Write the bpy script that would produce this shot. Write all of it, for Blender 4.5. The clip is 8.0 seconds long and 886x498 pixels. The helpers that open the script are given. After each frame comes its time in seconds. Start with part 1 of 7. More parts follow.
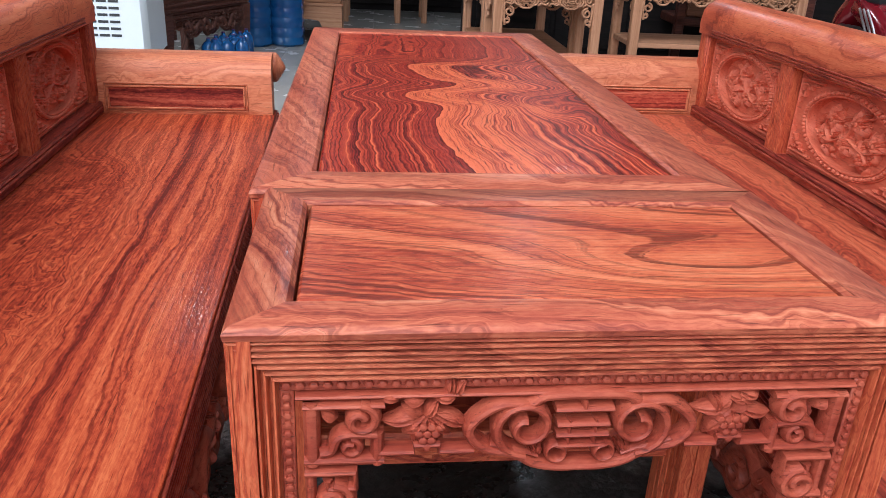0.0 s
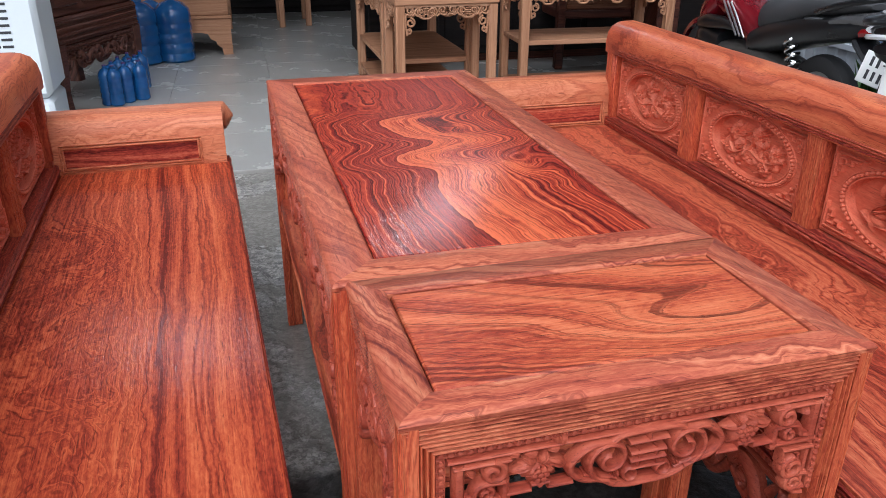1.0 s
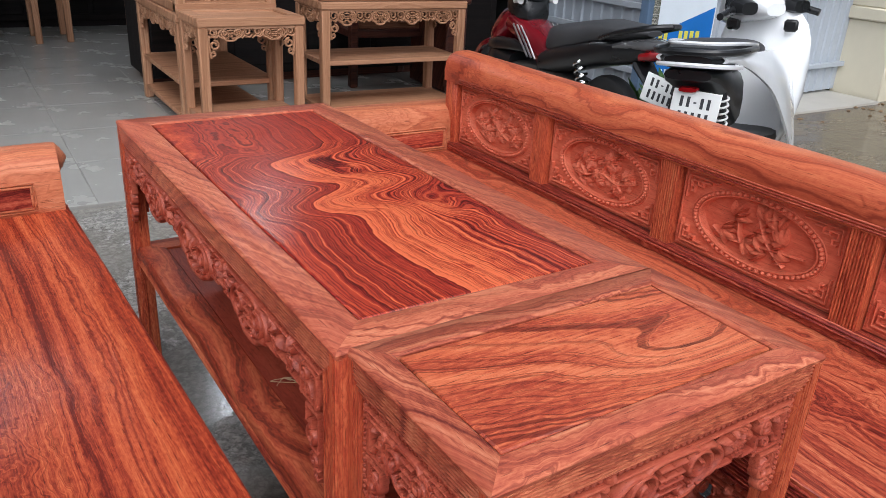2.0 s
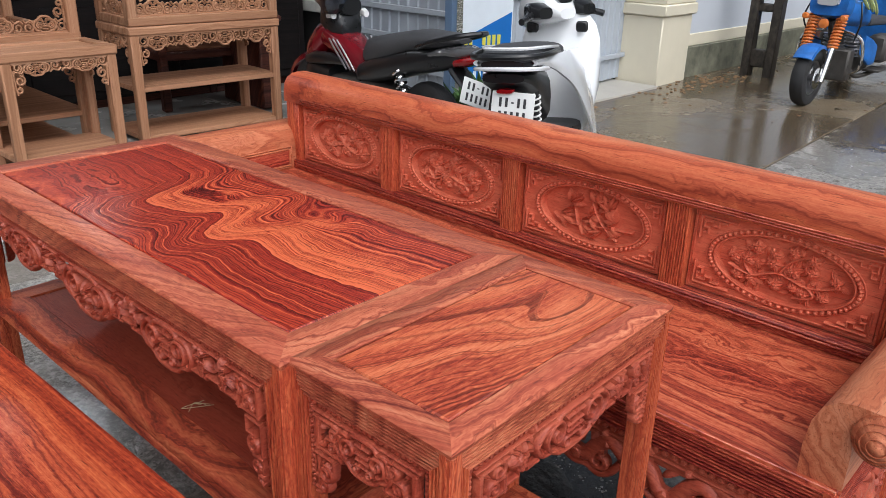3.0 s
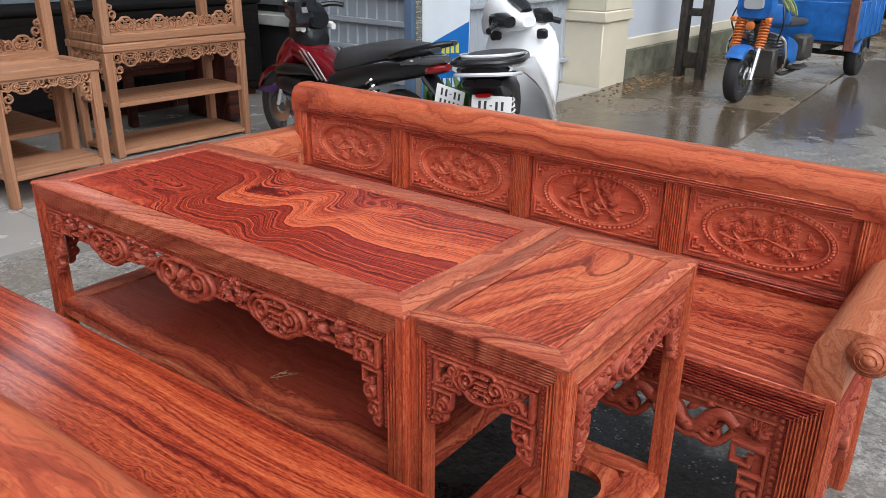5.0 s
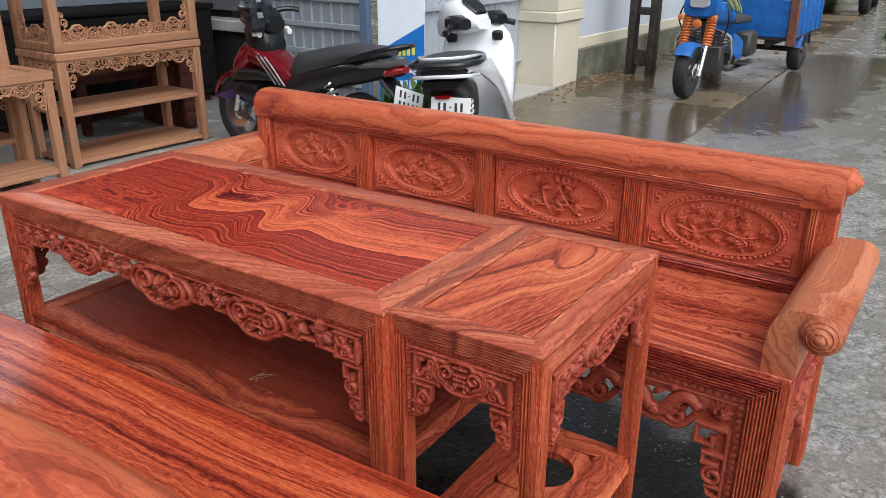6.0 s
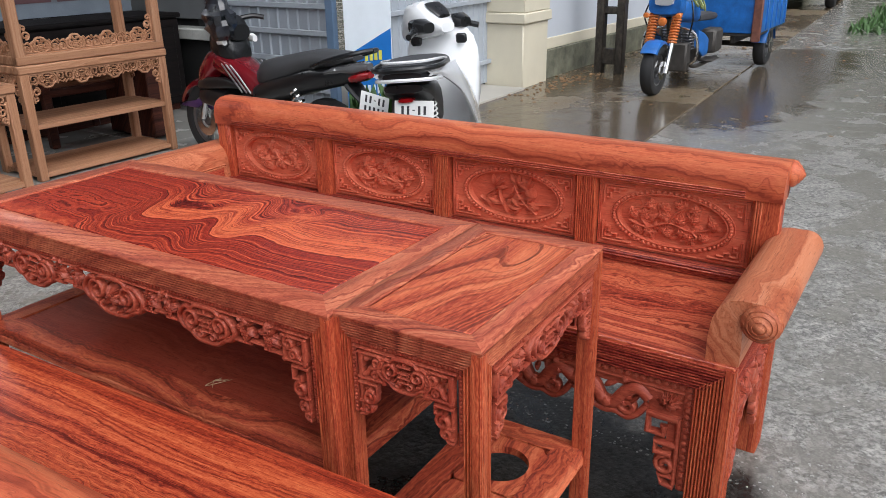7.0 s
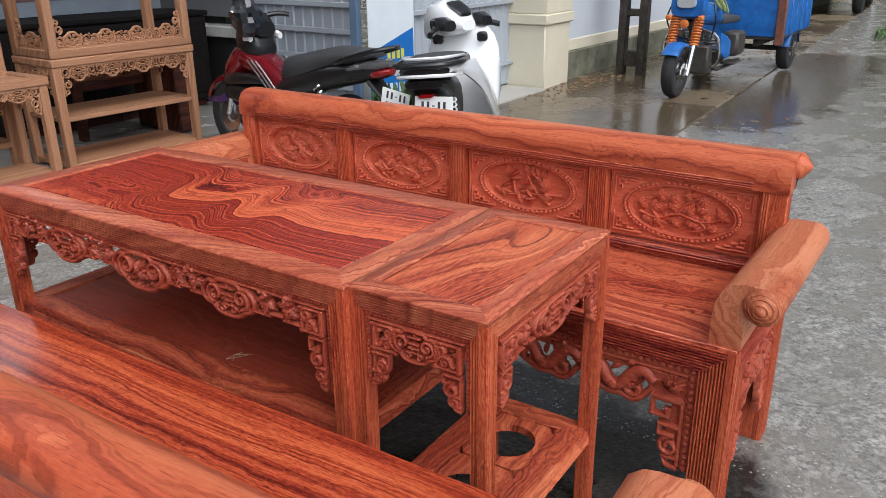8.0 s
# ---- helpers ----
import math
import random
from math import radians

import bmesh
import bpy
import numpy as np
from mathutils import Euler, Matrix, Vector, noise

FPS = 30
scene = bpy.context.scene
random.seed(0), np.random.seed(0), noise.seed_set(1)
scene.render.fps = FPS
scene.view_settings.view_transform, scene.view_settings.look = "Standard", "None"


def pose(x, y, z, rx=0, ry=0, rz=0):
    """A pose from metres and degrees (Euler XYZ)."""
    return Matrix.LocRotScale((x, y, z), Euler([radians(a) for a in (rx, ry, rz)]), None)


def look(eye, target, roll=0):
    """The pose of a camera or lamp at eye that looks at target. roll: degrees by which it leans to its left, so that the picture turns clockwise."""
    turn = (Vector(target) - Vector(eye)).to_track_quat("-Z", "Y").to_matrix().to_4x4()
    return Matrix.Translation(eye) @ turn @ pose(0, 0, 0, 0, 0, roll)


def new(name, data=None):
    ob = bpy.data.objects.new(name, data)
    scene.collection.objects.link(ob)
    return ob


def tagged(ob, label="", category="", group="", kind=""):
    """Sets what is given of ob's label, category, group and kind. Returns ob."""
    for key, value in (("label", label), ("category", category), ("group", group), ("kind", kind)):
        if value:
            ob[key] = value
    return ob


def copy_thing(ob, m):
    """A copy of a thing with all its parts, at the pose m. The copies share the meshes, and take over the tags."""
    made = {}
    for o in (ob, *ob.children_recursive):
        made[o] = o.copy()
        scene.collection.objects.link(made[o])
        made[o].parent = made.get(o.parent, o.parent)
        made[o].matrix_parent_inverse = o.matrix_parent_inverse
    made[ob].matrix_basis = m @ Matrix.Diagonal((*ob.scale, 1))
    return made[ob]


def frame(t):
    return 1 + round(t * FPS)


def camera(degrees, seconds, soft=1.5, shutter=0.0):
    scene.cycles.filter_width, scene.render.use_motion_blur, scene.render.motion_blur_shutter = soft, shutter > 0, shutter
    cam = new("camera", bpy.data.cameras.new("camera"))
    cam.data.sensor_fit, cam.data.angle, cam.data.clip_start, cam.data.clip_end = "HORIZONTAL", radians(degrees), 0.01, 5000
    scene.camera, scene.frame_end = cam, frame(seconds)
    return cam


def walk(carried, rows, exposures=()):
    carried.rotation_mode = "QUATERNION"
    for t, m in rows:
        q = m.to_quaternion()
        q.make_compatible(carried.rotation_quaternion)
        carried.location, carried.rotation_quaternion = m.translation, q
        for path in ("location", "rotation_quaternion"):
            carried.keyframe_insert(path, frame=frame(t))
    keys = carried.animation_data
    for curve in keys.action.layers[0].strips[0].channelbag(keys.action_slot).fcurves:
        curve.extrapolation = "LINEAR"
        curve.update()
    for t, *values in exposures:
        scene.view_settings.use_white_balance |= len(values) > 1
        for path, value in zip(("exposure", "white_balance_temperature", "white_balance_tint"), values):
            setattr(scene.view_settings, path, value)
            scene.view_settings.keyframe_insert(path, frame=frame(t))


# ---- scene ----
cam = camera(59.24, 8.0, soft=0.5)
PATH = [
    (0, (0.0230, 0.0367, 0.9480), (0.1936, 1.8664, 0.1586), 2.68),
    (0.5, (-0.0671, -0.0344, 1.0512), (0.1945, 1.7715, 0.2323), 3.17),
    (1, (-0.1794, -0.0548, 1.1131), (0.2689, 1.7108, 0.2874), 0.24),
    (1.5, (-0.2959, 0.0099, 1.1366), (0.2691, 1.7429, 0.3136), 1.68),
    (2, (-0.4235, 0.0600, 1.1622), (0.5652, 1.6103, 0.3755), 3.18),
    (2.2, (-0.4900, 0.0670, 1.1845), (0.6338, 1.5269, 0.4062), 2.36),
    (3.3, (-0.6348, 0.0106, 1.2158), (0.7241, 1.2713, 0.4648), 1.75),
    (3.5, (-0.6780, 0.0040, 1.2193), (0.6800, 1.2668, 0.4703), 1.85),
    (4, (-0.7757, 0.0180, 1.2306), (0.5838, 1.2855, 0.4920), 1.62),
    (4.5, (-0.8710, 0.0487, 1.2377), (0.5358, 1.2686, 0.5076), 0.59),
    (5, (-0.9329, 0.0517, 1.2381), (0.5303, 1.2019, 0.5060), 0.80),
    (5.2, (-0.9521, 0.0496, 1.2463), (0.5360, 1.1674, 0.5142), 1.00),
    (6.3, (-0.9906, 0.0377, 1.2550), (0.5479, 1.0891, 0.5286), -0.18),
    (6.5, (-0.9879, 0.0266, 1.2581), (0.5587, 1.0684, 0.5349), -0.49),
    (7, (-0.9710, -0.0269, 1.2562), (0.5841, 1.0026, 0.5340), -0.98),
    (7.5, (-0.9840, -0.0723, 1.2435), (0.5521, 0.9881, 0.5252), -0.81),
    (8, (-1.0239, -0.0825, 1.2372), (0.5038, 0.9924, 0.5225), -0.59),
]
walk(cam, [(t, look(eye, target, roll)) for t, eye, target, roll in PATH], [(0.0, 0.18, 5800, 10), (1.0, 0.10, 5850, 10), (2.0, 0.04, 6050, 10), (3.5, 0.0, 6150, 10), (8.0, 0.0, 6150, 10)])

# ---- light ----
world = bpy.data.worlds.new("sky")
scene.world = world
world.use_nodes = True
wn, wl = world.node_tree.nodes, world.node_tree.links
sky = wn.new("ShaderNodeTexSky")
sky.sky_type, sky.sun_disc = "NISHITA", False
sky.sun_elevation, sky.sun_rotation = radians(55), radians(198)
sky.air_density, sky.dust_density, sky.ozone_density = 1.0, 6.0, 1.0
haze = wn.new("ShaderNodeHueSaturation")
haze.inputs["Saturation"].default_value = 0.32
wl.new(sky.outputs[0], haze.inputs["Color"])
wl.new(haze.outputs[0], wn["Background"].inputs["Color"])
wn["Background"].inputs["Strength"].default_value = 0.142

sun = new("sun", bpy.data.lights.new("sun", "SUN"))
sun.data.energy, sun.data.angle, sun.data.color = 1.75, radians(80), (1.0, 0.995, 0.985)
sun.matrix_world = look((-2.5, -3.0, 5.0), (0.3, 1.2, 0.4))

# ---- building helpers ----
class Build:
    """Collects the vertices and faces of one mesh; m maps the local drawing to the thing's own space."""

    def __init__(self, m=None):
        self.v, self.f, self.m = [], [], m or Matrix()

    def at(self, m):
        self.m = m
        return self

    def add(self, pts, faces):
        o = len(self.v)
        self.v += [tuple(self.m @ Vector(p)) for p in pts]
        self.f += [tuple(o + i for i in f) for f in faces]

    def box(self, x0, y0, z0, x1, y1, z1, c=0.002):
        lo, hi = (x0, y0, z0), (x1, y1, z1)
        c = min(c, 0.45 * min(hi[i] - lo[i] for i in range(3)))
        pts, idx = [], {}
        for s in range(8):
            b = [(s >> i) & 1 for i in range(3)]
            for a in range(3):
                p = []
                for i in range(3):
                    e = hi[i] if b[i] else lo[i]
                    p.append(e if i == a else e + (-c if b[i] else c))
                idx[s, a] = len(pts)
                pts.append(p)
        faces = []
        for a in range(3):
            i, j = [k for k in range(3) if k != a]
            for side in (0, 1):
                s0 = side << a
                q = [s0, s0 | 1 << i, s0 | 1 << i | 1 << j, s0 | 1 << j]
                faces.append([idx[s, a] for s in q])
            for p in (0, 1):
                for q in (0, 1):
                    s0 = p << i | q << j
                    s1 = s0 | 1 << a
                    faces.append([idx[s0, i], idx[s1, i], idx[s1, j], idx[s0, j]])
        for s in range(8):
            faces.append([idx[s, 0], idx[s, 1], idx[s, 2]])
        self.add(pts, faces)

    def prism(self, prof, length, cut0=None, cut1=None):
        """A closed outline in (y, z), drawn along x from 0 to length; the ends may be cut askew."""
        n = len(prof)
        pts = [((cut0(a, b) if cut0 else 0), a, b) for a, b in prof] + [(length - (cut1(a, b) if cut1 else 0), a, b) for a, b in prof]
        faces = [(i, (i + 1) % n, n + (i + 1) % n, n + i) for i in range(n)] + [tuple(range(n))[::-1], tuple(range(n, 2 * n))]
        self.add(pts, faces)

    def reeded(self, length, width, n, thick, dep=0.004, mit0=0, mit1=0):
        """A board along x, width along y from its outer edge, with n rounded reeds on its upper face."""
        prof = [(width, 0), (0, 0), (0, thick - dep)]
        p = width / n
        for i in range(n):
            prof += [(p * (i + s), thick - dep + dep * h) for s, h in ((0.15, 0.0), (0.25, 0.72), (0.39, 0.97), (0.61, 0.97), (0.75, 0.72), (0.85, 0.0))]
        prof += [(width, thick - dep)]
        self.prism(prof, length, (lambda a, b: mit0 * a) if mit0 else None, (lambda a, b: mit1 * a) if mit1 else None)

    def sweep(self, pts, w, d, closed=False, taper=0.0, z=0.0):
        """A rounded carved band of width w and depth d along a line in the plane (x, y)."""
        prof = ((-0.5, 0), (-0.5, 0.6), (-0.27, 0.92), (0, 1), (0.27, 0.92), (0.5, 0.6), (0.5, 0))
        n, k = len(pts), len(prof)
        out = []
        for i, (x, y) in enumerate(pts):
            a = pts[(i - 1) % n] if closed or i else pts[i]
            b = pts[(i + 1) % n] if closed or i < n - 1 else pts[i]
            tx, ty = b[0] - a[0], b[1] - a[1]
            l = math.hypot(tx, ty) or 1
            nx, ny = -ty / l, tx / l
            ww = w * (1 - taper * i / max(1, n - 1))
            out += [(x + nx * q * ww, y + ny * q * ww, z + d * h) for q, h in prof]
        faces = []
        for i in range(n if closed else n - 1):
            j = (i + 1) % n
            faces += [(i * k + q, j * k + q, j * k + (q + 1) % k, i * k + (q + 1) % k) for q in range(k)]
        if not closed:
            faces += [tuple(range(k)), tuple(range((n - 1) * k, n * k))[::-1]]
        self.add(out, faces)

    def bead(self, x, y, r, h=None, z=0.0, seg=8):
        h = h or r
        pts = [(x + r * c * math.cos(6.28319 * i / seg), y + r * c * math.sin(6.28319 * i / seg), z + h * s) for c, s in ((1, 0), (0.8, 0.6)) for i in range(seg)]
        pts.append((x, y, z + h))
        faces = [(i, (i + 1) % seg, seg + (i + 1) % seg, seg + i) for i in range(seg)] + [(seg + i, seg + (i + 1) % seg, 2 * seg) for i in range(seg)]
        self.add(pts, faces)

    def leaf(self, x, y, length, width, ang, h, bend=0.0, z=0.0):
        """A leaf or petal with a raised middle rib, lying on the plane (x, y)."""
        pts, faces, n = [], [], 6
        for i in range(n + 1):
            s = i / n
            a = ang + bend * s
            cx = x + length * s * math.cos(ang + bend * s * 0.5)
            cy = y + length * s * math.sin(ang + bend * s * 0.5)
            hw = 0.5 * width * math.sin(math.pi * min(1, s * 0.96 + 0.04)) ** 0.8
            nx, ny = -math.sin(a), math.cos(a)
            hz = h * (0.35 + 0.65 * math.sin(math.pi * s))
            for q, f in ((-1, 0.0), (-0.9, 0.55), (-0.35, 1.0), (0, 0.7), (0.35, 1.0), (0.9, 0.55), (1, 0.0)):
                pts.append((cx + nx * hw * q, cy + ny * hw * q, z + hz * f))
        for i in range(n):
            faces += [(i * 7 + q, i * 7 + q + 1, i * 7 + q + 8, i * 7 + q + 7) for q in range(6)]
        self.add(pts, faces)

    def lathe(self, prof, seg=24, cap=True):
        """Turned about z: prof is (radius, height) upwards."""
        n = len(prof)
        pts = [(r * math.cos(6.28319 * i / seg), r * math.sin(6.28319 * i / seg), z) for r, z in prof for i in range(seg)]
        faces = [(k * seg + i, k * seg + (i + 1) % seg, (k + 1) * seg + (i + 1) % seg, (k + 1) * seg + i) for k in range(n - 1) for i in range(seg)]
        if cap:
            faces += [tuple(range(seg))[::-1], tuple(range((n - 1) * seg, n * seg))]
        self.add(pts, faces)

    def tube(self, path, r, seg=8, closed=False):
        """A round bar along a line in space; r may be one radius or one per point."""
        n = len(path)
        P = [Vector(p) for p in path]
        pts = []
        up = Vector((0.13, 0.21, 0.97))
        for i in range(n):
            a = P[(i - 1) % n] if closed or i else P[i]
            b = P[(i + 1) % n] if closed or i < n - 1 else P[i]
            t = (b - a).normalized()
            s = t.cross(up)
            s = s.normalized() if s.length > 0.05 else t.cross(Vector((1, 0, 0))).normalized()
            w = s.cross(t)
            rr = r[i] if isinstance(r, (list, tuple)) else r
            pts += [tuple(P[i] + s * rr * math.cos(6.28319 * k / seg) + w * rr * math.sin(6.28319 * k / seg)) for k in range(seg)]
        faces = [(i * seg + k, i * seg + (k + 1) % seg, ((i + 1) % n) * seg + (k + 1) % seg, ((i + 1) % n) * seg + k) for i in range(n if closed else n - 1) for k in range(seg)]
        if not closed:
            faces += [tuple(range(seg))[::-1], tuple(range((n - 1) * seg, n * seg))]
        self.add(pts, faces)

    def loft(self, rings, seg=16, power=2.4):
        """A body through rounded rings (x, y, z, half width along y, half height along z), drawn along x."""
        pts = []
        for x, y, z, a, b in rings:
            for i in range(seg):
                t = 6.28319 * i / seg
                c, s = math.cos(t), math.sin(t)
                pts.append((x, y + a * math.copysign(abs(c) ** (2 / power), c), z + b * math.copysign(abs(s) ** (2 / power), s)))
        n = len(rings)
        faces = [(k * seg + i, k * seg + (i + 1) % seg, (k + 1) * seg + (i + 1) % seg, (k + 1) * seg + i) for k in range(n - 1) for i in range(seg)]
        faces += [tuple(range(seg))[::-1], tuple(range((n - 1) * seg, n * seg))]
        self.add(pts, faces)

    def mesh(self, name, mat, sharp=38):
        me = bpy.data.meshes.new(name)
        me.from_pydata(self.v, [], self.f)
        bm = bmesh.new()
        bm.from_mesh(me)
        bmesh.ops.recalc_face_normals(bm, faces=bm.faces)
        bm.to_mesh(me)
        bm.free()
        me.polygons.foreach_set("use_smooth", [True] * len(me.polygons))
        me.set_sharp_from_angle(angle=radians(sharp))
        me.materials.append(mat)
        return me


def part(name, b, mat, parent=None, label="", sharp=38):
    ob = new(name, b.mesh(name, mat, sharp) if isinstance(b, Build) else b)
    if parent:
        ob.parent = parent
    return tagged(ob, label)


def thing(name, m, label, category, group=""):
    ob = new(name)
    ob.empty_display_size = 0.1
    ob.matrix_world = m
    return tagged(ob, label, category, group)


def solid(name, b, mat, label, category="", group="", kind="", m=None, sharp=38):
    ob = new(name, b.mesh(name, mat, sharp))
    if m:
        ob.matrix_world = m
    return tagged(ob, label, category, group, kind)


def axes(o, ex, ey, ez):
    """The map that takes x, y, z to the directions ex, ey, ez, from the origin o."""
    return Matrix(((ex[0], ey[0], ez[0], o[0]), (ex[1], ey[1], ez[1], o[1]), (ex[2], ey[2], ez[2], o[2]), (0, 0, 0, 1)))


def spiral(cx, cy, r0, r1, a0, turns, n=18):
    return [(cx + (r0 + (r1 - r0) * i / n) * math.cos(a0 + 6.28319 * turns * i / n), cy + (r0 + (r1 - r0) * i / n) * math.sin(a0 + 6.28319 * turns * i / n)) for i in range(n + 1)]


def smooth_line(ctrl, n=8, closed=False):
    """A Catmull-Rom line through the points."""
    out, k = [], len(ctrl)
    for i in range(k if closed else k - 1):
        p = [ctrl[(i + j) % k] if closed else ctrl[min(max(i + j, 0), k - 1)] for j in (-1, 0, 1, 2)]
        for s in range(n):
            t = s / n
            out.append(tuple(0.5 * (2 * p[1][d] + (p[2][d] - p[0][d]) * t + (2 * p[0][d] - 5 * p[1][d] + 4 * p[2][d] - p[3][d]) * t * t + (3 * p[1][d] - p[0][d] - 3 * p[2][d] + p[3][d]) * t ** 3) for d in range(len(ctrl[0]))))
    if not closed:
        out.append(tuple(ctrl[-1]))
    return out


# ---- materials ----
class Nodes:
    def __init__(self, name):
        self.mat = bpy.data.materials.new(name)
        self.mat.use_nodes = True
        self.t = self.mat.node_tree
        self.n, self.l = self.t.nodes, self.t.links
        self.bsdf = self.n["Principled BSDF"]

    def add(self, kind, **inputs):
        node = self.n.new(kind)
        for k, v in inputs.items():
            self.put(node, k.replace("_", " "), v)
        return node

    def put(self, node, key, v):
        s = node.inputs[int(key) if key.isdigit() else key]
        if hasattr(v, "is_output"):
            self.l.new(v, s)
        else:
            s.default_value = v

    def math(self, op, a, b=0.0, c=0.0, clamp=False):
        node = self.n.new("ShaderNodeMath")
        node.operation, node.use_clamp = op, clamp
        for i, v in enumerate((a, b, c)):
            self.put(node, str(i), v)
        return node.outputs[0]

    def coords(self):
        return self.n.new("ShaderNodeTexCoord").outputs["Object"]

    def rand(self):
        return self.n.new("ShaderNodeObjectInfo").outputs["Random"]

    def noise(self, vec, scale, detail=3.0, rough=0.55, dist=0.0, dims="3D", w=None):
        node = self.n.new("ShaderNodeTexNoise")
        node.noise_dimensions = dims
        if vec is not None:
            self.l.new(vec, node.inputs["Vector"])
        if w is not None:
            self.put(node, "W", w)
        for k, v in (("Scale", scale), ("Detail", detail), ("Roughness", rough), ("Distortion", dist)):
            self.put(node, k, v)
        return node.outputs[0]

    def scaled(self, vec, s, shift=None):
        node = self.n.new("ShaderNodeVectorMath")
        node.operation = "MULTIPLY"
        self.l.new(vec, node.inputs[0])
        node.inputs[1].default_value = s
        if shift is None:
            return node.outputs[0]
        add = self.n.new("ShaderNodeVectorMath")
        add.operation = "ADD"
        self.l.new(node.outputs[0], add.inputs[0])
        self.l.new(shift, add.inputs[1])
        return add.outputs[0]

    def ramp(self, fac, stops, ease="LINEAR"):
        node = self.n.new("ShaderNodeValToRGB")
        node.color_ramp.interpolation = ease
        el = node.color_ramp.elements
        while len(el) < len(stops):
            el.new(0.5)
        for e, (p, c) in zip(el, stops):
            e.position, e.color = p, (*c, 1) if len(c) == 3 else c
        self.l.new(fac, node.inputs[0])
        return node.outputs[0]

    def mix(self, fac, a, b, blend="MIX"):
        node = self.n.new("ShaderNodeMix")
        node.data_type, node.blend_type = "RGBA", blend
        for k, v in ((0, fac), (6, a), (7, b)):
            s = node.inputs[k]
            if hasattr(v, "is_output"):
                self.l.new(v, s)
            else:
                s.default_value = v if k == 0 else (*v, 1)
        return node.outputs[2]

    def bump(self, height, strength=0.2, dist=0.002):
        node = self.n.new("ShaderNodeBump")
        self.put(node, "Strength", strength)
        self.put(node, "Distance", dist)
        self.l.new(height, node.inputs["Height"])
        self.l.new(node.outputs[0], self.bsdf.inputs["Normal"])
        self.l.new(node.outputs[0], self.bsdf.inputs["Coat Normal"])

    def done(self, color=None, rough=None, metal=0.0, **more):
        for k, v in (("Base Color", color), ("Roughness", rough)):
            if v is None:
                continue
            if k == "Base Color" and not hasattr(v, "is_output"):
                v = (*v, 1)
            self.put(self.bsdf, k, v)
        self.bsdf.inputs["Metallic"].default_value = metal
        for k, v in more.items():
            self.put(self.bsdf, k.replace("_", " "), v)
        return self.mat


def wood(name, axis, dark, mid, light, freq=130.0, warp=0.012, rough=0.42, coat=0.0, wave=2.6, vein=0.5):
    """Planked timber with flowing growth rings along one axis, fine pores and uneven polish."""
    g = Nodes(name)
    p, r = g.coords(), g.rand()
    comb = g.n.new("ShaderNodeCombineXYZ")
    for i, f in enumerate((31.0, 17.0, 23.0)):
        g.put(comb, str(i), g.math("MULTIPLY", r, f))
    along = "xyz".index(axis)
    low = [wave] * 3
    low[along] = wave * 0.34
    field = g.noise(g.scaled(p, low, comb.outputs[0]), 1.0, 2.0, 0.5, 0.5)
    mid_s = [wave * 9] * 3
    mid_s[along] = wave * 3.0
    wig = g.noise(g.scaled(p, mid_s, comb.outputs[0]), 1.0, 3.0, 0.6)
    sep = g.n.new("ShaderNodeSeparateXYZ")
    g.l.new(p, sep.inputs[0])
    others = [sep.outputs[i] for i in range(3) if i != along]
    across = g.math("ADD", others[0], g.math("MULTIPLY", others[1], 0.6))
    h = g.math("MULTIPLY_ADD", field, warp * 9, across)
    h = g.math("MULTIPLY_ADD", wig, 0.016, h)
    h = g.math("ADD", h, g.math("MULTIPLY", r, 7.0))
    bands = g.noise(None, freq * 0.42, 3.0, 0.6, dims="1D", w=h)
    thin = g.noise(None, freq * 1.9, 2.0, 0.6, dims="1D", w=h)
    broad = g.noise(None, freq * 0.10, 1.0, 0.5, dims="1D", w=h)
    fine = [420.0] * 3
    fine[along] = 13.0
    pores = g.noise(g.scaled(p, fine, comb.outputs[0]), 1.0, 3.0, 0.7)
    tone = g.math("ADD", g.math("MULTIPLY", bands, 0.48), g.math("MULTIPLY", broad, 0.24))
    tone = g.math("ADD", tone, g.math("MULTIPLY_ADD", thin, 0.28, -0.07))
    tone = g.math("ADD", tone, g.math("MULTIPLY_ADD", pores, 0.30, -0.08))
    col = g.ramp(tone, [(0.36, dark), (0.46, tuple(0.4 * a + 0.6 * b for a, b in zip(dark, mid))), (0.54, mid), (0.68, light)])
    dk = g.ramp(bands, [(0.36, (1, 1, 1)), (0.40, (0, 0, 0))])
    tk = g.ramp(thin, [(0.33, (1, 1, 1)), (0.40, (0, 0, 0))])
    streak = g.math("MULTIPLY", g.math("MAXIMUM", dk, g.math("MULTIPLY", tk, 0.7)), g.math("MULTIPLY_ADD", pores, 1.2, 0.0))
    col = g.mix(g.math("MULTIPLY", streak, vein, clamp=True), col, tuple(0.5 * c for c in dark))
    pit = g.ramp(pores, [(0.31, (1, 1, 1)), (0.38, (0, 0, 0))])
    col = g.mix(g.math("MULTIPLY", pit, 0.5), col, tuple(0.45 * c for c in dark))
    shade = g.math("MULTIPLY_ADD", r, 0.20, 0.90)
    hs = g.add("ShaderNodeHueSaturation", Value=shade, Color=col)
    wear = g.noise(p, 9.0, 4.0, 0.6)
    g.bump(g.math("ADD", g.math("MULTIPLY", pores, 0.9), g.math("MULTIPLY", wear, 0.5)), 0.35, 0.0016)
    return g.done(hs.outputs[0], g.math("MULTIPLY_ADD", wear, 0.22, rough - 0.11), Coat_Weight=coat, Coat_Roughness=0.24, Specular_IOR_Level=0.3)


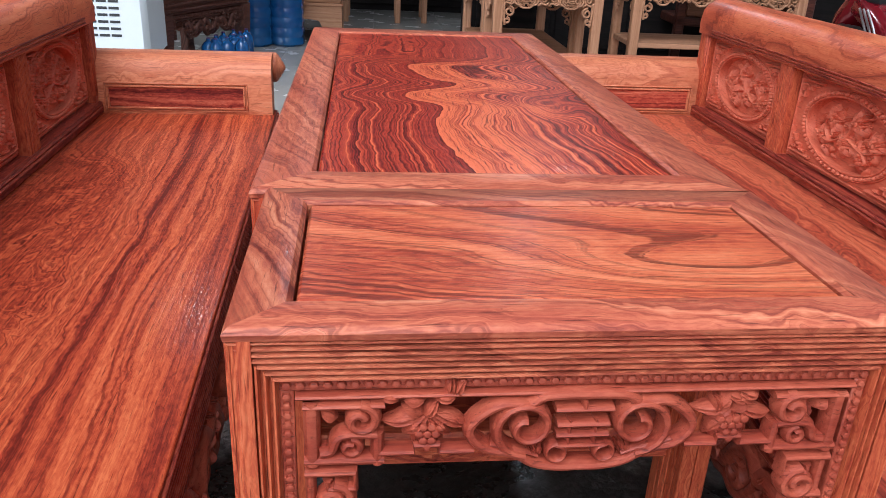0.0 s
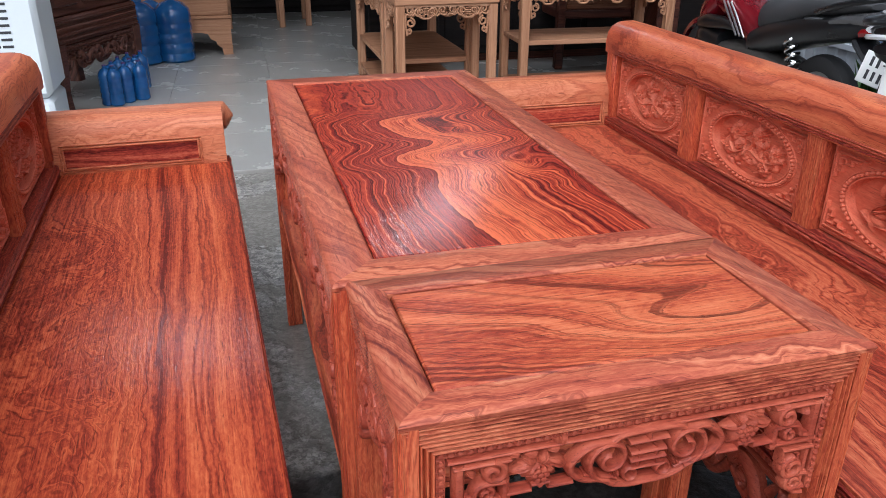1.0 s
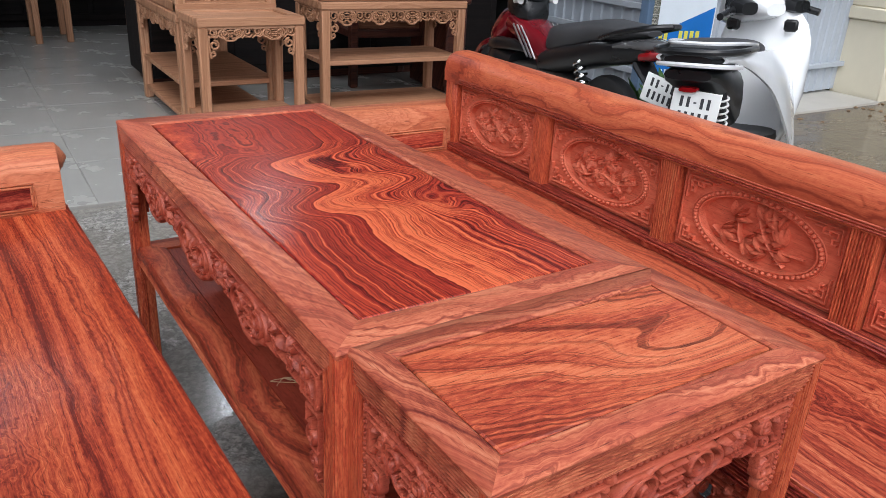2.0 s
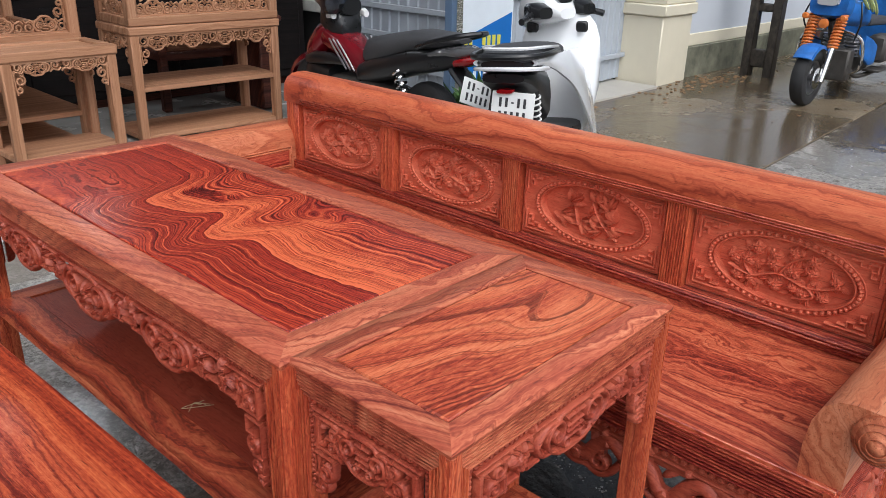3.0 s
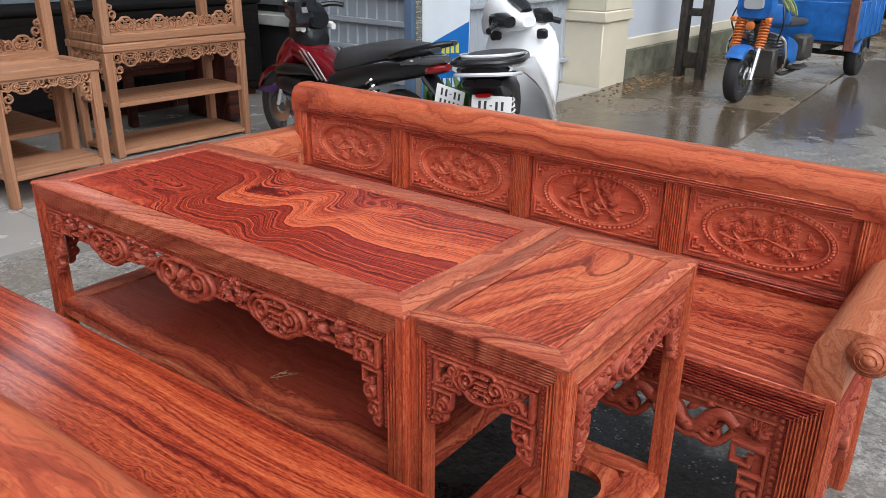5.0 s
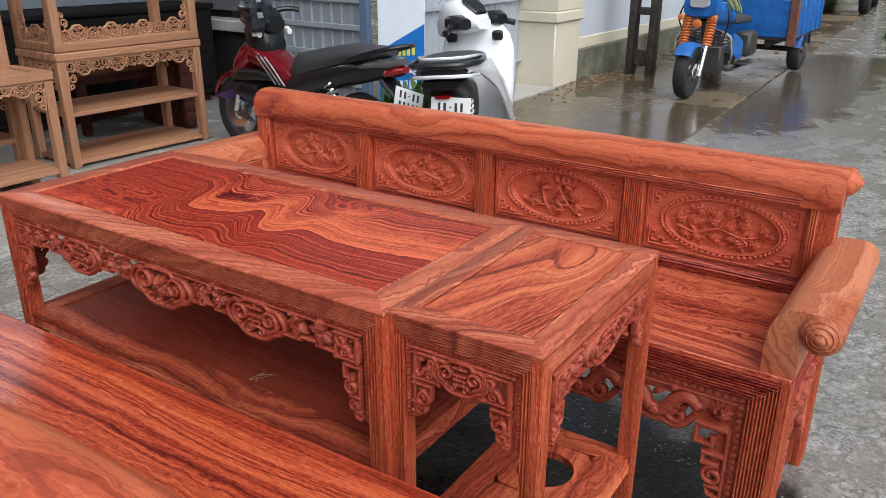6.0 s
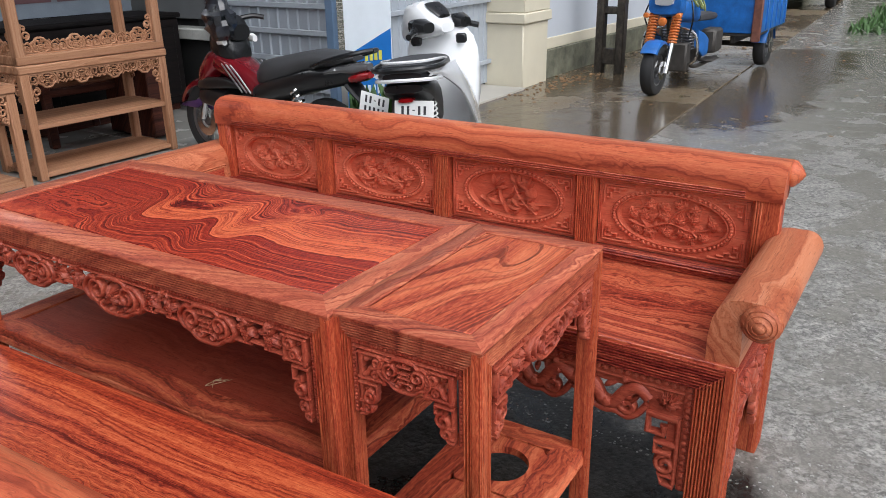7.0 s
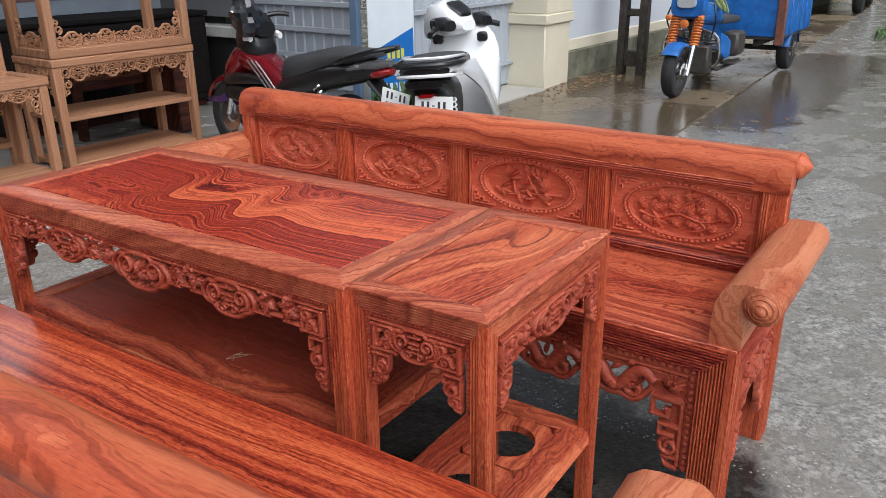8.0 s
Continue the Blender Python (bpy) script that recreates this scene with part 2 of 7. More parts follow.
pale_x = wood("pale_wood_x", "x", (0.29, 0.134, 0.068), (0.41, 0.208, 0.116), (0.51, 0.288, 0.172), freq=60, rough=0.6, vein=0.22)
pale_z = wood("pale_wood_z", "z", (0.29, 0.134, 0.068), (0.41, 0.208, 0.116), (0.51, 0.288, 0.172), freq=60, rough=0.6, vein=0.22)
cabinet_x = wood("aged_rosewood", "x", (0.050, 0.017, 0.012), (0.115, 0.042, 0.029), (0.19, 0.080, 0.055), freq=110, rough=0.42)
# wood taken down to near black, with the unlit shop's shade in it
shade_wood = wood("shade_black_wood", "x", (0.004, 0.003, 0.003), (0.008, 0.005, 0.005), (0.015, 0.009, 0.008), freq=110, rough=0.8)
brown_x = wood("brown_wood", "x", (0.09, 0.036, 0.020), (0.17, 0.072, 0.040), (0.25, 0.115, 0.066), freq=110, rough=0.55)
old_x = wood("dark_wood_x", "x", (0.030, 0.008, 0.006), (0.075, 0.022, 0.014), (0.14, 0.042, 0.025), freq=110, rough=0.5)


def timber(name, axis, dark, red, orange, light, freq=60.0, sway=0.05, swirl=0.02, slant=0.0, lines=0.45, contrast=1.0, rough=0.42, coat=0.0, knots=(), tint=None, wobble=0.03, bank=None, curly=None, gloss=0.14, glow_by=0.5, shift=True, mixed=(0.55, 0.70, 0.42, 0.40, 0.34), shine=0.22, stops=(0.26, 0.43, 0.57, 0.76)):
    """Rosewood: growth rings that sway and swirl along one axis, streaks, flecks and pores; knots are (x, y, width, length, rise, colour)."""
    g = Nodes(name)
    dark, red, orange, light = ((a, c * 1.015, e * 1.14) for a, c, e in (dark, red, orange, light))
    p, r = g.coords(), g.rand()
    along = "xyz".index(axis)
    sep = g.n.new("ShaderNodeSeparateXYZ")
    g.l.new(p, sep.inputs[0])
    q = p
    if shift:
        comb = g.n.new("ShaderNodeCombineXYZ")
        for i, f in enumerate((31.0, 17.0, 23.0)):
            g.put(comb, str(i), g.math("MULTIPLY", r, f))
        q = g.scaled(p, (1, 1, 1), comb.outputs[0])

    def sc(a, c):
        v = [c] * 3
        v[along] = a
        return g.scaled(q, v)

    others = [sep.outputs[i] for i in range(3) if i != along]
    across = g.math("ADD", others[0], g.math("MULTIPLY", others[1], 0.6))
    n1 = g.noise(sc(1.3, 4.5), 1.0, 2.0, 0.5, 0.4)
    n2 = g.noise(sc(7.5, 12.0), 1.0, 3.0, 0.55, 1.2)
    n3 = g.noise(sc(30.0, 70.0), 1.0, 2.0, 0.5)
    calm = g.ramp(g.noise(sc(1.7, 3.6), 1.0, 1.0, 0.5), [(0.38, (0.15, 0.15, 0.15)), (0.54, (1, 1, 1))])
    h = g.math("MULTIPLY_ADD", sep.outputs[along], slant, across)
    h = g.math("MULTIPLY_ADD", n1, sway, h)
    if curly:
        # straight along the front, swirling towards the back
        calm = g.math("MULTIPLY", calm, g.ramp(sep.outputs[1], [(curly[0], (0.10,) * 3), (curly[1], (1, 1, 1))], "EASE"))
    h = g.math("MULTIPLY_ADD", g.math("MULTIPLY", n2, calm), swirl, h)
    h = g.math("MULTIPLY_ADD", n3, 0.0035, h)
    glow, ring = None, 0.0
    for bx, by, sx, sy, rise, amount in knots:
        dx = g.math("DIVIDE", g.math("SUBTRACT", sep.outputs[0], bx), sx)
        dy = g.math("DIVIDE", g.math("SUBTRACT", sep.outputs[1], by), sy)
        e = g.math("EXPONENT", g.math("MULTIPLY", g.math("ADD", g.math("MULTIPLY", dx, dx), g.math("MULTIPLY", dy, dy)), -1.0))
        if bank:
            ring = g.math("MULTIPLY_ADD", e, rise, ring)
        else:
            h = g.math("MULTIPLY_ADD", e, rise, h)
        e = g.math("MULTIPLY", e, amount)
        glow = e if glow is None else g.math("ADD", glow, e)
    if bank:
        # the figure lies along a winding bank line x = f(y) that fades out towards the edges: stripes on one side, pale heartwood on the other
        n4 = g.noise(p, 6.0, 2.0, 0.45)
        n5 = g.noise(p, 8.0, 2.0, 0.45)
        n6 = g.noise(g.scaled(p, (16.0, 9.0, 9.0)), 1.0, 4.0, 0.6, 1.5)
        n7 = g.noise(p, 26.0, 2.0, 0.5)
        qx = g.math("MULTIPLY_ADD", g.math("SUBTRACT", n4, 0.5), wobble, sep.outputs[0])
        qy = g.math("MULTIPLY_ADD", g.math("SUBTRACT", n5, 0.5), wobble * 1.3, sep.outputs[1])
        at_y = g.math("DIVIDE", g.math("ADD", qy, 0.6), 1.2)
        turn = g.ramp(at_y, [((y + 0.6) / 1.2, ((x + 0.2) / 0.4,) * 3) for y, x in bank], "CARDINAL")
        fade = g.ramp(g.math("ADD", qx, 0.5), [(0.28, (0.15,) * 3), (0.38, (0.50,) * 3), (0.47, (1, 1, 1)), (0.56, (1, 1, 1)), (0.72, (0.5,) * 3)], "EASE")
        turn = g.math("MULTIPLY", g.math("MULTIPLY_ADD", turn, 0.4, -0.2), fade)
        side = g.math("SUBTRACT", qx, turn)
        side = g.math("MULTIPLY_ADD", g.math("SUBTRACT", n7, 0.5), 0.016, side)
        rim = g.math("MULTIPLY_ADD", g.math("SUBTRACT", n6, 0.5), 0.05, side)
        inner = g.ramp(rim, [(0.0, (0, 0, 0)), (0.006, (1, 1, 1)), (0.04, (0.75,) * 3), (0.10, (0.5,) * 3), (0.15, (0, 0, 0))], "EASE")
        tongue = g.math("MULTIPLY", g.ramp(rim, [(0.032, (0, 0, 0)), (0.045, (1, 1, 1)), (0.085, (1, 1, 1)), (0.11, (0, 0, 0))], "EASE"), g.ramp(qy, [(0.0, (0, 0, 0)), (0.035, (1, 1, 1)), (0.13, (1, 1, 1)), (0.16, (0, 0, 0))], "EASE"))
        far = g.ramp(qy, [(0.14, (1, 1, 1)), (0.20, (0, 0, 0))], "EASE")
        patch = g.ramp(n6, [(0.34, (0.35,) * 3), (0.54, (1, 1, 1))])
        e = g.math("MULTIPLY", g.math("MULTIPLY", inner, patch), far)
        e = g.math("MULTIPLY_ADD", tongue, -0.9, e)
        # pale stripes thin out away from the heart
        near_bank = g.ramp(g.math("ADD", side, 0.5), [(0.41, (0, 0, 0)), (0.5, (0.60,) * 3), (0.504, (0, 0, 0))])
        e = g.math("ADD", e, g.math("MULTIPLY", near_bank, far))
        glow = e if glow is None else g.math("ADD", glow, e)
        h = g.math("ADD", g.math("MULTIPLY_ADD", h, 0.10, side), ring)
    if shift:
        h = g.math("MULTIPLY_ADD", r, 7.0, h)
    b0 = g.noise(None, freq * 0.22, 1.0, 0.5, dims="1D", w=h)
    b1 = g.noise(None, freq, 3.0, 0.6, dims="1D", w=h)
    b2 = g.noise(None, freq * 3.4, 2.0, 0.6, dims="1D", w=h)
    streak = g.noise(sc(5.0, 230.0), 1.0, 4.0, 0.7)
    fleck = g.noise(sc(70.0, 190.0), 1.0, 3.0, 0.65, 0.5)
    pore = g.noise(sc(20.0, 400.0), 1.0, 2.0, 0.7)
    if bank:
        # the rings fade into plain red wood at the far end
        ease = g.ramp(sep.outputs[1], [(0.16, (1, 1, 1)), (0.30, (0.55,) * 3)], "EASE")
        b0, b1, b2 = (g.math("MULTIPLY_ADD", g.math("SUBTRACT", f, 0.5), ease, 0.5) for f in (b0, b1, b2))
    tone = g.math("MULTIPLY_ADD", g.math("SUBTRACT", b0, 0.5), mixed[0] * contrast, 0.5)
    for f, k in zip((b1, b2, streak, fleck), mixed[1:]):
        tone = g.math("MULTIPLY_ADD", g.math("SUBTRACT", f, 0.5), k * contrast * (1.3 if f is fleck else 1.06), tone)
    if glow is not None:
        tone = g.math("MULTIPLY_ADD", glow, glow_by, tone)
    col = g.ramp(tone, list(zip(stops, (dark, red, orange, light))))
    if tint:
        where = g.ramp(g.noise(sc(3.0, 6.0), 1.0, 4.0, 0.6), [(0.46, (0, 0, 0)), (0.62, (1, 1, 1))])
        col = g.mix(g.math("MULTIPLY", where, 0.55), col, tint)
    ln = g.ramp(g.math("ABSOLUTE", g.math("SUBTRACT", b1, 0.43)), [(0.006, (1, 1, 1)), (0.030, (0, 0, 0))])
    ln2 = g.ramp(b2, [(0.33, (1, 1, 1)), (0.42, (0, 0, 0))])
    broken = g.ramp(streak, [(0.38, (0.25, 0.25, 0.25)), (0.55, (1, 1, 1))])
    ln = g.math("MULTIPLY", g.math("MAXIMUM", ln, g.math("MULTIPLY", ln2, 0.8)), broken)
    col = g.mix(g.math("MULTIPLY", ln, lines, clamp=True), col, tuple(0.55 * c for c in dark))
    pit = g.ramp(pore, [(0.30, (1, 1, 1)), (0.40, (0, 0, 0))])
    col = g.mix(g.math("MULTIPLY", pit, 0.7), col, tuple(0.5 * c for c in dark))
    hs = g.add("ShaderNodeHueSaturation", Value=g.math("MULTIPLY_ADD", r, 0.16, 0.92), Color=col)
    wear = g.noise(p, 9.0, 4.0, 0.6)
    g.bump(g.math("ADD", g.math("MULTIPLY", pore, 0.8), g.math("ADD", g.math("MULTIPLY", wear, 0.4), g.math("MULTIPLY", fleck, 0.7))), 0.42, 0.0014)
    return g.done(hs.outputs[0], g.math("MULTIPLY_ADD", wear, 0.20, rough - 0.10), Coat_Weight=coat, Coat_Roughness=gloss, Specular_IOR_Level=shine)


RED = ((0.115, 0.011, 0.009), (0.265, 0.032, 0.019), (0.415, 0.074, 0.035), (0.56, 0.145, 0.075))
TAN = ((0.150, 0.024, 0.015), (0.355, 0.076, 0.037), (0.500, 0.140, 0.064), (0.62, 0.235, 0.115))
FIG = ((0.150, 0.022, 0.013), (0.360, 0.060, 0.027), (0.510, 0.116, 0.046), (0.63, 0.200, 0.088))
red_x, red_y = (timber("rosewood_" + a, a, *RED, swirl=0.05, freq=60, contrast=0.9, lines=0.5, mixed=(0.4, 0.6, 0.45, 0.4, 0.5)) for a in "xy")
carved = timber("rosewood_carved", "x", (0.320, 0.048, 0.025), (0.560, 0.108, 0.052), (0.690, 0.175, 0.085), (0.76, 0.255, 0.130), contrast=0.45, lines=0.05, rough=0.48, mixed=(0.4, 0.4, 0.3, 0.25, 0.5), shine=0.22)
pink_x, pink_y = (timber("rosewood_border_" + a, a, *TAN, freq=48, sway=0.09, swirl=0.075, slant=s, lines=0.4, tint=(0.42, 0.090, 0.052), rough=0.42, coat=0.10, contrast=0.70, mixed=(0.40, 0.75, 0.55, 0.40, 0.45)) for a, s in (("x", 0.12), ("y", 0.34)))
apron_wood = timber("rosewood_apron", "x", (0.160, 0.022, 0.012), (0.300, 0.050, 0.025), (0.415, 0.088, 0.043), (0.53, 0.150, 0.076), contrast=0.6, lines=0.10, rough=0.44, mixed=(0.4, 0.4, 0.3, 0.25, 0.5), shine=0.30)
leg_z = timber("rosewood_leg", "z", (0.170, 0.022, 0.011), (0.390, 0.062, 0.026), (0.540, 0.120, 0.045), (0.65, 0.200, 0.083), swirl=0.04, freq=120, contrast=0.60, lines=0.28, mixed=(0.4, 0.5, 0.45, 0.5, 0.6))
shelf_x, shelf_y = (timber("rosewood_shelf_" + a, a, *FIG, freq=36, sway=0.09, swirl=0.10, lines=0.5, contrast=0.85, rough=0.42, mixed=(0.40, 0.70, 0.45, 0.3, 0.4)) for a in "xy")
shelf_panel_y = timber("rosewood_shelf_panel", "y", (0.150, 0.022, 0.014), (0.300, 0.046, 0.024), (0.400, 0.074, 0.036), (0.50, 0.120, 0.062), freq=24, sway=0.10, swirl=0.08, lines=0.15, contrast=0.55, rough=0.45)
BANK = ((-0.60, 0.020), (-0.43, 0.010), (-0.34, -0.014), (-0.268, -0.006), (-0.19, 0.010), (-0.155, -0.043), (-0.118, -0.070), (-0.092, -0.036), (-0.035, 0.052), (0.02, -0.002), (0.13, -0.026), (0.165, 0.020), (0.19, 0.100), (0.23, 0.180), (0.60, 0.20))
burl = timber(
    "rosewood_burl", "y", (0.080, 0.006, 0.005), (0.300, 0.025, 0.015), (0.510, 0.067, 0.026), (0.79, 0.168, 0.060), freq=90, sway=0.05, swirl=0.03, lines=0.7, contrast=0.92, rough=0.40, coat=0.30, gloss=0.085, shine=0.10, shift=False, glow_by=0.34, mixed=(0.55, 1.05, 0.60, 0.25, 0.25), stops=(0.28, 0.45, 0.61, 0.78),
    bank=BANK, wobble=0.042, knots=((0.122, -0.200, 0.042, 0.056, 0.085, 0.35), (0.085, 0.055, 0.030, 0.030, -0.03, 0.7), (0.0, 0.52, 0.4, 0.16, 0.0, -0.10)))
olive_fig = timber(
    "rosewood_cathedral", "x", (0.140, 0.018, 0.010), (0.375, 0.058, 0.025), (0.560, 0.128, 0.048), (0.69, 0.220, 0.092), stops=(0.20, 0.38, 0.54, 0.74), freq=30, sway=0.06, swirl=0.03, slant=0.22, lines=0.75, contrast=0.80, rough=0.42, coat=0.05, shift=False, glow_by=0.12, mixed=(0.45, 0.50, 0.30, 0.75, 0.45),
    knots=((0.120, -0.036, 0.14, 0.048, 0.105, 1.2), (0.02, 0.05, 0.20, 0.05, 0.03, 0.3), (-0.17, -0.08, 0.10, 0.08, 0.0, -0.8)))
seat_wood = timber("rosewood_seat", "x", (0.145, 0.014, 0.007), (0.325, 0.043, 0.016), (0.475, 0.084, 0.027), (0.60, 0.145, 0.050), freq=28, sway=0.07, swirl=0.26, lines=0.46, contrast=1.0, rough=0.45, coat=0.30, gloss=0.12, shine=0.12, knots=((0.0, 0.36, 5.0, 0.20, 0.02, -0.15),), glow_by=0.2, curly=(0.12, 0.26), mixed=(0.30, 0.60, 0.34, 0.70, 0.40))


def plain(name, color, rough=0.5, metal=0.0, vary=0.12, scale=6.0, bump=0.0, coat=0.0, fine=120.0):
    g = Nodes(name)
    p = g.coords()
    n = g.noise(p, scale, 4.0, 0.6)
    f = g.noise(p, fine, 2.0, 0.6)
    a = tuple(c * (1 - vary) for c in color)
    b = tuple(min(1, c * (1 + vary)) for c in color)
    col = g.ramp(g.math("ADD", g.math("MULTIPLY", n, 0.75), g.math("MULTIPLY", f, 0.25)), [(0.35, a), (0.65, b)])
    if bump:
        g.bump(g.math("ADD", n, g.math("MULTIPLY", f, 0.5)), bump, 0.004)
    return g.done(col, g.math("MULTIPLY_ADD", n, 0.2, rough - 0.1), metal, Coat_Weight=coat, Coat_Roughness=0.08)


def wet_ground(name, dry, gravel, puddle, wetness, stone=62.0, pool=None, bump=0.8, dark_oval=None, spread=0.7):
    """Rained-on concrete or asphalt: stones, grit, stains and standing water; pool is a low strip (y, width) where water lies."""
    g = Nodes(name)
    p = g.coords()
    stain = g.noise(p, spread, 6.0, 0.62, 0.4)
    blot = g.noise(p, 4.0, 5.0, 0.65)
    grit = g.noise(p, 210.0, 3.0, 0.7)
    warped = g.n.new("ShaderNodeVectorMath")
    warped.operation = "MULTIPLY_ADD"
    nv = g.n.new("ShaderNodeTexNoise")
    g.l.new(p, nv.inputs["Vector"])
    nv.inputs["Scale"].default_value = 60.0
    g.l.new(nv.outputs[1], warped.inputs[0])
    warped.inputs[1].default_value = (0.0035, 0.0035, 0.0)
    g.l.new(p, warped.inputs[2])
    cells = []
    for s in (stone, stone * 2.3):
        vor = g.n.new("ShaderNodeTexVoronoi")
        g.l.new(warped.outputs[0], vor.inputs["Vector"])
        vor.inputs["Scale"].default_value = s
        sep = g.n.new("ShaderNodeSeparateColor")
        g.l.new(vor.outputs["Color"], sep.inputs[0])
        cells.append((vor.outputs["Distance"], sep.outputs[0]))
    shade = g.math("ADD", g.math("MULTIPLY", cells[0][1], 0.5), g.math("MULTIPLY", cells[1][1], 0.5))
    shade = g.math("MULTIPLY_ADD", g.math("SUBTRACT", grit, 0.5), 1.1, shade)
    shade = g.math("MULTIPLY_ADD", g.math("SUBTRACT", blot, 0.5), 0.15, shade)
    fine = g.ramp(shade, [(0.22, tuple(c * (1 - gravel * 0.72) for c in dry)), (0.5, dry), (0.80, tuple(min(0.8, c * (1 + gravel * 0.85)) for c in dry))])
    joint = g.ramp(cells[0][0], [(0.45, (0, 0, 0)), (0.75, (1, 1, 1))])
    col = g.mix(g.math("MULTIPLY", joint, 0.45 * gravel), fine, tuple(0.30 * c for c in dry))
    lie = g.math("ADD", g.math("MULTIPLY", stain, 0.8), g.math("MULTIPLY", blot, 0.2))
    if pool:
        sp = g.n.new("ShaderNodeSeparateXYZ")
        g.l.new(p, sp.inputs[0])
        dy = g.math("DIVIDE", g.math("SUBTRACT", sp.outputs[1], pool[0]), pool[1])
        dip = g.math("EXPONENT", g.math("MULTIPLY", g.math("MULTIPLY", dy, dy), -1.0))
        far = g.ramp(g.math("MULTIPLY", sp.outputs[0], 0.1), [(0.40, (0, 0, 0)), (0.58, (1, 1, 1)), (0.95, (1, 1, 1)), (1.15, (0, 0, 0))])
        murk = g.math("MULTIPLY", dip, far)
        lie = g.math("SUBTRACT", lie, g.math("MULTIPLY", murk, 0.22))
        road = g.ramp(g.math("MULTIPLY", sp.outputs[0], 0.1), [(0.45, (0, 0, 0)), (1.0, (1, 1, 1))])
        lie = g.math("SUBTRACT", lie, g.math("MULTIPLY", road, 0.05))
    # far darker, ragged oval of ground under the tables and between the benches
    dark_patch = None
    if dark_oval:
        dx = g.math("DIVIDE", g.math("SUBTRACT", sp.outputs[0], dark_oval[0]), dark_oval[2])
        dy = g.math("DIVIDE", g.math("SUBTRACT", sp.outputs[1], dark_oval[1]), dark_oval[3])
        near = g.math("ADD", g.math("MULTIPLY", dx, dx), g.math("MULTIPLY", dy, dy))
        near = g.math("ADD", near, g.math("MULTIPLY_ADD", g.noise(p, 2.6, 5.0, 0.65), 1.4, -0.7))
        dark_patch = g.ramp(near, [(0.78, (1, 1, 1)), (1.0, (0, 0, 0))])
    water = g.ramp(lie, [(0.44 - wetness, (1, 1, 1)), (0.58 - wetness, (0, 0, 0))])
    damp = g.ramp(lie, [(0.46 - wetness, (1, 1, 1)), (0.95 - wetness, (0, 0, 0))])
    col = g.mix(g.math("MULTIPLY", damp, 0.10), col, g.mix(0.5, fine, puddle, "MULTIPLY"))
    col = g.mix(g.math("MULTIPLY", water, 0.75), col, puddle)
    rough = g.math("MULTIPLY_ADD", g.math("SUBTRACT", 1.0, water), 0.22, 0.17)
    if pool:
        edge = g.ramp(g.math("MULTIPLY_ADD", g.math("SUBTRACT", stain, 0.5), 1.6, murk), [(0.30, (0, 0, 0)), (0.50, (1, 1, 1))])
        col = g.mix(g.math("MULTIPLY", edge, 0.85), col, (0.070, 0.050, 0.030))
    if dark_patch is not None:
        col = g.mix(g.math("MULTIPLY", dark_patch, 0.95), col, g.mix(1.0, fine, (0.055, 0.053, 0.050), "MULTIPLY"))
        rough = g.math("MULTIPLY_ADD", dark_patch, 0.10, rough)
    rough = g.math("MULTIPLY_ADD", g.math("SUBTRACT", 1.0, damp), 0.12, rough)
    rise = g.math("ADD", g.math("SUBTRACT", 1.0, cells[0][0]), g.math("MULTIPLY", g.math("ADD", grit, cells[1][1]), 0.5))
    rise = g.math("MULTIPLY_ADD", blot, 1.2, g.math("MULTIPLY", rise, gravel))
    g.bump(g.math("MULTIPLY", rise, g.math("SUBTRACT", 1.0, g.math("MULTIPLY", water, 0.93))), bump, 0.011)
    return g.done(col, rough)


asphalt = wet_ground("wet_asphalt", (0.315, 0.304, 0.284), 0.80, (0.220, 0.206, 0.182), -0.020, stone=58.0, pool=(1.45, 0.50), dark_oval=(0.20, 0.68, 0.80, 0.72), spread=3.0, bump=0.30)
apron_concrete = wet_ground("wet_concrete", (0.205, 0.160, 0.105), 0.45, (0.060, 0.042, 0.024), -0.03, bump=0.30)

# ---- more materials ----
tile_mat = plain("pale_floor_tile", (0.36, 0.355, 0.335), 0.26, vary=0.06, scale=3.0)
grout = plain("grout", (0.27, 0.26, 0.24), 0.8)
# near black: the shop's dimness is put into the wall colour
shade_plaster = plain("shade_dark_plaster", (0.016, 0.016, 0.0155), 0.8, vary=0.2, scale=1.5, bump=0.2)
roof_mat = plain("grey_roof_sheet", (0.09, 0.09, 0.09), 0.6, vary=0.15)
cream = plain("cream_painted_plaster", (0.64, 0.59, 0.46), 0.6, vary=0.06, scale=2.0, bump=0.12)
white_wall = plain("white_limewash", (0.50, 0.53, 0.575), 0.7, vary=0.05, scale=1.2, bump=0.1)
moss = plain("mossy_render", (0.14, 0.14, 0.10), 0.75, vary=0.55, scale=5.0, bump=0.4)
steel_grey = plain("grey_painted_sheet", (0.36, 0.395, 0.44), 0.45, vary=0.10, scale=1.5)
steel_blue = plain("blue_painted_steel", (0.13, 0.20, 0.31), 0.4, vary=0.1)
tarp = plain("grey_tarpaulin", (0.17, 0.175, 0.18), 0.6, vary=0.15, scale=2.0, bump=0.2)
pale_board = plain("weathered_pale_board", (0.50, 0.50, 0.47), 0.6, vary=0.2, scale=5.0)
black_plastic = plain("black_plastic", (0.010, 0.0105, 0.012), 0.30, vary=0.15)
vinyl = plain("black_vinyl", (0.045, 0.046, 0.050), 0.62, vary=0.12, fine=400.0, bump=0.08)
rubber = plain("tyre_rubber", (0.018, 0.018, 0.019), 0.75, vary=0.2, bump=0.1)
chrome = plain("chrome", (0.62, 0.62, 0.62), 0.16, 1.0, vary=0.03)
alloy = plain("grey_cast_alloy", (0.30, 0.30, 0.31), 0.38, 0.9, vary=0.1)
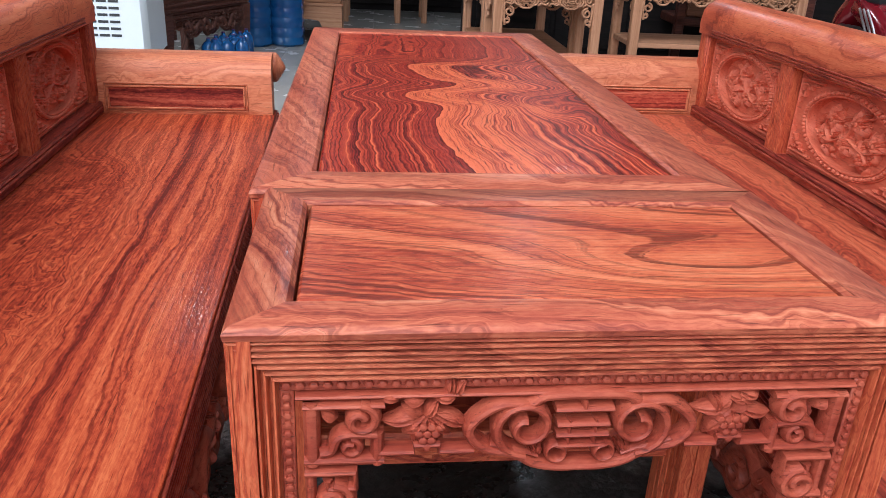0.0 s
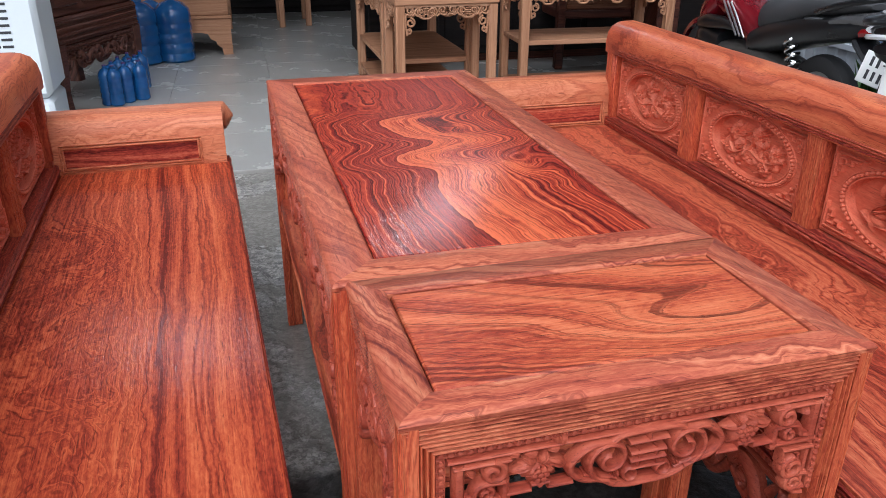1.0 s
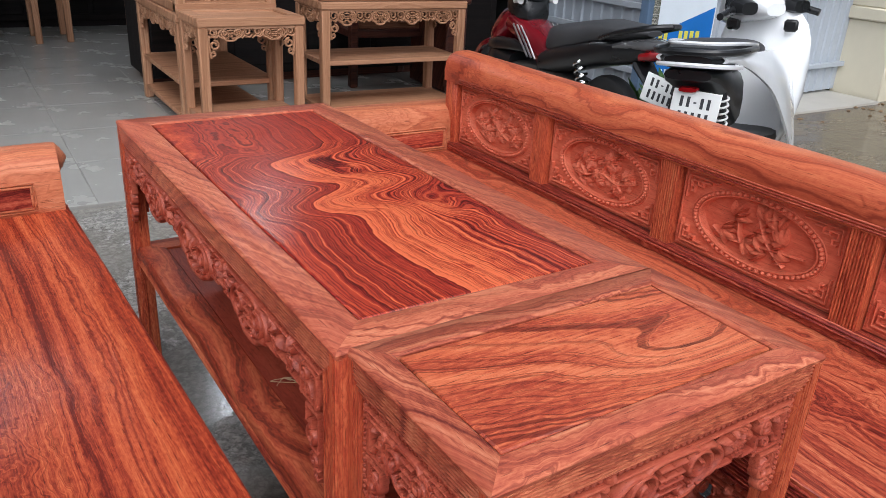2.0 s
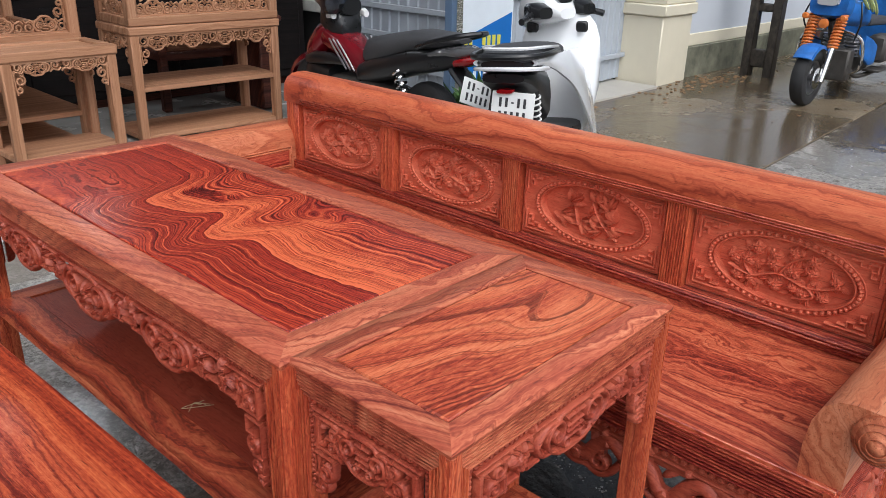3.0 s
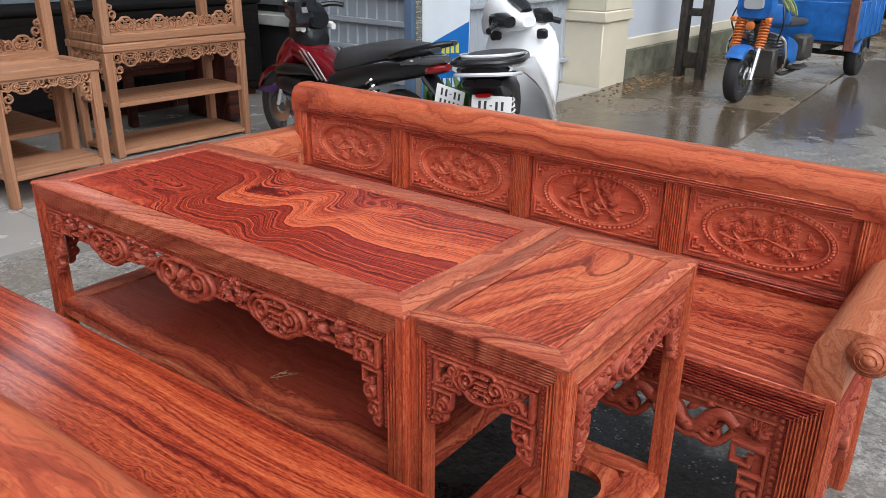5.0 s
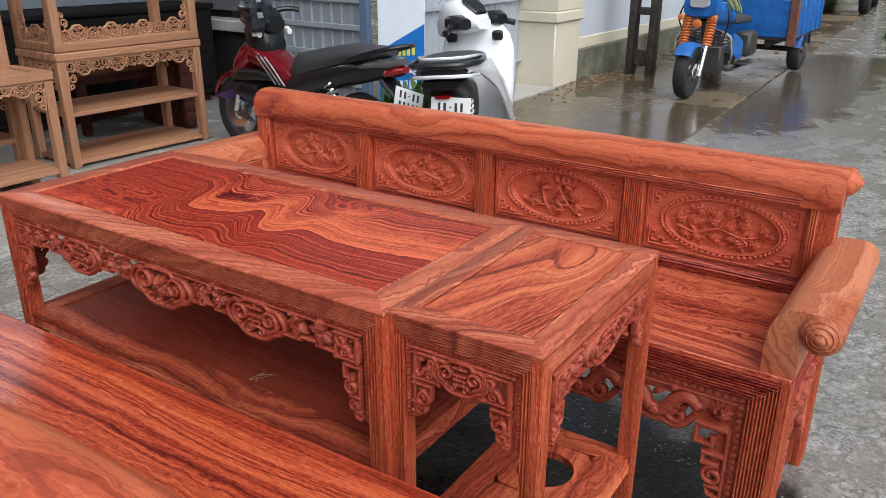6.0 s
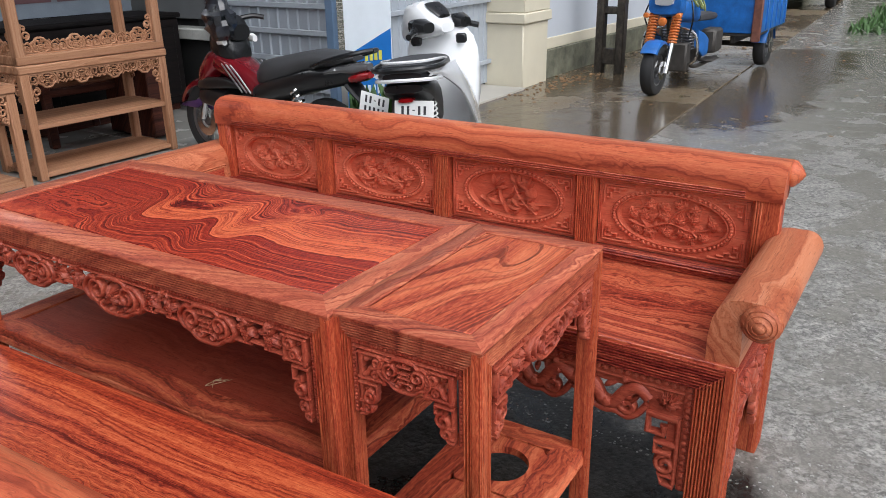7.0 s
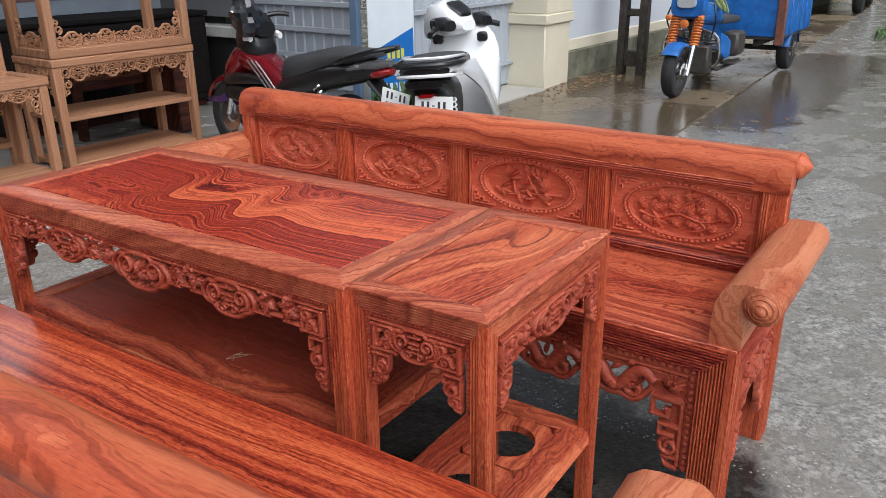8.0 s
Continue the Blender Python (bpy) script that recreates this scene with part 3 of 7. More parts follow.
red_paint = plain("metallic_red_paint", (0.17, 0.004, 0.010), 0.22, 0.25, vary=0.05, coat=1.0)
purple_paint = plain("violet_plastic", (0.07, 0.03, 0.14), 0.35, vary=0.05, coat=0.6)
white_paint = plain("white_gloss_paint", (0.80, 0.82, 0.84), 0.22, vary=0.02, coat=1.0)
red_lens = plain("red_lens", (0.25, 0.006, 0.008), 0.15, vary=0.05, coat=1.0)
dark_lens = plain("smoked_lens", (0.10, 0.10, 0.105), 0.12, vary=0.05, coat=1.0)
smoke_lens = plain("clear_lens", (0.45, 0.46, 0.47), 0.12, vary=0.05, coat=1.0)
plate_white = plain("white_plate", (0.72, 0.73, 0.72), 0.4, vary=0.03)
ink = plain("black_ink", (0.03, 0.03, 0.035), 0.5, vary=0.02)
trike_blue = plain("blue_enamel", (0.014, 0.125, 0.43), 0.42, vary=0.3, scale=9.0, coat=0.3)
rope_green = plain("faded_green_rope", (0.30, 0.34, 0.13), 0.8, vary=0.2, scale=30.0)
rust = plain("rusty_steel", (0.17, 0.065, 0.045), 0.75, vary=0.35, scale=14.0, bump=0.2)
orange_paint = plain("orange_enamel", (0.62, 0.17, 0.03), 0.4, vary=0.08)
iron = plain("dirty_dark_iron", (0.06, 0.055, 0.05), 0.6, 0.3, vary=0.3, scale=12.0)
sign_white = plain("white_sign_vinyl", (0.68, 0.74, 0.80), 0.4, vary=0.04)
sign_blue = plain("blue_sign_vinyl", (0.012, 0.15, 0.50), 0.4, vary=0.05)
sign_yellow = plain("yellow_sign_vinyl", (0.70, 0.62, 0.08), 0.4, vary=0.03)
cooler_white = plain("white_appliance_plastic", (0.70, 0.76, 0.80), 0.35, vary=0.03)
slot_dark = plain("dark_slot", (0.03, 0.032, 0.035), 0.6)
pole_mat = plain("stained_concrete", (0.032, 0.026, 0.020), 0.55, vary=0.9, scale=16.0, bump=0.4)
leaf_mat = plain("fallen_leaf", (0.17, 0.10, 0.045), 0.6, vary=0.4, scale=20.0)
def stones(name, dark, pale):
    g = Nodes(name)
    geo = g.n.new("ShaderNodeNewGeometry")
    col = g.ramp(geo.outputs["Random Per Island"], [(0.0, dark), (0.7, tuple(0.5 * (a + c) for a, c in zip(dark, pale))), (1.0, pale)])
    return g.done(col, 0.35)


chip_mat = stones("wet_grit", (0.15, 0.145, 0.135), (0.46, 0.445, 0.42))
weed_mat = plain("green_weed", (0.045, 0.11, 0.022), 0.5, vary=0.4, scale=30.0)
foam = plain("pale_wood_shaving", (0.55, 0.40, 0.24), 0.7)


def water_plastic():
    g = Nodes("blue_bottle_plastic")
    n = g.noise(g.coords(), 5.0, 3.0)
    col = g.ramp(n, [(0.3, (0.015, 0.10, 0.34)), (0.7, (0.03, 0.20, 0.52))])
    return g.done(col, 0.12, Transmission_Weight=0.45, IOR=1.35, Coat_Weight=0.6, Coat_Roughness=0.05)


bottle_mat = water_plastic()
glow = Nodes("lamp_glass")
lamp_glass = glow.done((0.9, 0.9, 0.88), 0.4, Emission_Color=(0.96, 0.98, 1.0, 1), Emission_Strength=45.0)


# ---- ground and shop ----
def sheet(name, x0, y0, x1, y1, z, mat, label):
    b = Build()
    b.add([(x0, y0, z), (x1, y0, z), (x1, y1, z), (x0, y1, z)], [(0, 1, 2, 3)])
    return solid(name, b, mat, label, kind="structure")


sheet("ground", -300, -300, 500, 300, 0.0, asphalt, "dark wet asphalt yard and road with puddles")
b = Build()
b.box(0, 0, -0.05, 56, 2.2, 0.012, 0.004)
solid("pavement", b, apron_concrete, "wet tan concrete apron beside the road", kind="structure", m=pose(3.6, 1.655, 0, 0, 0, 3.0))
b = Build()
b.box(3.6, 3.33, -0.05, 5.52, 6.5, 0.030, 0.004)
solid("threshold", b, plain("pale_concrete", (0.42, 0.40, 0.36), 0.55, vary=0.12, scale=2.0, bump=0.1), "pale concrete threshold slab at the gate", kind="structure")

# unseen slab, added to darken what the wet road mirrors
b = Build()
b.box(28.05, -70, -0.1, 28.5, 60, 14.0, 0.05)
solid("backdrop", b, plain("dark_backdrop_green", (0.045, 0.060, 0.030), 0.9, vary=0.6, scale=0.6, fine=4.0), "dark backdrop out of view, standing for trees reflected in the wet road", kind="structure")

FLOOR_Z = 0.018
b = Build()
b.box(-5.0, 3.300, -0.05, 3.30, 9.4, FLOOR_Z - 0.003, 0.002)
shop_floor = solid("floor", b, grout, "pale ceramic tiled shop floor", kind="structure")

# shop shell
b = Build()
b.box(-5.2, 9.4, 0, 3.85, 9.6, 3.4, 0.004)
solid("wall_north", b, shade_plaster, "back wall of the shop, its dimness put into a near-black colour", kind="structure")
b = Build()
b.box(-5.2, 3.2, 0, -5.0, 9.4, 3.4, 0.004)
solid("wall_west", b, shade_plaster, "side wall of the shop, its dimness put into a near-black colour", kind="structure")
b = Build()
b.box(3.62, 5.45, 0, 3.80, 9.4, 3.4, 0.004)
solid("wall_east", b, shade_plaster, "side wall of the shop, its dimness put into a near-black colour", kind="structure")
b = Build()
b.box(-5.3, 3.10, 3.40, 3.90, 9.7, 3.46, 0.004)
for k in range(8):
    b.box(-5.2 + k * 1.2, 3.15, 3.32, -5.12 + k * 1.2, 9.6, 3.40, 0.004)
solid("ceiling", b, roof_mat, "grey sheet roof of the open-fronted shop", kind="structure")


def bulb(x, y, z):
    t = thing("ceiling_lamp", pose(x, y, z), "bare glowing bulb hanging from the shop roof", "lamp", "shop lamps")
    b = Build()
    b.lathe([(0.014, 0.10), (0.016, 0.08), (0.05, 0.045), (0.062, 0.0), (0.05, -0.045), (0.02, -0.062)], 20)
    part("bulb", b, lamp_glass, t, "glowing bulb")
    b = Build()
    b.lathe([(0.018, 0.09), (0.018, 0.15), (0.008, 0.16), (0.004, 3.40 - z)], 12)
    part("cord", b, black_plastic, t)
    lt = new("lamp_light", bpy.data.lights.new("lamp_light", "POINT"))
    lt.data.energy, lt.data.shadow_soft_size, lt.data.color = 21.0, 0.075, (0.96, 0.98, 1.0)
    lt.location = (x, y, z - 0.16)


bulb(1.14, 5.60, 2.78)
bulb(-0.78, 5.34, 3.04)

# wall, pillar and pole beyond the yard
t = thing("gate_pillar", pose(5.555, 3.375, 0, 0, 0, 2) @ Matrix.Diagonal((0.80, 0.80, 0.86, 1)), "cream painted gate pillar with a stepped cap", "pillar")
b = Build()
b.box(0, 0, 0, 0.68, 0.50, 0.69, 0.012)
part("base", b, cream, t)
b = Build()
b.box(-0.035, -0.035, 0.69, 0.715, 0.535, 0.80, 0.012)
b.box(-0.015, -0.015, 0.80, 0.695, 0.515, 2.6, 0.012)
part("shaft", b, cream, t)
t = thing("boundary_wall", pose(6.10, 3.46, 0), "white limewashed wall with a mossy plinth", "wall")
b = Build()
b.box(0, 0.02, 0.27, 22, 0.22, 2.8, 0.006)
part("wall_face", b, white_wall, t)
b = Build()
b.box(0, -0.015, 0, 22, 0.24, 0.29, 0.01)
part("plinth", b, moss, t, "dark mossy rendered plinth")
b = Build()
b.box(0, 0.005, 0.29, 22, 0.03, 0.40, 0.006)
part("band", b, cream, t)
t = thing("utility_pole", pose(6.86, 2.94, 0, 0, 0, 4) @ Matrix.Diagonal((0.8, 0.62, 1, 1)), "stained concrete utility pole with an open web", "pole")
b = Build()
for y0 in (0.0, 0.34):
    b.box(-0.08, y0 - 0.065, 0, 0.08, y0 + 0.065, 5.0, 0.012)
part("post", b, pole_mat, t)
for z in (0.10, 0.60, 1.25, 1.9):
    b = Build()
    b.box(-0.055, 0.05, z, 0.055, 0.29, z + (0.16 if z < 0.2 else 0.07), 0.01)
    part("web", b, pole_mat, t)


def ribbed_fence(name, m, length, height, rails, label):
    t = thing(name, m, label, "fence")
    b = Build()
    prof, x = [], 0.0
    while x < length:
        prof += [(x, 0.0), (x + 0.070, 0.0), (x + 0.078, 0.012), (x + 0.092, 0.012), (x + 0.100, 0.0)]
        x += 0.104
    prof = [(min(p, length), q) for p, q in prof]
    n = len(prof)
    pts = [(p, -q, z) for z in (0.05, height) for p, q in prof] + [(p, -q + 0.002, z) for z in (0.05, height) for p, q in prof]
    faces = [(i, i + 1, n + i + 1, n + i) for i in range(n - 1)] + [(2 * n + i, 3 * n + i, 3 * n + i + 1, 2 * n + i + 1) for i in range(n - 1)]
    b.add(pts, faces)
    part("ribbed_sheet", b, steel_grey, t)
    for z in rails:
        b = Build()
        b.box(0, -0.045, z - 0.018, length, -0.012, z + 0.018, 0.003)
        part("rail", b, steel_grey, t)
    for x in (0.0, length - 0.05):
        b = Build()
        b.box(x - 0.01, -0.05, 0, x + 0.06, 0.0, height + 0.05, 0.004)
        part("post", b, steel_blue, t, "blue-grey steel post")
    return t


ribbed_fence("sheet_fence", pose(3.40, 4.88, 0, 0, 0, -93), 1.20, 2.3, (0.30, 0.505, 0.70, 0.885, 1.3, 1.8), "grey ribbed sheet-metal fence with horizontal rails")
ribbed_fence("metal_gate", pose(3.72, 3.62, 0, 0, 0, 4), 1.9, 2.2, (0.25, 0.8, 1.4), "grey sheet-metal gate beside the cream pillar")

# leaning sign with its lettering as bars
t = thing("sign_board", pose(3.285, 3.575, 0.15, 0, 0, -58) @ Matrix.Diagonal((0.9, 0.9, 0.93, 1)), "white and blue sign board standing beside the fence", "sign")
b = Build()
b.box(0, 0, 0, 0.36, 0.02, 1.5, 0.003)
part("board", b, sign_white, t)
b = Build()
b.add([(0.004, -0.003, 0.01), (0.356, -0.003, 0.01), (0.356, -0.003, 0.64), (0.004, -0.003, 0.44)], [(0, 1, 2, 3)])
b.add([(0.004, -0.001, 0.01), (0.356, -0.001, 0.01), (0.356, -0.001, 0.64), (0.004, -0.001, 0.44)], [(3, 2, 1, 0)])
part("blue_field", b, sign_blue, t)
for z, col, n, wd, pitch, x in ((0.385, sign_yellow, 2, 0.024, 0.034, 0.02), (0.405, sign_yellow, 4, 0.024, 0.036, 0.15), (0.265, sign_white, 8, 0.022, 0.036, 0.02), (0.145, sign_white, 8, 0.022, 0.036, 0.02)):
    for k in range(n):
        b = Build()
        b.box(x + k * pitch, -0.007, z + 0.003 * k, x + k * pitch + wd, -0.004, z + 0.003 * k + 0.070, 0.001)
        part("lettering_bar", b, col, t)

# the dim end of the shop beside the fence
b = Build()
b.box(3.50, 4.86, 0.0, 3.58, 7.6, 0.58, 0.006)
solid("low_wall", b, shade_plaster, "low wall at the side of the shop, shade put into its near-black colour", kind="structure")
b = Build()
b.box(3.41, 4.86, 0.58, 3.60, 7.6, 0.67, 0.01)
solid("ledge", b, pale_board, "weathered pale ledge on the low wall", kind="structure")
b = Build()
b.box(3.55, 4.86, 0.73, 3.59, 9.0, 3.395, 0.006)
solid("tarpaulin", b, tarp, "grey tarpaulin hung along the shop side", "tarpaulin")

# ---- carved ornament, drawn in (x to the right, y downwards, z outwards) ----
def meander(b, x, y, w, h, s, d):
    """A square key with a comma and an S-shaped curl inside; s is 1 or -1 for its hand."""
    b.sweep([(x + s * 0.006, y), (x + s * 0.006, y + h)], 0.012, d)
    b.sweep([(x, y + 0.003), (x + s * w, y + 0.003)], 0.006, d)
    b.sweep([(x, y + h - 0.004), (x + s * w, y + h - 0.004)], 0.0085, d)
    b.sweep([(x + s * (w - 0.005), y + h * 0.48), (x + s * (w - 0.005), y + h)], 0.010, d)
    b.sweep(spiral(x + s * w * 0.70, y + h * 0.28, h * 0.24, h * 0.06, -1.57, 1.2 * s, 16), 0.0088, d * 1.1)
    b.sweep(smooth_line([(x + s * w * 0.20, y + h * 0.80), (x + s * w * 0.34, y + h * 0.76), (x + s * w * 0.42, y + h * 0.56), (x + s * w * 0.60, y + h * 0.50), (x + s * w * 0.90, y + h * 0.52)], 5), 0.0088, d * 1.05)
    b.sweep(spiral(x + s * w * 0.58, y + h * 0.72, h * 0.15, h * 0.05, -1.57, 1.1 * s, 12), 0.0075, d)
    b.leaf(x + s * w * 0.20, y + h * 0.16, w * 0.26, h * 0.16, 0.5 if s > 0 else math.pi - 0.5, d * 1.1)


def grape(b, x, y, w, h, d, rng):
    """A spray of vine leaves with a bunch of fruit."""
    for k in range(9):
        a = 0.25 + k * 0.34 + rng.uniform(-0.1, 0.1)
        b.leaf(x + rng.uniform(-0.05, 0.05) * w, y + h * 0.3, w * rng.uniform(0.4, 0.55), h * 0.26, a, d * rng.uniform(0.75, 1.1), rng.uniform(-0.6, 0.6))
    for k in range(7):
        b.leaf(x + rng.uniform(-0.35, 0.35) * w, y + rng.uniform(0.0, 0.2) * h, w * 0.3, h * 0.2, rng.uniform(0, 6.28), d * 1.1, rng.uniform(-1, 1))
    for r in range(4):
        for k in range(4 - r):
            b.bead(x + (k - (3 - r) / 2) * w * 0.10, y + h * (0.5 + 0.12 * r), w * 0.065, d * 0.35, d * 0.75, 6)


def cloud(b, x, y, w, h, d, flower=False):
    """A hanging cloud medallion: a lobed rim, two curls, and a barred sign or a flower between them."""
    hw = w / 2
    rim = [(-0.92, 0.30), (-1.0, 0.50), (-0.86, 0.72), (-0.60, 0.80), (-0.42, 0.94), (-0.2, 1.0), (0, 1.0), (0.2, 1.0), (0.42, 0.94), (0.60, 0.80), (0.86, 0.72), (1.0, 0.50), (0.92, 0.30), (0.72, 0.14), (0.50, 0.16), (0.36, 0.05), (0, 0.03), (-0.36, 0.05), (-0.50, 0.16), (-0.72, 0.14)]
    b.sweep(smooth_line([(x + hw * p, y + h * q) for p, q in rim], 4, True), h * 0.145, d, closed=True)
    for s in (-1, 1):
        b.sweep(spiral(x + s * hw * 0.50, y + h * 0.44, hw * 0.30, hw * 0.06, math.pi / 2, -1.5 * s, 24), h * 0.135, d * 1.12, taper=0.25)
        b.sweep(smooth_line([(x + s * hw * 0.82, y + h * 0.66), (x + s * hw * 0.55, y + h * 0.76), (x + s * hw * 0.38, y + h * 0.84)], 5), h * 0.07, d * 0.9)
        for k in (-0.5, 0, 0.5):
            b.leaf(x + s * hw * 0.40, y + h * 0.86, h * 0.16, h * 0.09, -math.pi / 2 + k, d * 0.9)
    if flower:
        for k in range(10):
            b.leaf(x, y + h * 0.48, h * 0.30, h * 0.17, k * 0.628, d * 1.15)
        for k in range(8):
            b.leaf(x, y + h * 0.48, h * 0.18, h * 0.12, k * 0.785 + 0.3, d * 1.35)
        b.bead(x, y + h * 0.48, h * 0.06, d * 0.4, d)
        for k in range(12):
            b.leaf(x + hw * 0.3 * math.cos(k), y + h * (0.72 + 0.12 * math.sin(k * 2.1)), h * 0.2, h * 0.1, k * 1.7, d, 0.8)
    else:
        bw = hw * 0.235
        for k, (f, wide) in enumerate(((0.22, 1.1), (0.42, 1.0), (0.56, 1.0))):
            b.sweep([(x - bw * wide, y + h * f), (x + bw * wide, y + h * f)], h * 0.085, d)
        b.sweep(spiral(x - bw * 0.9, y + h * 0.80, bw * 0.42, bw * 0.3, -1.57, -1.0, 12), h * 0.06, d)
        b.sweep(spiral(x + bw * 0.9, y + h * 0.80, bw * 0.42, bw * 0.3, -1.57, 1.0, 12), h * 0.06, d)
        b.sweep([(x - bw, y + h * 0.70), (x + bw, y + h * 0.70)], h * 0.06, d)
        for p in (-0.5, 0.5):
            b.sweep([(x + bw * p, y + h * 0.36), (x + bw * p, y + h * 0.72)], h * 0.05, d * 0.9)
        b.sweep([(x, y + h * 0.08), (x, y + h * 0.2)], h * 0.07, d)


def bracket(b, x, y, length, w, s, d):
    """The hanging end of an apron beside a leg: keys and curls that taper downwards."""
    t = 0.0080
    b.sweep([(x + s * 0.004, y), (x + s * 0.004, y + length * 0.97)], t, d * 0.8)
    h1 = length * 0.42
    b.sweep([(x, y + 0.003), (x + s * w, y + 0.003), (x + s * w, y + h1 * 0.62), (x + s * w * 0.45, y + h1 * 0.62), (x + s * w * 0.45, y + h1 * 0.36)], t, d)
    b.sweep(spiral(x + s * w * 0.56, y + h1 * 1.02, w * 0.40, w * 0.12, -math.pi / 2, 1.3 * s, 16), t * 1.2, d * 1.1)
    b.sweep([(x, y + h1 * 1.42), (x + s * w * 0.7, y + h1 * 1.40)], t, d)
    b.sweep(spiral(x + s * w * 0.42, y + length * 0.76, w * 0.30, w * 0.10, -math.pi / 2, 1.25 * s, 14), t * 1.1, d)
    b.sweep(smooth_line([(x, y + length * 0.88), (x + s * w * 0.35, y + length * 0.88), (x + s * w * 0.30, y + length * 0.97), (x, y + length)], 4), t, d)


def bead_row(b, x0, y0, x1, y1, pitch, r, z=0.006):
    n = max(1, round(math.hypot(x1 - x0, y1 - y0) / pitch))
    for i in range(n + 1):
        f = i / n
        b.bead(x0 + (x1 - x0) * f, y0 + (y1 - y0) * f, r, r, z, 6)


def scroll_apron(L, drop, spots, seed, d=0.013):
    """The pierced apron between two legs, L long: spots are (place, width, depth, with a flower)."""
    rng = random.Random(seed)
    b = Build()
    b.box(0, 0, -0.002, L, 0.010, 0.006, 0.001)
    for s, x in ((1, 0.0), (-1, L)):
        b.box(min(x, x + s * 0.010), 0.010, -0.002, max(x, x + s * 0.010), drop, 0.006, 0.001)
        bead_row(b, x + s * 0.005, 0.014, x + s * 0.005, drop - 0.004, 0.0080, 0.0036)
        meander(b, x + s * 0.016, 0.018, 0.058, 0.054, s, d)
        bracket(b, x + s * 0.016, 0.076, drop - 0.078, 0.037, s, d)
    bead_row(b, 0.005, 0.005, L - 0.005, 0.005, 0.0096, 0.0040)
    b.sweep([(0.011, 0.0135), (L - 0.011, 0.0135)], 0.005, d * 0.9)
    edges = [0.074] + [e for p, w, *_ in spots for e in (p - w / 2, p + w / 2)] + [L - 0.074]
    for p, w, h, fl in spots:
        cloud(b, p, 0.013, w, h, d * 1.1, fl)
    for a, c in zip(edges[::2], edges[1::2]):
        if c - a < 0.012:
            continue
        n = max(1, round((c - a) / 0.055))
        for k in range(n):
            w = (c - a) / n
            grape(b, a + w * (k + 0.5), 0.016, w, 0.048, d, rng)
        b.sweep([(a - 0.004, 0.062), (a + (c - a) * 0.35, 0.062), (a + (c - a) * 0.35, 0.056), (a + (c - a) * 0.65, 0.056), (a + (c - a) * 0.65, 0.062), (c + 0.004, 0.062)], 0.007, d)
    return b


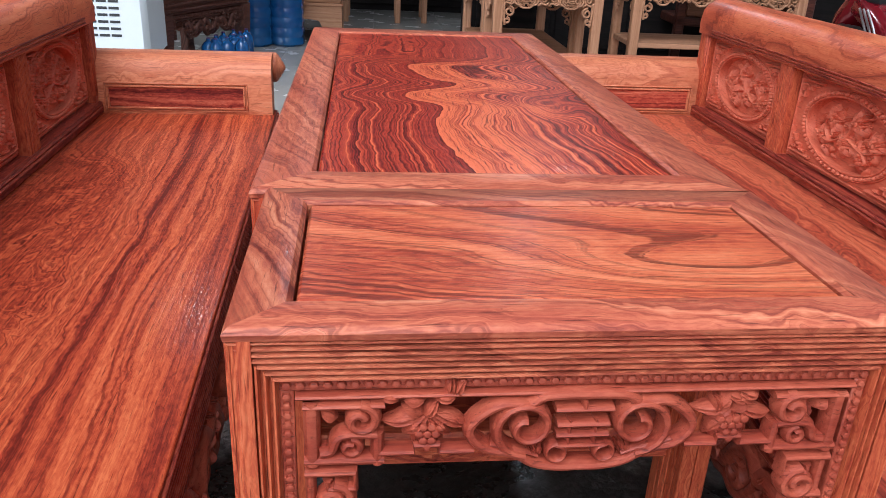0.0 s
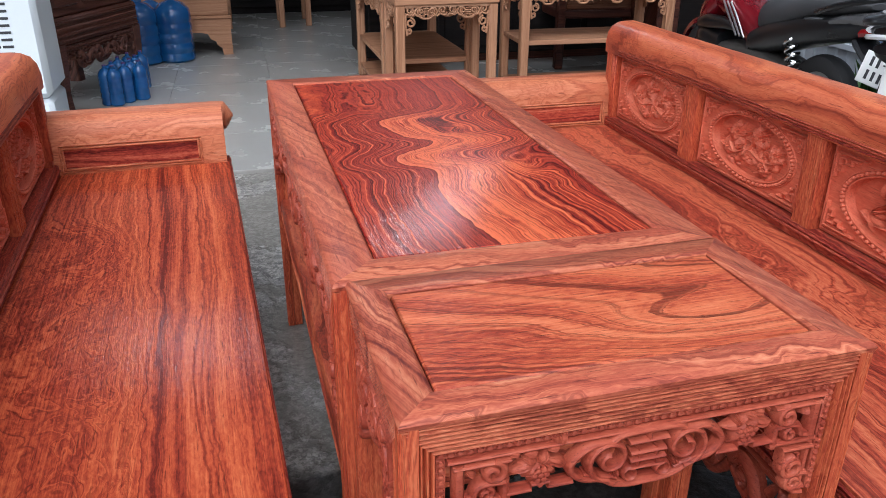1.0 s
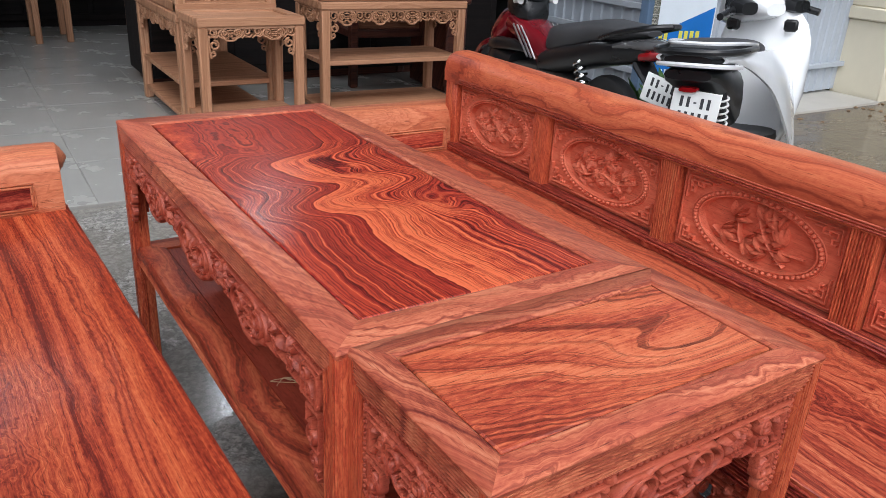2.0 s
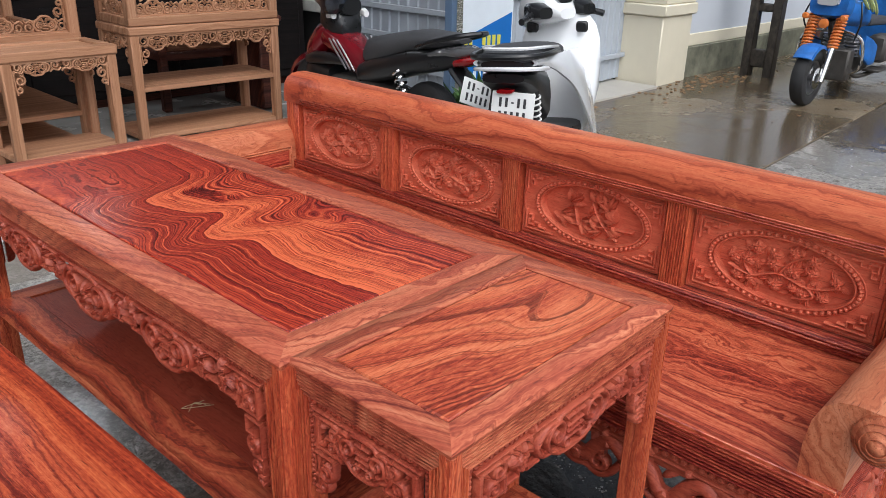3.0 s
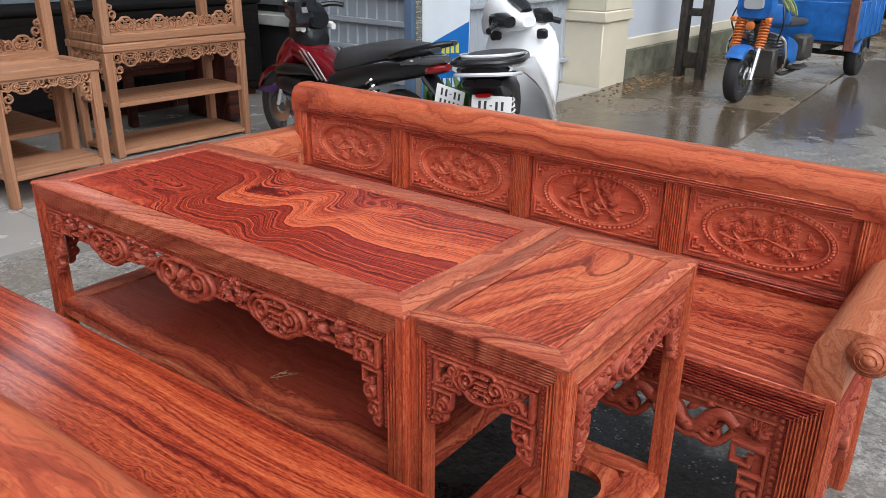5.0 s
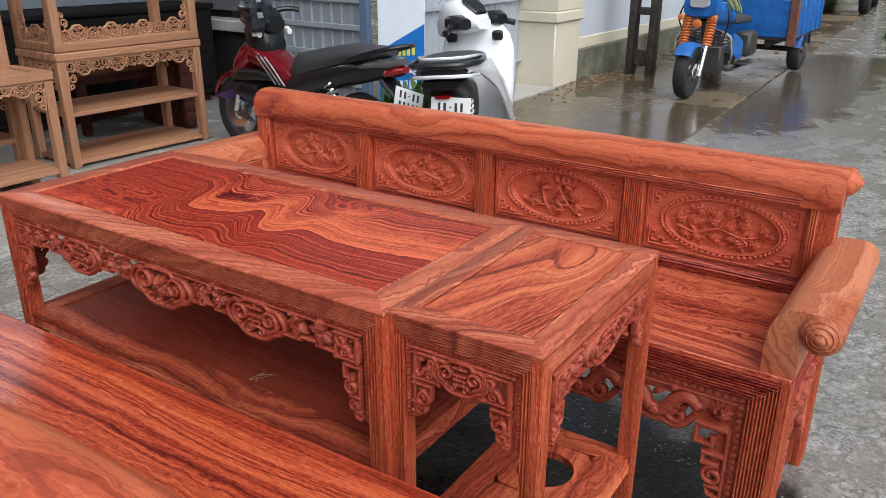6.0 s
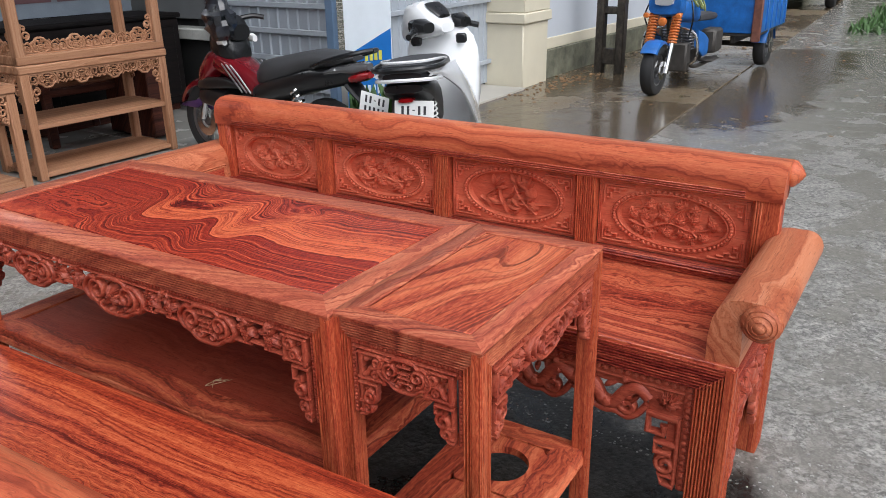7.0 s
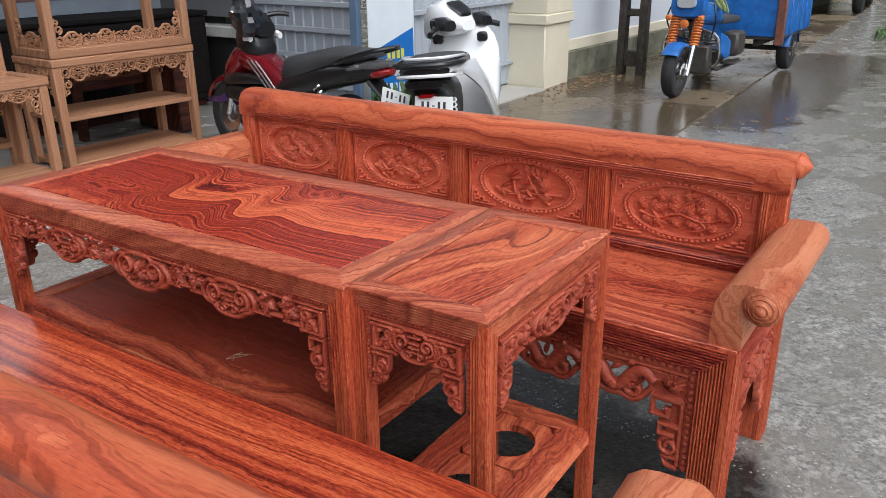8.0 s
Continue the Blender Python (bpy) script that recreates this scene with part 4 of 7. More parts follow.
def dragon_apron(L, drop, seed, d=0.018):
    """The bench's deeper apron: thick winding tendrils over a pierced web, leaves, and a flower and keys in each corner."""
    rng = random.Random(seed)
    b = Build()
    b.box(0, 0, -0.004, L, 0.020, 0.010, 0.001)
    for s, x in ((1, 0.0), (-1, L)):
        b.box(min(x, x + s * 0.020), 0.020, -0.004, max(x, x + s * 0.020), drop, 0.010, 0.001)
        bead_row(b, x + s * 0.010, 0.028, x + s * 0.010, drop - 0.008, 0.0172, 0.0078, 0.009)
        if drop > 0.2:
            for u0, v0, u1, v1 in ((0.020, 0.02, 0.098, 0.088), (0.020, 0.088, 0.052, 0.165), (0.052, 0.088, 0.100, 0.108), (0.020, 0.165, 0.058, 0.20), (0.020, 0.20, 0.036, 0.262)):
                b.box(min(x + s * u0, x + s * u1), v0, -0.003, max(x + s * u0, x + s * u1), v1, 0.005, 0.001)
            b.sweep([(x + s * 0.028, 0.094), (x + s * 0.094, 0.094), (x + s * 0.094, 0.138), (x + s * 0.058, 0.138), (x + s * 0.058, 0.116)], 0.017, d)
            b.sweep([(x + s * 0.028, 0.160), (x + s * 0.074, 0.160), (x + s * 0.074, 0.186), (x + s * 0.036, 0.186)], 0.015, d)
            b.sweep(spiral(x + s * 0.048, 0.214, 0.024, 0.007, -1.57, 1.3 * s, 16), 0.014, d)
            b.sweep([(x + s * 0.028, 0.242), (x + s * 0.060, 0.242), (x + s * 0.052, 0.264), (x + s * 0.024, 0.268)], 0.013, d)
            b.sweep([(x + s * 0.027, 0.09), (x + s * 0.027, drop - 0.01)], 0.012, d * 0.8)
        for k in range(13):
            b.leaf(x + s * 0.052, 0.052, 0.028, 0.013, k * 0.4833, d * 1.0)
        for k in range(9):
            b.leaf(x + s * 0.052, 0.052, 0.016, 0.010, k * 0.698 + 0.2, d * 1.35)
        for k in range(3):
            b.leaf(x + s * 0.06, 0.036 + 0.006 * k, 0.06, 0.012, 0.12 * k if s > 0 else math.pi - 0.12 * k, d * 0.9, 0.3)
    bead_row(b, 0.010, 0.010, L - 0.010, 0.010, 0.0172, 0.0078, 0.009)
    b.sweep([(0.020, 0.025), (L - 0.020, 0.025)], 0.008, d * 0.8)
    n = max(2, round((L - 0.19) / 0.19))
    w = (L - 0.19) / n
    b.box(0.095, 0.02, -0.003, L - 0.095, 0.046, 0.004, 0.001)
    for k in range(n):
        x = 0.095 + w * k
        s = 1 if k < n / 2 else -1
        o = x if s > 0 else x + w
        wave = [(0.0, 0.060), (0.14, 0.042), (0.30, 0.058), (0.44, 0.092), (0.60, 0.090), (0.70, 0.060), (0.84, 0.048), (1.0, 0.060)]
        b.sweep(smooth_line([(o + s * w * p, q) for p, q in wave], 5), 0.028, d * 1.2)
        b.sweep(spiral(o + s * w * 0.26, 0.092, 0.024, 0.007, -1.2, 1.2 * s, 16), 0.016, d)
        b.sweep(spiral(o + s * w * 0.80, 0.084, 0.023, 0.006, -2.0, -1.2 * s, 16), 0.016, d)
        b.sweep(smooth_line([(o + s * w * 0.02, 0.075), (o + s * w * 0.12, 0.104), (o + s * w * 0.26, 0.122), (o + s * w * 0.42, 0.114), (o + s * w * 0.56, 0.118), (o + s * w * 0.72, 0.108), (o + s * w * 0.98, 0.080)], 4), 0.016, d * 0.9)
        b.bead(o + s * w * 0.52, 0.094, 0.012, d * 0.5, d, 8)
        for j in range(14):
            b.leaf(o + s * w * rng.uniform(0.02, 0.98), rng.uniform(0.030, 0.095), rng.uniform(0.022, 0.038), 0.013, rng.uniform(0, 6.28), d * rng.uniform(0.9, 1.4), rng.uniform(-1, 1))
    return b


# ---- tables ----
TOP = 0.69


def side_frames(w, l):
    """For each side of a w by l table: its length, and the map (x along it, y down, z out of it) from its upper corner."""
    hx, hy = w / 2, l / 2
    return [
        (w, lambda z: axes((-hx, -hy, z), (1, 0, 0), (0, 0, -1), (0, -1, 0))),
        (l, lambda z: axes((hx, -hy, z), (0, 1, 0), (0, 0, -1), (1, 0, 0))),
        (w, lambda z: axes((hx, hy, z), (-1, 0, 0), (0, 0, -1), (0, 1, 0))),
        (l, lambda z: axes((-hx, hy, z), (0, -1, 0), (0, 0, -1), (-1, 0, 0))),
    ]


def reeded_table(name, m, w, l, panel_mat, shelf_z, spots_w, spots_l, drop, label, holes=False, leg=0.040, rail=0.036, band=0.062):
    t = thing(name, m, label, "table")
    hx, hy, lip = w / 2, l / 2, 0.010
    # flat mitred border and reeded rails
    for i, (L, fr) in enumerate(side_frames(w, l)):
        b = Build(fr(TOP) @ axes((0, 0, 0), (1, 0, 0), (0, 0, -1), (0, -1, 0)))
        prof = [(0.0, -lip), (-0.001, -lip * 0.5), (0.001, -0.002), (0.004, 0.0), (band - 0.004, 0.0), (band, -0.0035), (band, -lip - 0.006), (0.01, -lip - 0.006), (0.01, -lip)]
        b.prism(prof, L, lambda a, c: a, lambda a, c: a)
        b.at(fr(TOP - lip) @ axes((0, 0, -0.018), (1, 0, 0), (0, 1, 0), (0, 0, 1)))
        b.reeded(L, rail, 7, 0.018, 0.0088, 1, 1)
        part("rim", b, pink_x if i % 2 == 0 else pink_y, t, "mitred border with reeded edge")
    b = Build()
    g = 0.0025
    b.box(-hx + band + g, -hy + band + g, TOP - 0.024, hx - band - g, hy - band - g, TOP - 0.003, 0.0025)
    part("top_panel", b, panel_mat, t, "swirling figured lacquered panel")
    # legs with reeded outer faces
    for k, (sx, sy) in enumerate(((-1, -1), (1, -1), (1, 1), (-1, 1))):
        b = Build()
        x0, y0 = sx * (hx - 0.018), sy * (hy - 0.018)
        x1, y1 = sx * (hx - leg), sy * (hy - leg)
        b.box(min(x0, x1), min(y0, y1), 0, max(x0, x1), max(y0, y1), TOP - lip - 0.008, 0.002)
        H = TOP - lip
        # the face towards y
        b.at(axes((sx * hx, sy * (hy - 0.018), H), (0, 0, -1), (-sx, 0, 0), (0, sy, 0)))
        b.reeded(H, leg, 6, 0.018, 0.0088, rail / leg, 0)
        b.at(axes((sx * (hx - 0.018), sy * hy, H), (0, 0, -1), (0, -sy, 0), (sx, 0, 0)))
        b.reeded(H, leg, 6, 0.018, 0.0088, rail / leg, 0)
        part("leg", b, leg_z, t)
    # pierced aprons
    for i, (L, fr) in enumerate(side_frames(w, l)):
        b = scroll_apron(L - 2 * leg, drop, spots_w if i % 2 == 0 else spots_l, 5 + i)
        b.v = [tuple(fr(TOP - lip - rail) @ axes((leg, 0, -0.0125), (1, 0, 0), (0, 1, 0), (0, 0, 1)) @ Vector(p)) for p in b.v]
        part("apron", b, apron_wood, t, "pierced apron carved with clouds, vines and beading")
    # shelf
    fw, th = 0.062, 0.040
    for i, (L, fr) in enumerate(side_frames(w - 0.014, l - 0.014)):
        b = Build(fr(shelf_z) @ axes((0, 0, 0), (1, 0, 0), (0, 0, -1), (0, -1, 0)))
        prof = [(0.002, -0.004), (0.006, 0.0), (fw, 0.0), (fw, -0.02), (0.012, -0.02), (0.012, -th), (0.0, -th)]
        for k in range(4):
            zz = -th + 0.004 + k * 0.005
            prof += [(0.0, zz - 0.002), (-0.0025, zz), (0.0, zz + 0.002)]
        b.prism(prof, L, lambda a, c: max(a, 0), lambda a, c: max(a, 0))
        part("shelf_rim", b, shelf_x if i % 2 == 0 else shelf_y, t)
    b = Build()
    x0, y0 = -hx + fw + 0.009, -hy + fw + 0.009
    if holes:
        # two boards, each with a round opening for a pot
        for s in (-1, 1):
            xa, xb = (x0, -0.003) if s < 0 else (0.003, -x0)
            cx, cy, r, n = (xa + xb) / 2, 0.0, 0.062, 32
            ring, outer = [], []
            for k in range(n):
                a = 6.28319 * k / n
                c, q = math.cos(a), math.sin(a)
                ring.append((cx + r * c, cy + r * q))
                f = min(((xb - xa) / 2) / max(1e-6, abs(c)), (-y0) / max(1e-6, abs(q)))
                outer.append((cx + f * c, cy + f * q))
            pts = [(px, py, zz) for zz in (shelf_z - 0.004, shelf_z - 0.022) for row in (ring, outer) for px, py in row]
            faces = []
            for k in range(n):
                j = (k + 1) % n
                faces += [(k, j, n + j, n + k), (2 * n + k, 3 * n + k, 3 * n + j, 2 * n + j), (k, 2 * n + k, 2 * n + j, j), (n + k, n + j, 3 * n + j, 3 * n + k)]
            b.add(pts, faces)
    else:
        b.box(x0, y0, shelf_z - 0.022, -x0, -y0, shelf_z - 0.004, 0.002)
    part("shelf_panel", b, shelf_x if holes else shelf_panel_y, t, "shelf with two round openings" if holes else "")
    return t


TW, TL = 0.525, 1.174
IN_L = TL - 0.080
reeded_table(
    "coffee_table", pose(0.146, 1.374, 0, 0, 0, 1.3), TW, TL, burl, 0.382,
    [(0.22, 0.150, 0.066, False)],
    [(IN_L * 0.245, 0.150, 0.076, False), (IN_L * 0.5, 0.19, 0.084, True), (IN_L * 0.755, 0.150, 0.076, False)],
    0.185, "red rosewood coffee table with a swirling burl top and carved aprons")
EW, EL = 0.512, 0.291
reeded_table(
    "side_table", pose(0.173, 0.6505, 0, 0, 0, 1.7), EW, EL, olive_fig, 0.215,
    [(0.221, 0.170, 0.066, False)], [(0.1105, 0.105, 0.060, False)],
    0.145, "red rosewood side table with reeded legs, standing against the coffee table", holes=True, leg=0.035, rail=0.034, band=0.043)

# ---- carved benches: x along the bench, y from the front edge to the back ----
BL, SEAT, BDEPTH, ARM_Y = 1.972, 0.456, 0.492, 0.012


def key_corner(b, x, y, sx, sy, d):
    for pts in ([(0.004, 0.055), (0.004, 0.004), (0.085, 0.004)], [(0.012, 0.04), (0.022, 0.04), (0.022, 0.028), (0.012, 0.028), (0.012, 0.014), (0.03, 0.014)], [(0.03, 0.014), (0.03, 0.022), (0.044, 0.022), (0.044, 0.012), (0.062, 0.012)]):
        b.sweep([(x + sx * p, y + sy * q) for p, q in pts], 0.0050, d)


def blossom(b, x, y, r, d, petals, rng):
    """An open flower: a ring of broad petals, a smaller ring over it and a domed heart."""
    a0 = rng.uniform(0, 6)
    for k in range(petals):
        b.leaf(x, y, r, r * 5.2 / petals, a0 + 6.28319 * k / petals, d * 0.72)
    for k in range(petals):
        b.leaf(x, y, r * 0.62, r * 3.2 / petals, a0 + 6.28319 * (k + 0.5) / petals, d)
    b.bead(x, y, r * 0.22, d * 0.4, d * 0.62, 8)


def relief(b, cx, cy, rx, ry, kind, z, d):
    """Flowers, boughs and leaves in bold relief inside an oval."""
    rng = random.Random(40 + kind)
    flip = 1 if kind % 2 else -1

    def inside(p, q, k=0.9):
        return p * p + q * q < k * k

    def at(p, q):
        return cx + flip * rx * p, cy + ry * q

    def flower(p, q, r, petals):
        keep = b.m
        b.m = b.m @ Matrix.Translation((0, 0, z))
        blossom(b, *at(p, q), r, d * 0.9, petals, rng)
        b.m = keep

    if kind == 2:
        # bamboo: two leaning canes and fans of long blades
        for ln in ([(-0.55, 0.75), (-0.2, 0.2), (0.05, -0.7)], [(0.15, 0.85), (0.3, 0.3), (0.35, -0.3)], [(-0.85, 0.25), (-0.3, 0.35), (0.5, 0.55), (0.8, 0.3)]):
            b.sweep(smooth_line([at(*q) for q in ln], 5), 0.006, d * 0.7, taper=0.2, z=z)
        for p, q, a0 in ((-0.1, -0.45, -1.57), (-0.5, 0.05, -2.6), (0.45, -0.25, -0.7), (0.2, 0.3, 0.5), (-0.6, 0.5, 2.7), (0.65, 0.25, 0.2), (-0.2, 0.6, 1.9), (-0.35, -0.3, -2.2), (0.05, 0.05, -0.3)):
            for k in range(6):
                a = a0 + (k - 2.5) * 0.40 + rng.uniform(-0.1, 0.1)
                ln = rng.uniform(0.032, 0.046)
                x, y = at(p, q)
                if inside((x + ln * math.cos(a) - cx) / rx, (y + ln * math.sin(a) - cy) / ry, 1.0):
                    b.leaf(x, y, ln, 0.0095, a, d * rng.uniform(0.75, 1.1), rng.uniform(-0.3, 0.3), z)
        return
    boughs = [[(-0.85, 0.25), (-0.45, 0.42), (-0.05, 0.12), (0.4, 0.32), (0.85, 0.05)], [(-0.45, 0.42), (-0.6, 0.0), (-0.35, -0.4)], [(-0.05, 0.12), (0.1, -0.35), (0.4, -0.7)], [(0.4, 0.32), (0.5, 0.6), (0.2, 0.8)]]
    for ln in boughs:
        b.sweep(smooth_line([at(*q) for q in ln], 5), 0.007, d * 0.75, taper=0.5, z=z)
    if kind == 3:
        spots = [(p, q) for p in (-0.72, -0.44, -0.16, 0.14, 0.42, 0.70) for q in (-0.52, -0.05, 0.42)]
        spots = [(p + rng.uniform(-0.1, 0.1), q + rng.uniform(-0.16, 0.16)) for p, q in spots]
        for p, q in spots:
            if inside(p, q, 0.88):
                flower(p, q, rng.uniform(0.0150, 0.0190), 5)
    else:
        for p, q, r in ((-0.46, -0.28, 0.031), (0.14, -0.40, 0.032), (0.62, -0.02, 0.029), (-0.10, 0.34, 0.028), (-0.66, 0.34, 0.022), (0.36, 0.52, 0.024)):
            flower(p, q, r, 8)
    for ln in boughs:
        for p, q in smooth_line(ln, 4):
            for k in (-1, 1):
                u, v = p + rng.uniform(-0.12, 0.12), q + k * rng.uniform(0.10, 0.26)
                if inside(u, v, 0.86):
                    b.leaf(*at(u, v), rng.uniform(0.020, 0.030), rng.uniform(0.010, 0.015), rng.uniform(0, 6.28), d * rng.uniform(0.35, 0.7), rng.uniform(-0.8, 0.8), z)


def roll_profile(h, out, r=0.040):
    """The outline of an arm or top rail: an upright stem that rolls over backwards into a scroll. (outwards, up)"""
    pts = [(0.0, 0.0), (-0.001, h * 0.35), (0.004, h * 0.66), (0.016, h * 0.86), (0.036, h * 0.97), (0.058, h)]
    cx, cz = out, h - r
    for k in range(13):
        a = math.pi / 2 - k * math.pi * 1.32 / 12
        pts.append((cx + r * math.cos(a), cz + r * math.sin(a)))
    pts += [(0.066, h * 0.40), (0.066, 0.0)]
    return pts


def knob(b, m, r=0.039, depth=0.021):
    """The turned scroll end of a roll, with its spiral groove."""
    b.at(m)
    b.lathe([(r, 0), (r * 0.98, depth * 0.35), (r * 0.82, depth * 0.62), (r * 0.80, depth * 0.55), (r * 0.62, depth * 0.92), (r * 0.58, depth * 0.84), (r * 0.36, depth * 1.2), (r * 0.33, depth * 1.1), (r * 0.14, depth * 1.42), (0.001, depth * 1.45)], 28)


def bench(m, label, by=0.449, inset=0.066, pitch=0.467, rail_half=0.962, arm_long=0.495, frame_z=(0.017, 0.068), plank=None):
    t = thing("bench", m, label, "bench", "matching carved benches")
    hx = BL / 2
    # seat
    b = Build()
    b.box(-hx + 0.004, 0.004, SEAT - 0.026, hx - 0.004, BDEPTH - 0.03, SEAT, 0.0015)
    part("seat", b, plank or seat_wood, t, "wide polished plank seat with wavy grain")
    # front and end rails
    rail, leg = 0.062, 0.078
    for L, fr, mat in (
        (BL, axes((-hx, 0, SEAT - 0.006), (1, 0, 0), (0, 0, -1), (0, -1, 0)), red_x),
        (BDEPTH, axes((hx, 0, SEAT - 0.006), (0, 1, 0), (0, 0, -1), (1, 0, 0)), red_y),
        (BL, axes((hx, BDEPTH, SEAT - 0.006), (-1, 0, 0), (0, 0, -1), (0, 1, 0)), red_x),
        (BDEPTH, axes((-hx, BDEPTH, SEAT - 0.006), (0, -1, 0), (0, 0, -1), (-1, 0, 0)), red_y),
    ):
        b = Build(fr @ Matrix.Translation((0, 0, -0.022)))
        b.reeded(L, rail, 9, 0.022, 0.0085, 1, 1)
        part("seat_rail", b, mat, t, "reeded rail under the seat")
        b = dragon_apron(L - 2 * leg, 0.27, 3 if L > 1 else 4)
        q = fr @ axes((leg, rail, -0.022), (1, 0, 0), (0, 1, 0), (0, 0, 1))
        b.v = [tuple(q @ Vector(p)) for p in b.v]
        part("apron", b, apron_wood, t, "pierced apron carved with tendrils and flowers")
    for sx in (-1, 1):
        for back in (False, True):
            b = Build()
            H = SEAT - 0.006
            xa, xb = sorted((sx * (hx - 0.020), sx * (hx - leg)))
            ya, yb = (0.020, leg) if not back else (BDEPTH - leg, BDEPTH - 0.020)
            b.box(xa, ya, 0, xb, yb, H - 0.004, 0.002)
            yo, sy = (0.0, -1) if not back else (BDEPTH, 1)
            b.at(axes((sx * hx, yo - sy * 0.020, H), (0, 0, -1), (-sx, 0, 0), (0, sy, 0)))
            b.reeded(H, leg, 11, 0.020, 0.0085, rail / leg, 0)
            b.at(axes((sx * (hx - 0.020), yo, H), (0, 0, -1), (0, -sy, 0), (sx, 0, 0)))
            b.reeded(H, leg, 11, 0.020, 0.0085, rail / leg, 0)
            part("leg", b, leg_z, t)
    # back: bottom rail, end posts, stiles, panels
    p_bot, p_top = SEAT + 0.030, SEAT + 0.222
    b = Build()
    b.box(-rail_half + 0.002, by - 0.016, SEAT - 0.001, rail_half - 0.002, by + 0.034, p_bot, 0.004)
    part("bottom_rail", b, red_x, t)
    for k in range(3):
        b = Build()
        b.box(-2 * pitch + 0.03, by - 0.022 + 0.004 * k, p_bot - 0.013 + k * 0.0055, 2 * pitch - 0.03, by - 0.010, p_bot - 0.009 + k * 0.0055, 0.0015)
        part("moulding", b, red_x, t)
    stiles = [pitch * i for i in (-2, -1, 0, 1, 2)]
    for k, sx in enumerate(stiles):
        end = k in (0, 4)
        wd = rail_half - 2 * pitch + 0.035 if end else 0.056
        sx = math.copysign(rail_half - 0.001 - wd / 2, sx) if end else sx
        b = Build(axes((sx - wd / 2, by + 0.030, SEAT if end else p_bot), (0, 0, 1), (1, 0, 0), (0, -1, 0)))
        if end:
            b.box(0, 0, -0.008, p_top - SEAT + 0.004, wd, 0.036, 0.003)
            for j in range(3):
                q = 0.003 + j * 0.006 if k == 4 else wd - 0.008 - j * 0.006
                b.box(0.046, q, 0.030, p_top - SEAT, q + 0.0045, 0.039, 0.0015)
        else:
            b.reeded(p_top - p_bot + 0.002, wd, 9, 0.040, 0.004)
        part("stile", b, leg_z, t)
    for k in range(4):
        xa = stiles[k] + (0.038 if k == 0 else 0.031)
        xb = stiles[k + 1] - (0.038 if k == 3 else 0.031)
        W, Hh = xb - xa, p_top - p_bot - 0.004
        q = axes((xa, by + 0.014, p_top - 0.001), (1, 0, 0), (0, 0, -1), (0, -1, 0))
        b = Build(q)
        cx, cy, rx, ry, sunk = W / 2, Hh / 2, W * 0.362, Hh * 0.372, -0.0150
        n = 64
        oval = [(cx + rx * math.cos(6.28319 * i / n), cy + ry * math.sin(6.28319 * i / n)) for i in range(n)]
        edge = []
        for i in range(n):
            c, sn = math.cos(6.28319 * i / n), math.sin(6.28319 * i / n)
            f = min(cx / max(1e-6, abs(c)), cy / max(1e-6, abs(sn)))
            edge.append([cx + f * c, cy + f * sn])
        for ox in (0, W):
            for oy in (0, Hh):
                near = min(range(n), key=lambda i: math.hypot(edge[i][0] - ox, edge[i][1] - oy))
                edge[near] = [ox, oy]
        floor_oval = [(cx + (p - cx) * 0.965, cy + (w_ - cy) * 0.955) for p, w_ in oval]
        pts = [(p, w_, z) for ring, z in ((edge, -0.021), (edge, 0.0), (oval, 0.0), (floor_oval, sunk)) for p, w_ in ring]
        faces = [(k_ * n + i, k_ * n + (i + 1) % n, (k_ + 1) * n + (i + 1) % n, (k_ + 1) * n + i) for k_ in range(3) for i in range(n)]
        b.add(pts, faces + [tuple(range(3 * n, 4 * n))])
        b.sweep(oval, 0.0045, 0.005, closed=True)
        b.sweep([(cx + (p - cx) * 1.125, cy + (w_ - cy) * 1.16) for p, w_ in oval], 0.003, 0.003, closed=True)
        m_ = 62
        for i in range(m_):
            a = 6.28319 * i / m_
            b.bead(cx + rx * 1.066 * math.cos(a), cy + ry * 1.085 * math.sin(a), 0.0054, 0.0100, 0.0, 7)
        for sx, sy, ox, oy in ((1, 1, 0, 0), (-1, 1, W, 0), (1, -1, 0, Hh), (-1, -1, W, Hh)):
            key_corner(b, ox + sx * 0.013, oy + sy * 0.013, sx, sy, 0.0095)
        b.sweep([(0.007, 0.007), (W - 0.007, 0.007), (W - 0.007, Hh - 0.007), (0.007, Hh - 0.007)], 0.004, 0.0045, closed=True)
        relief(b, cx, cy, rx * 0.93, ry * 0.93, k, sunk - 0.0005, 0.0205)
        part("carved_panel", b, carved, t, "panel carved with flowers in a beaded oval")
    # rolled top rail
    b = Build(axes((-rail_half, by - 0.012, p_top), (1, 0, 0), (0, 1, 0), (0, 0, 1)))
    b.prism(roll_profile(0.090, 0.082, 0.034), 2 * rail_half)
    part("top_rail", b, wide_rail, t, "smooth rolled top rail of paler rosewood")
    for j in range(3):
        b = Build(axes((-rail_half, by - 0.012, p_top), (1, 0, 0), (0, 1, 0), (0, 0, 1)))
        b.box(0.085, -0.003, 0.003 + j * 0.006, 2 * rail_half - 0.085, 0.003, 0.0072 + j * 0.006, 0.0015)
        part("moulding", b, red_x, t)
    for sx in (-1, 1):
        b = Build()
        knob(b, axes((sx * rail_half, by - 0.012 + 0.082, p_top + 0.056), (0, 1, 0), (0, 0, 1), (sx, 0, 0)), 0.033)
        part("scroll_end", b, wide_rail, t)
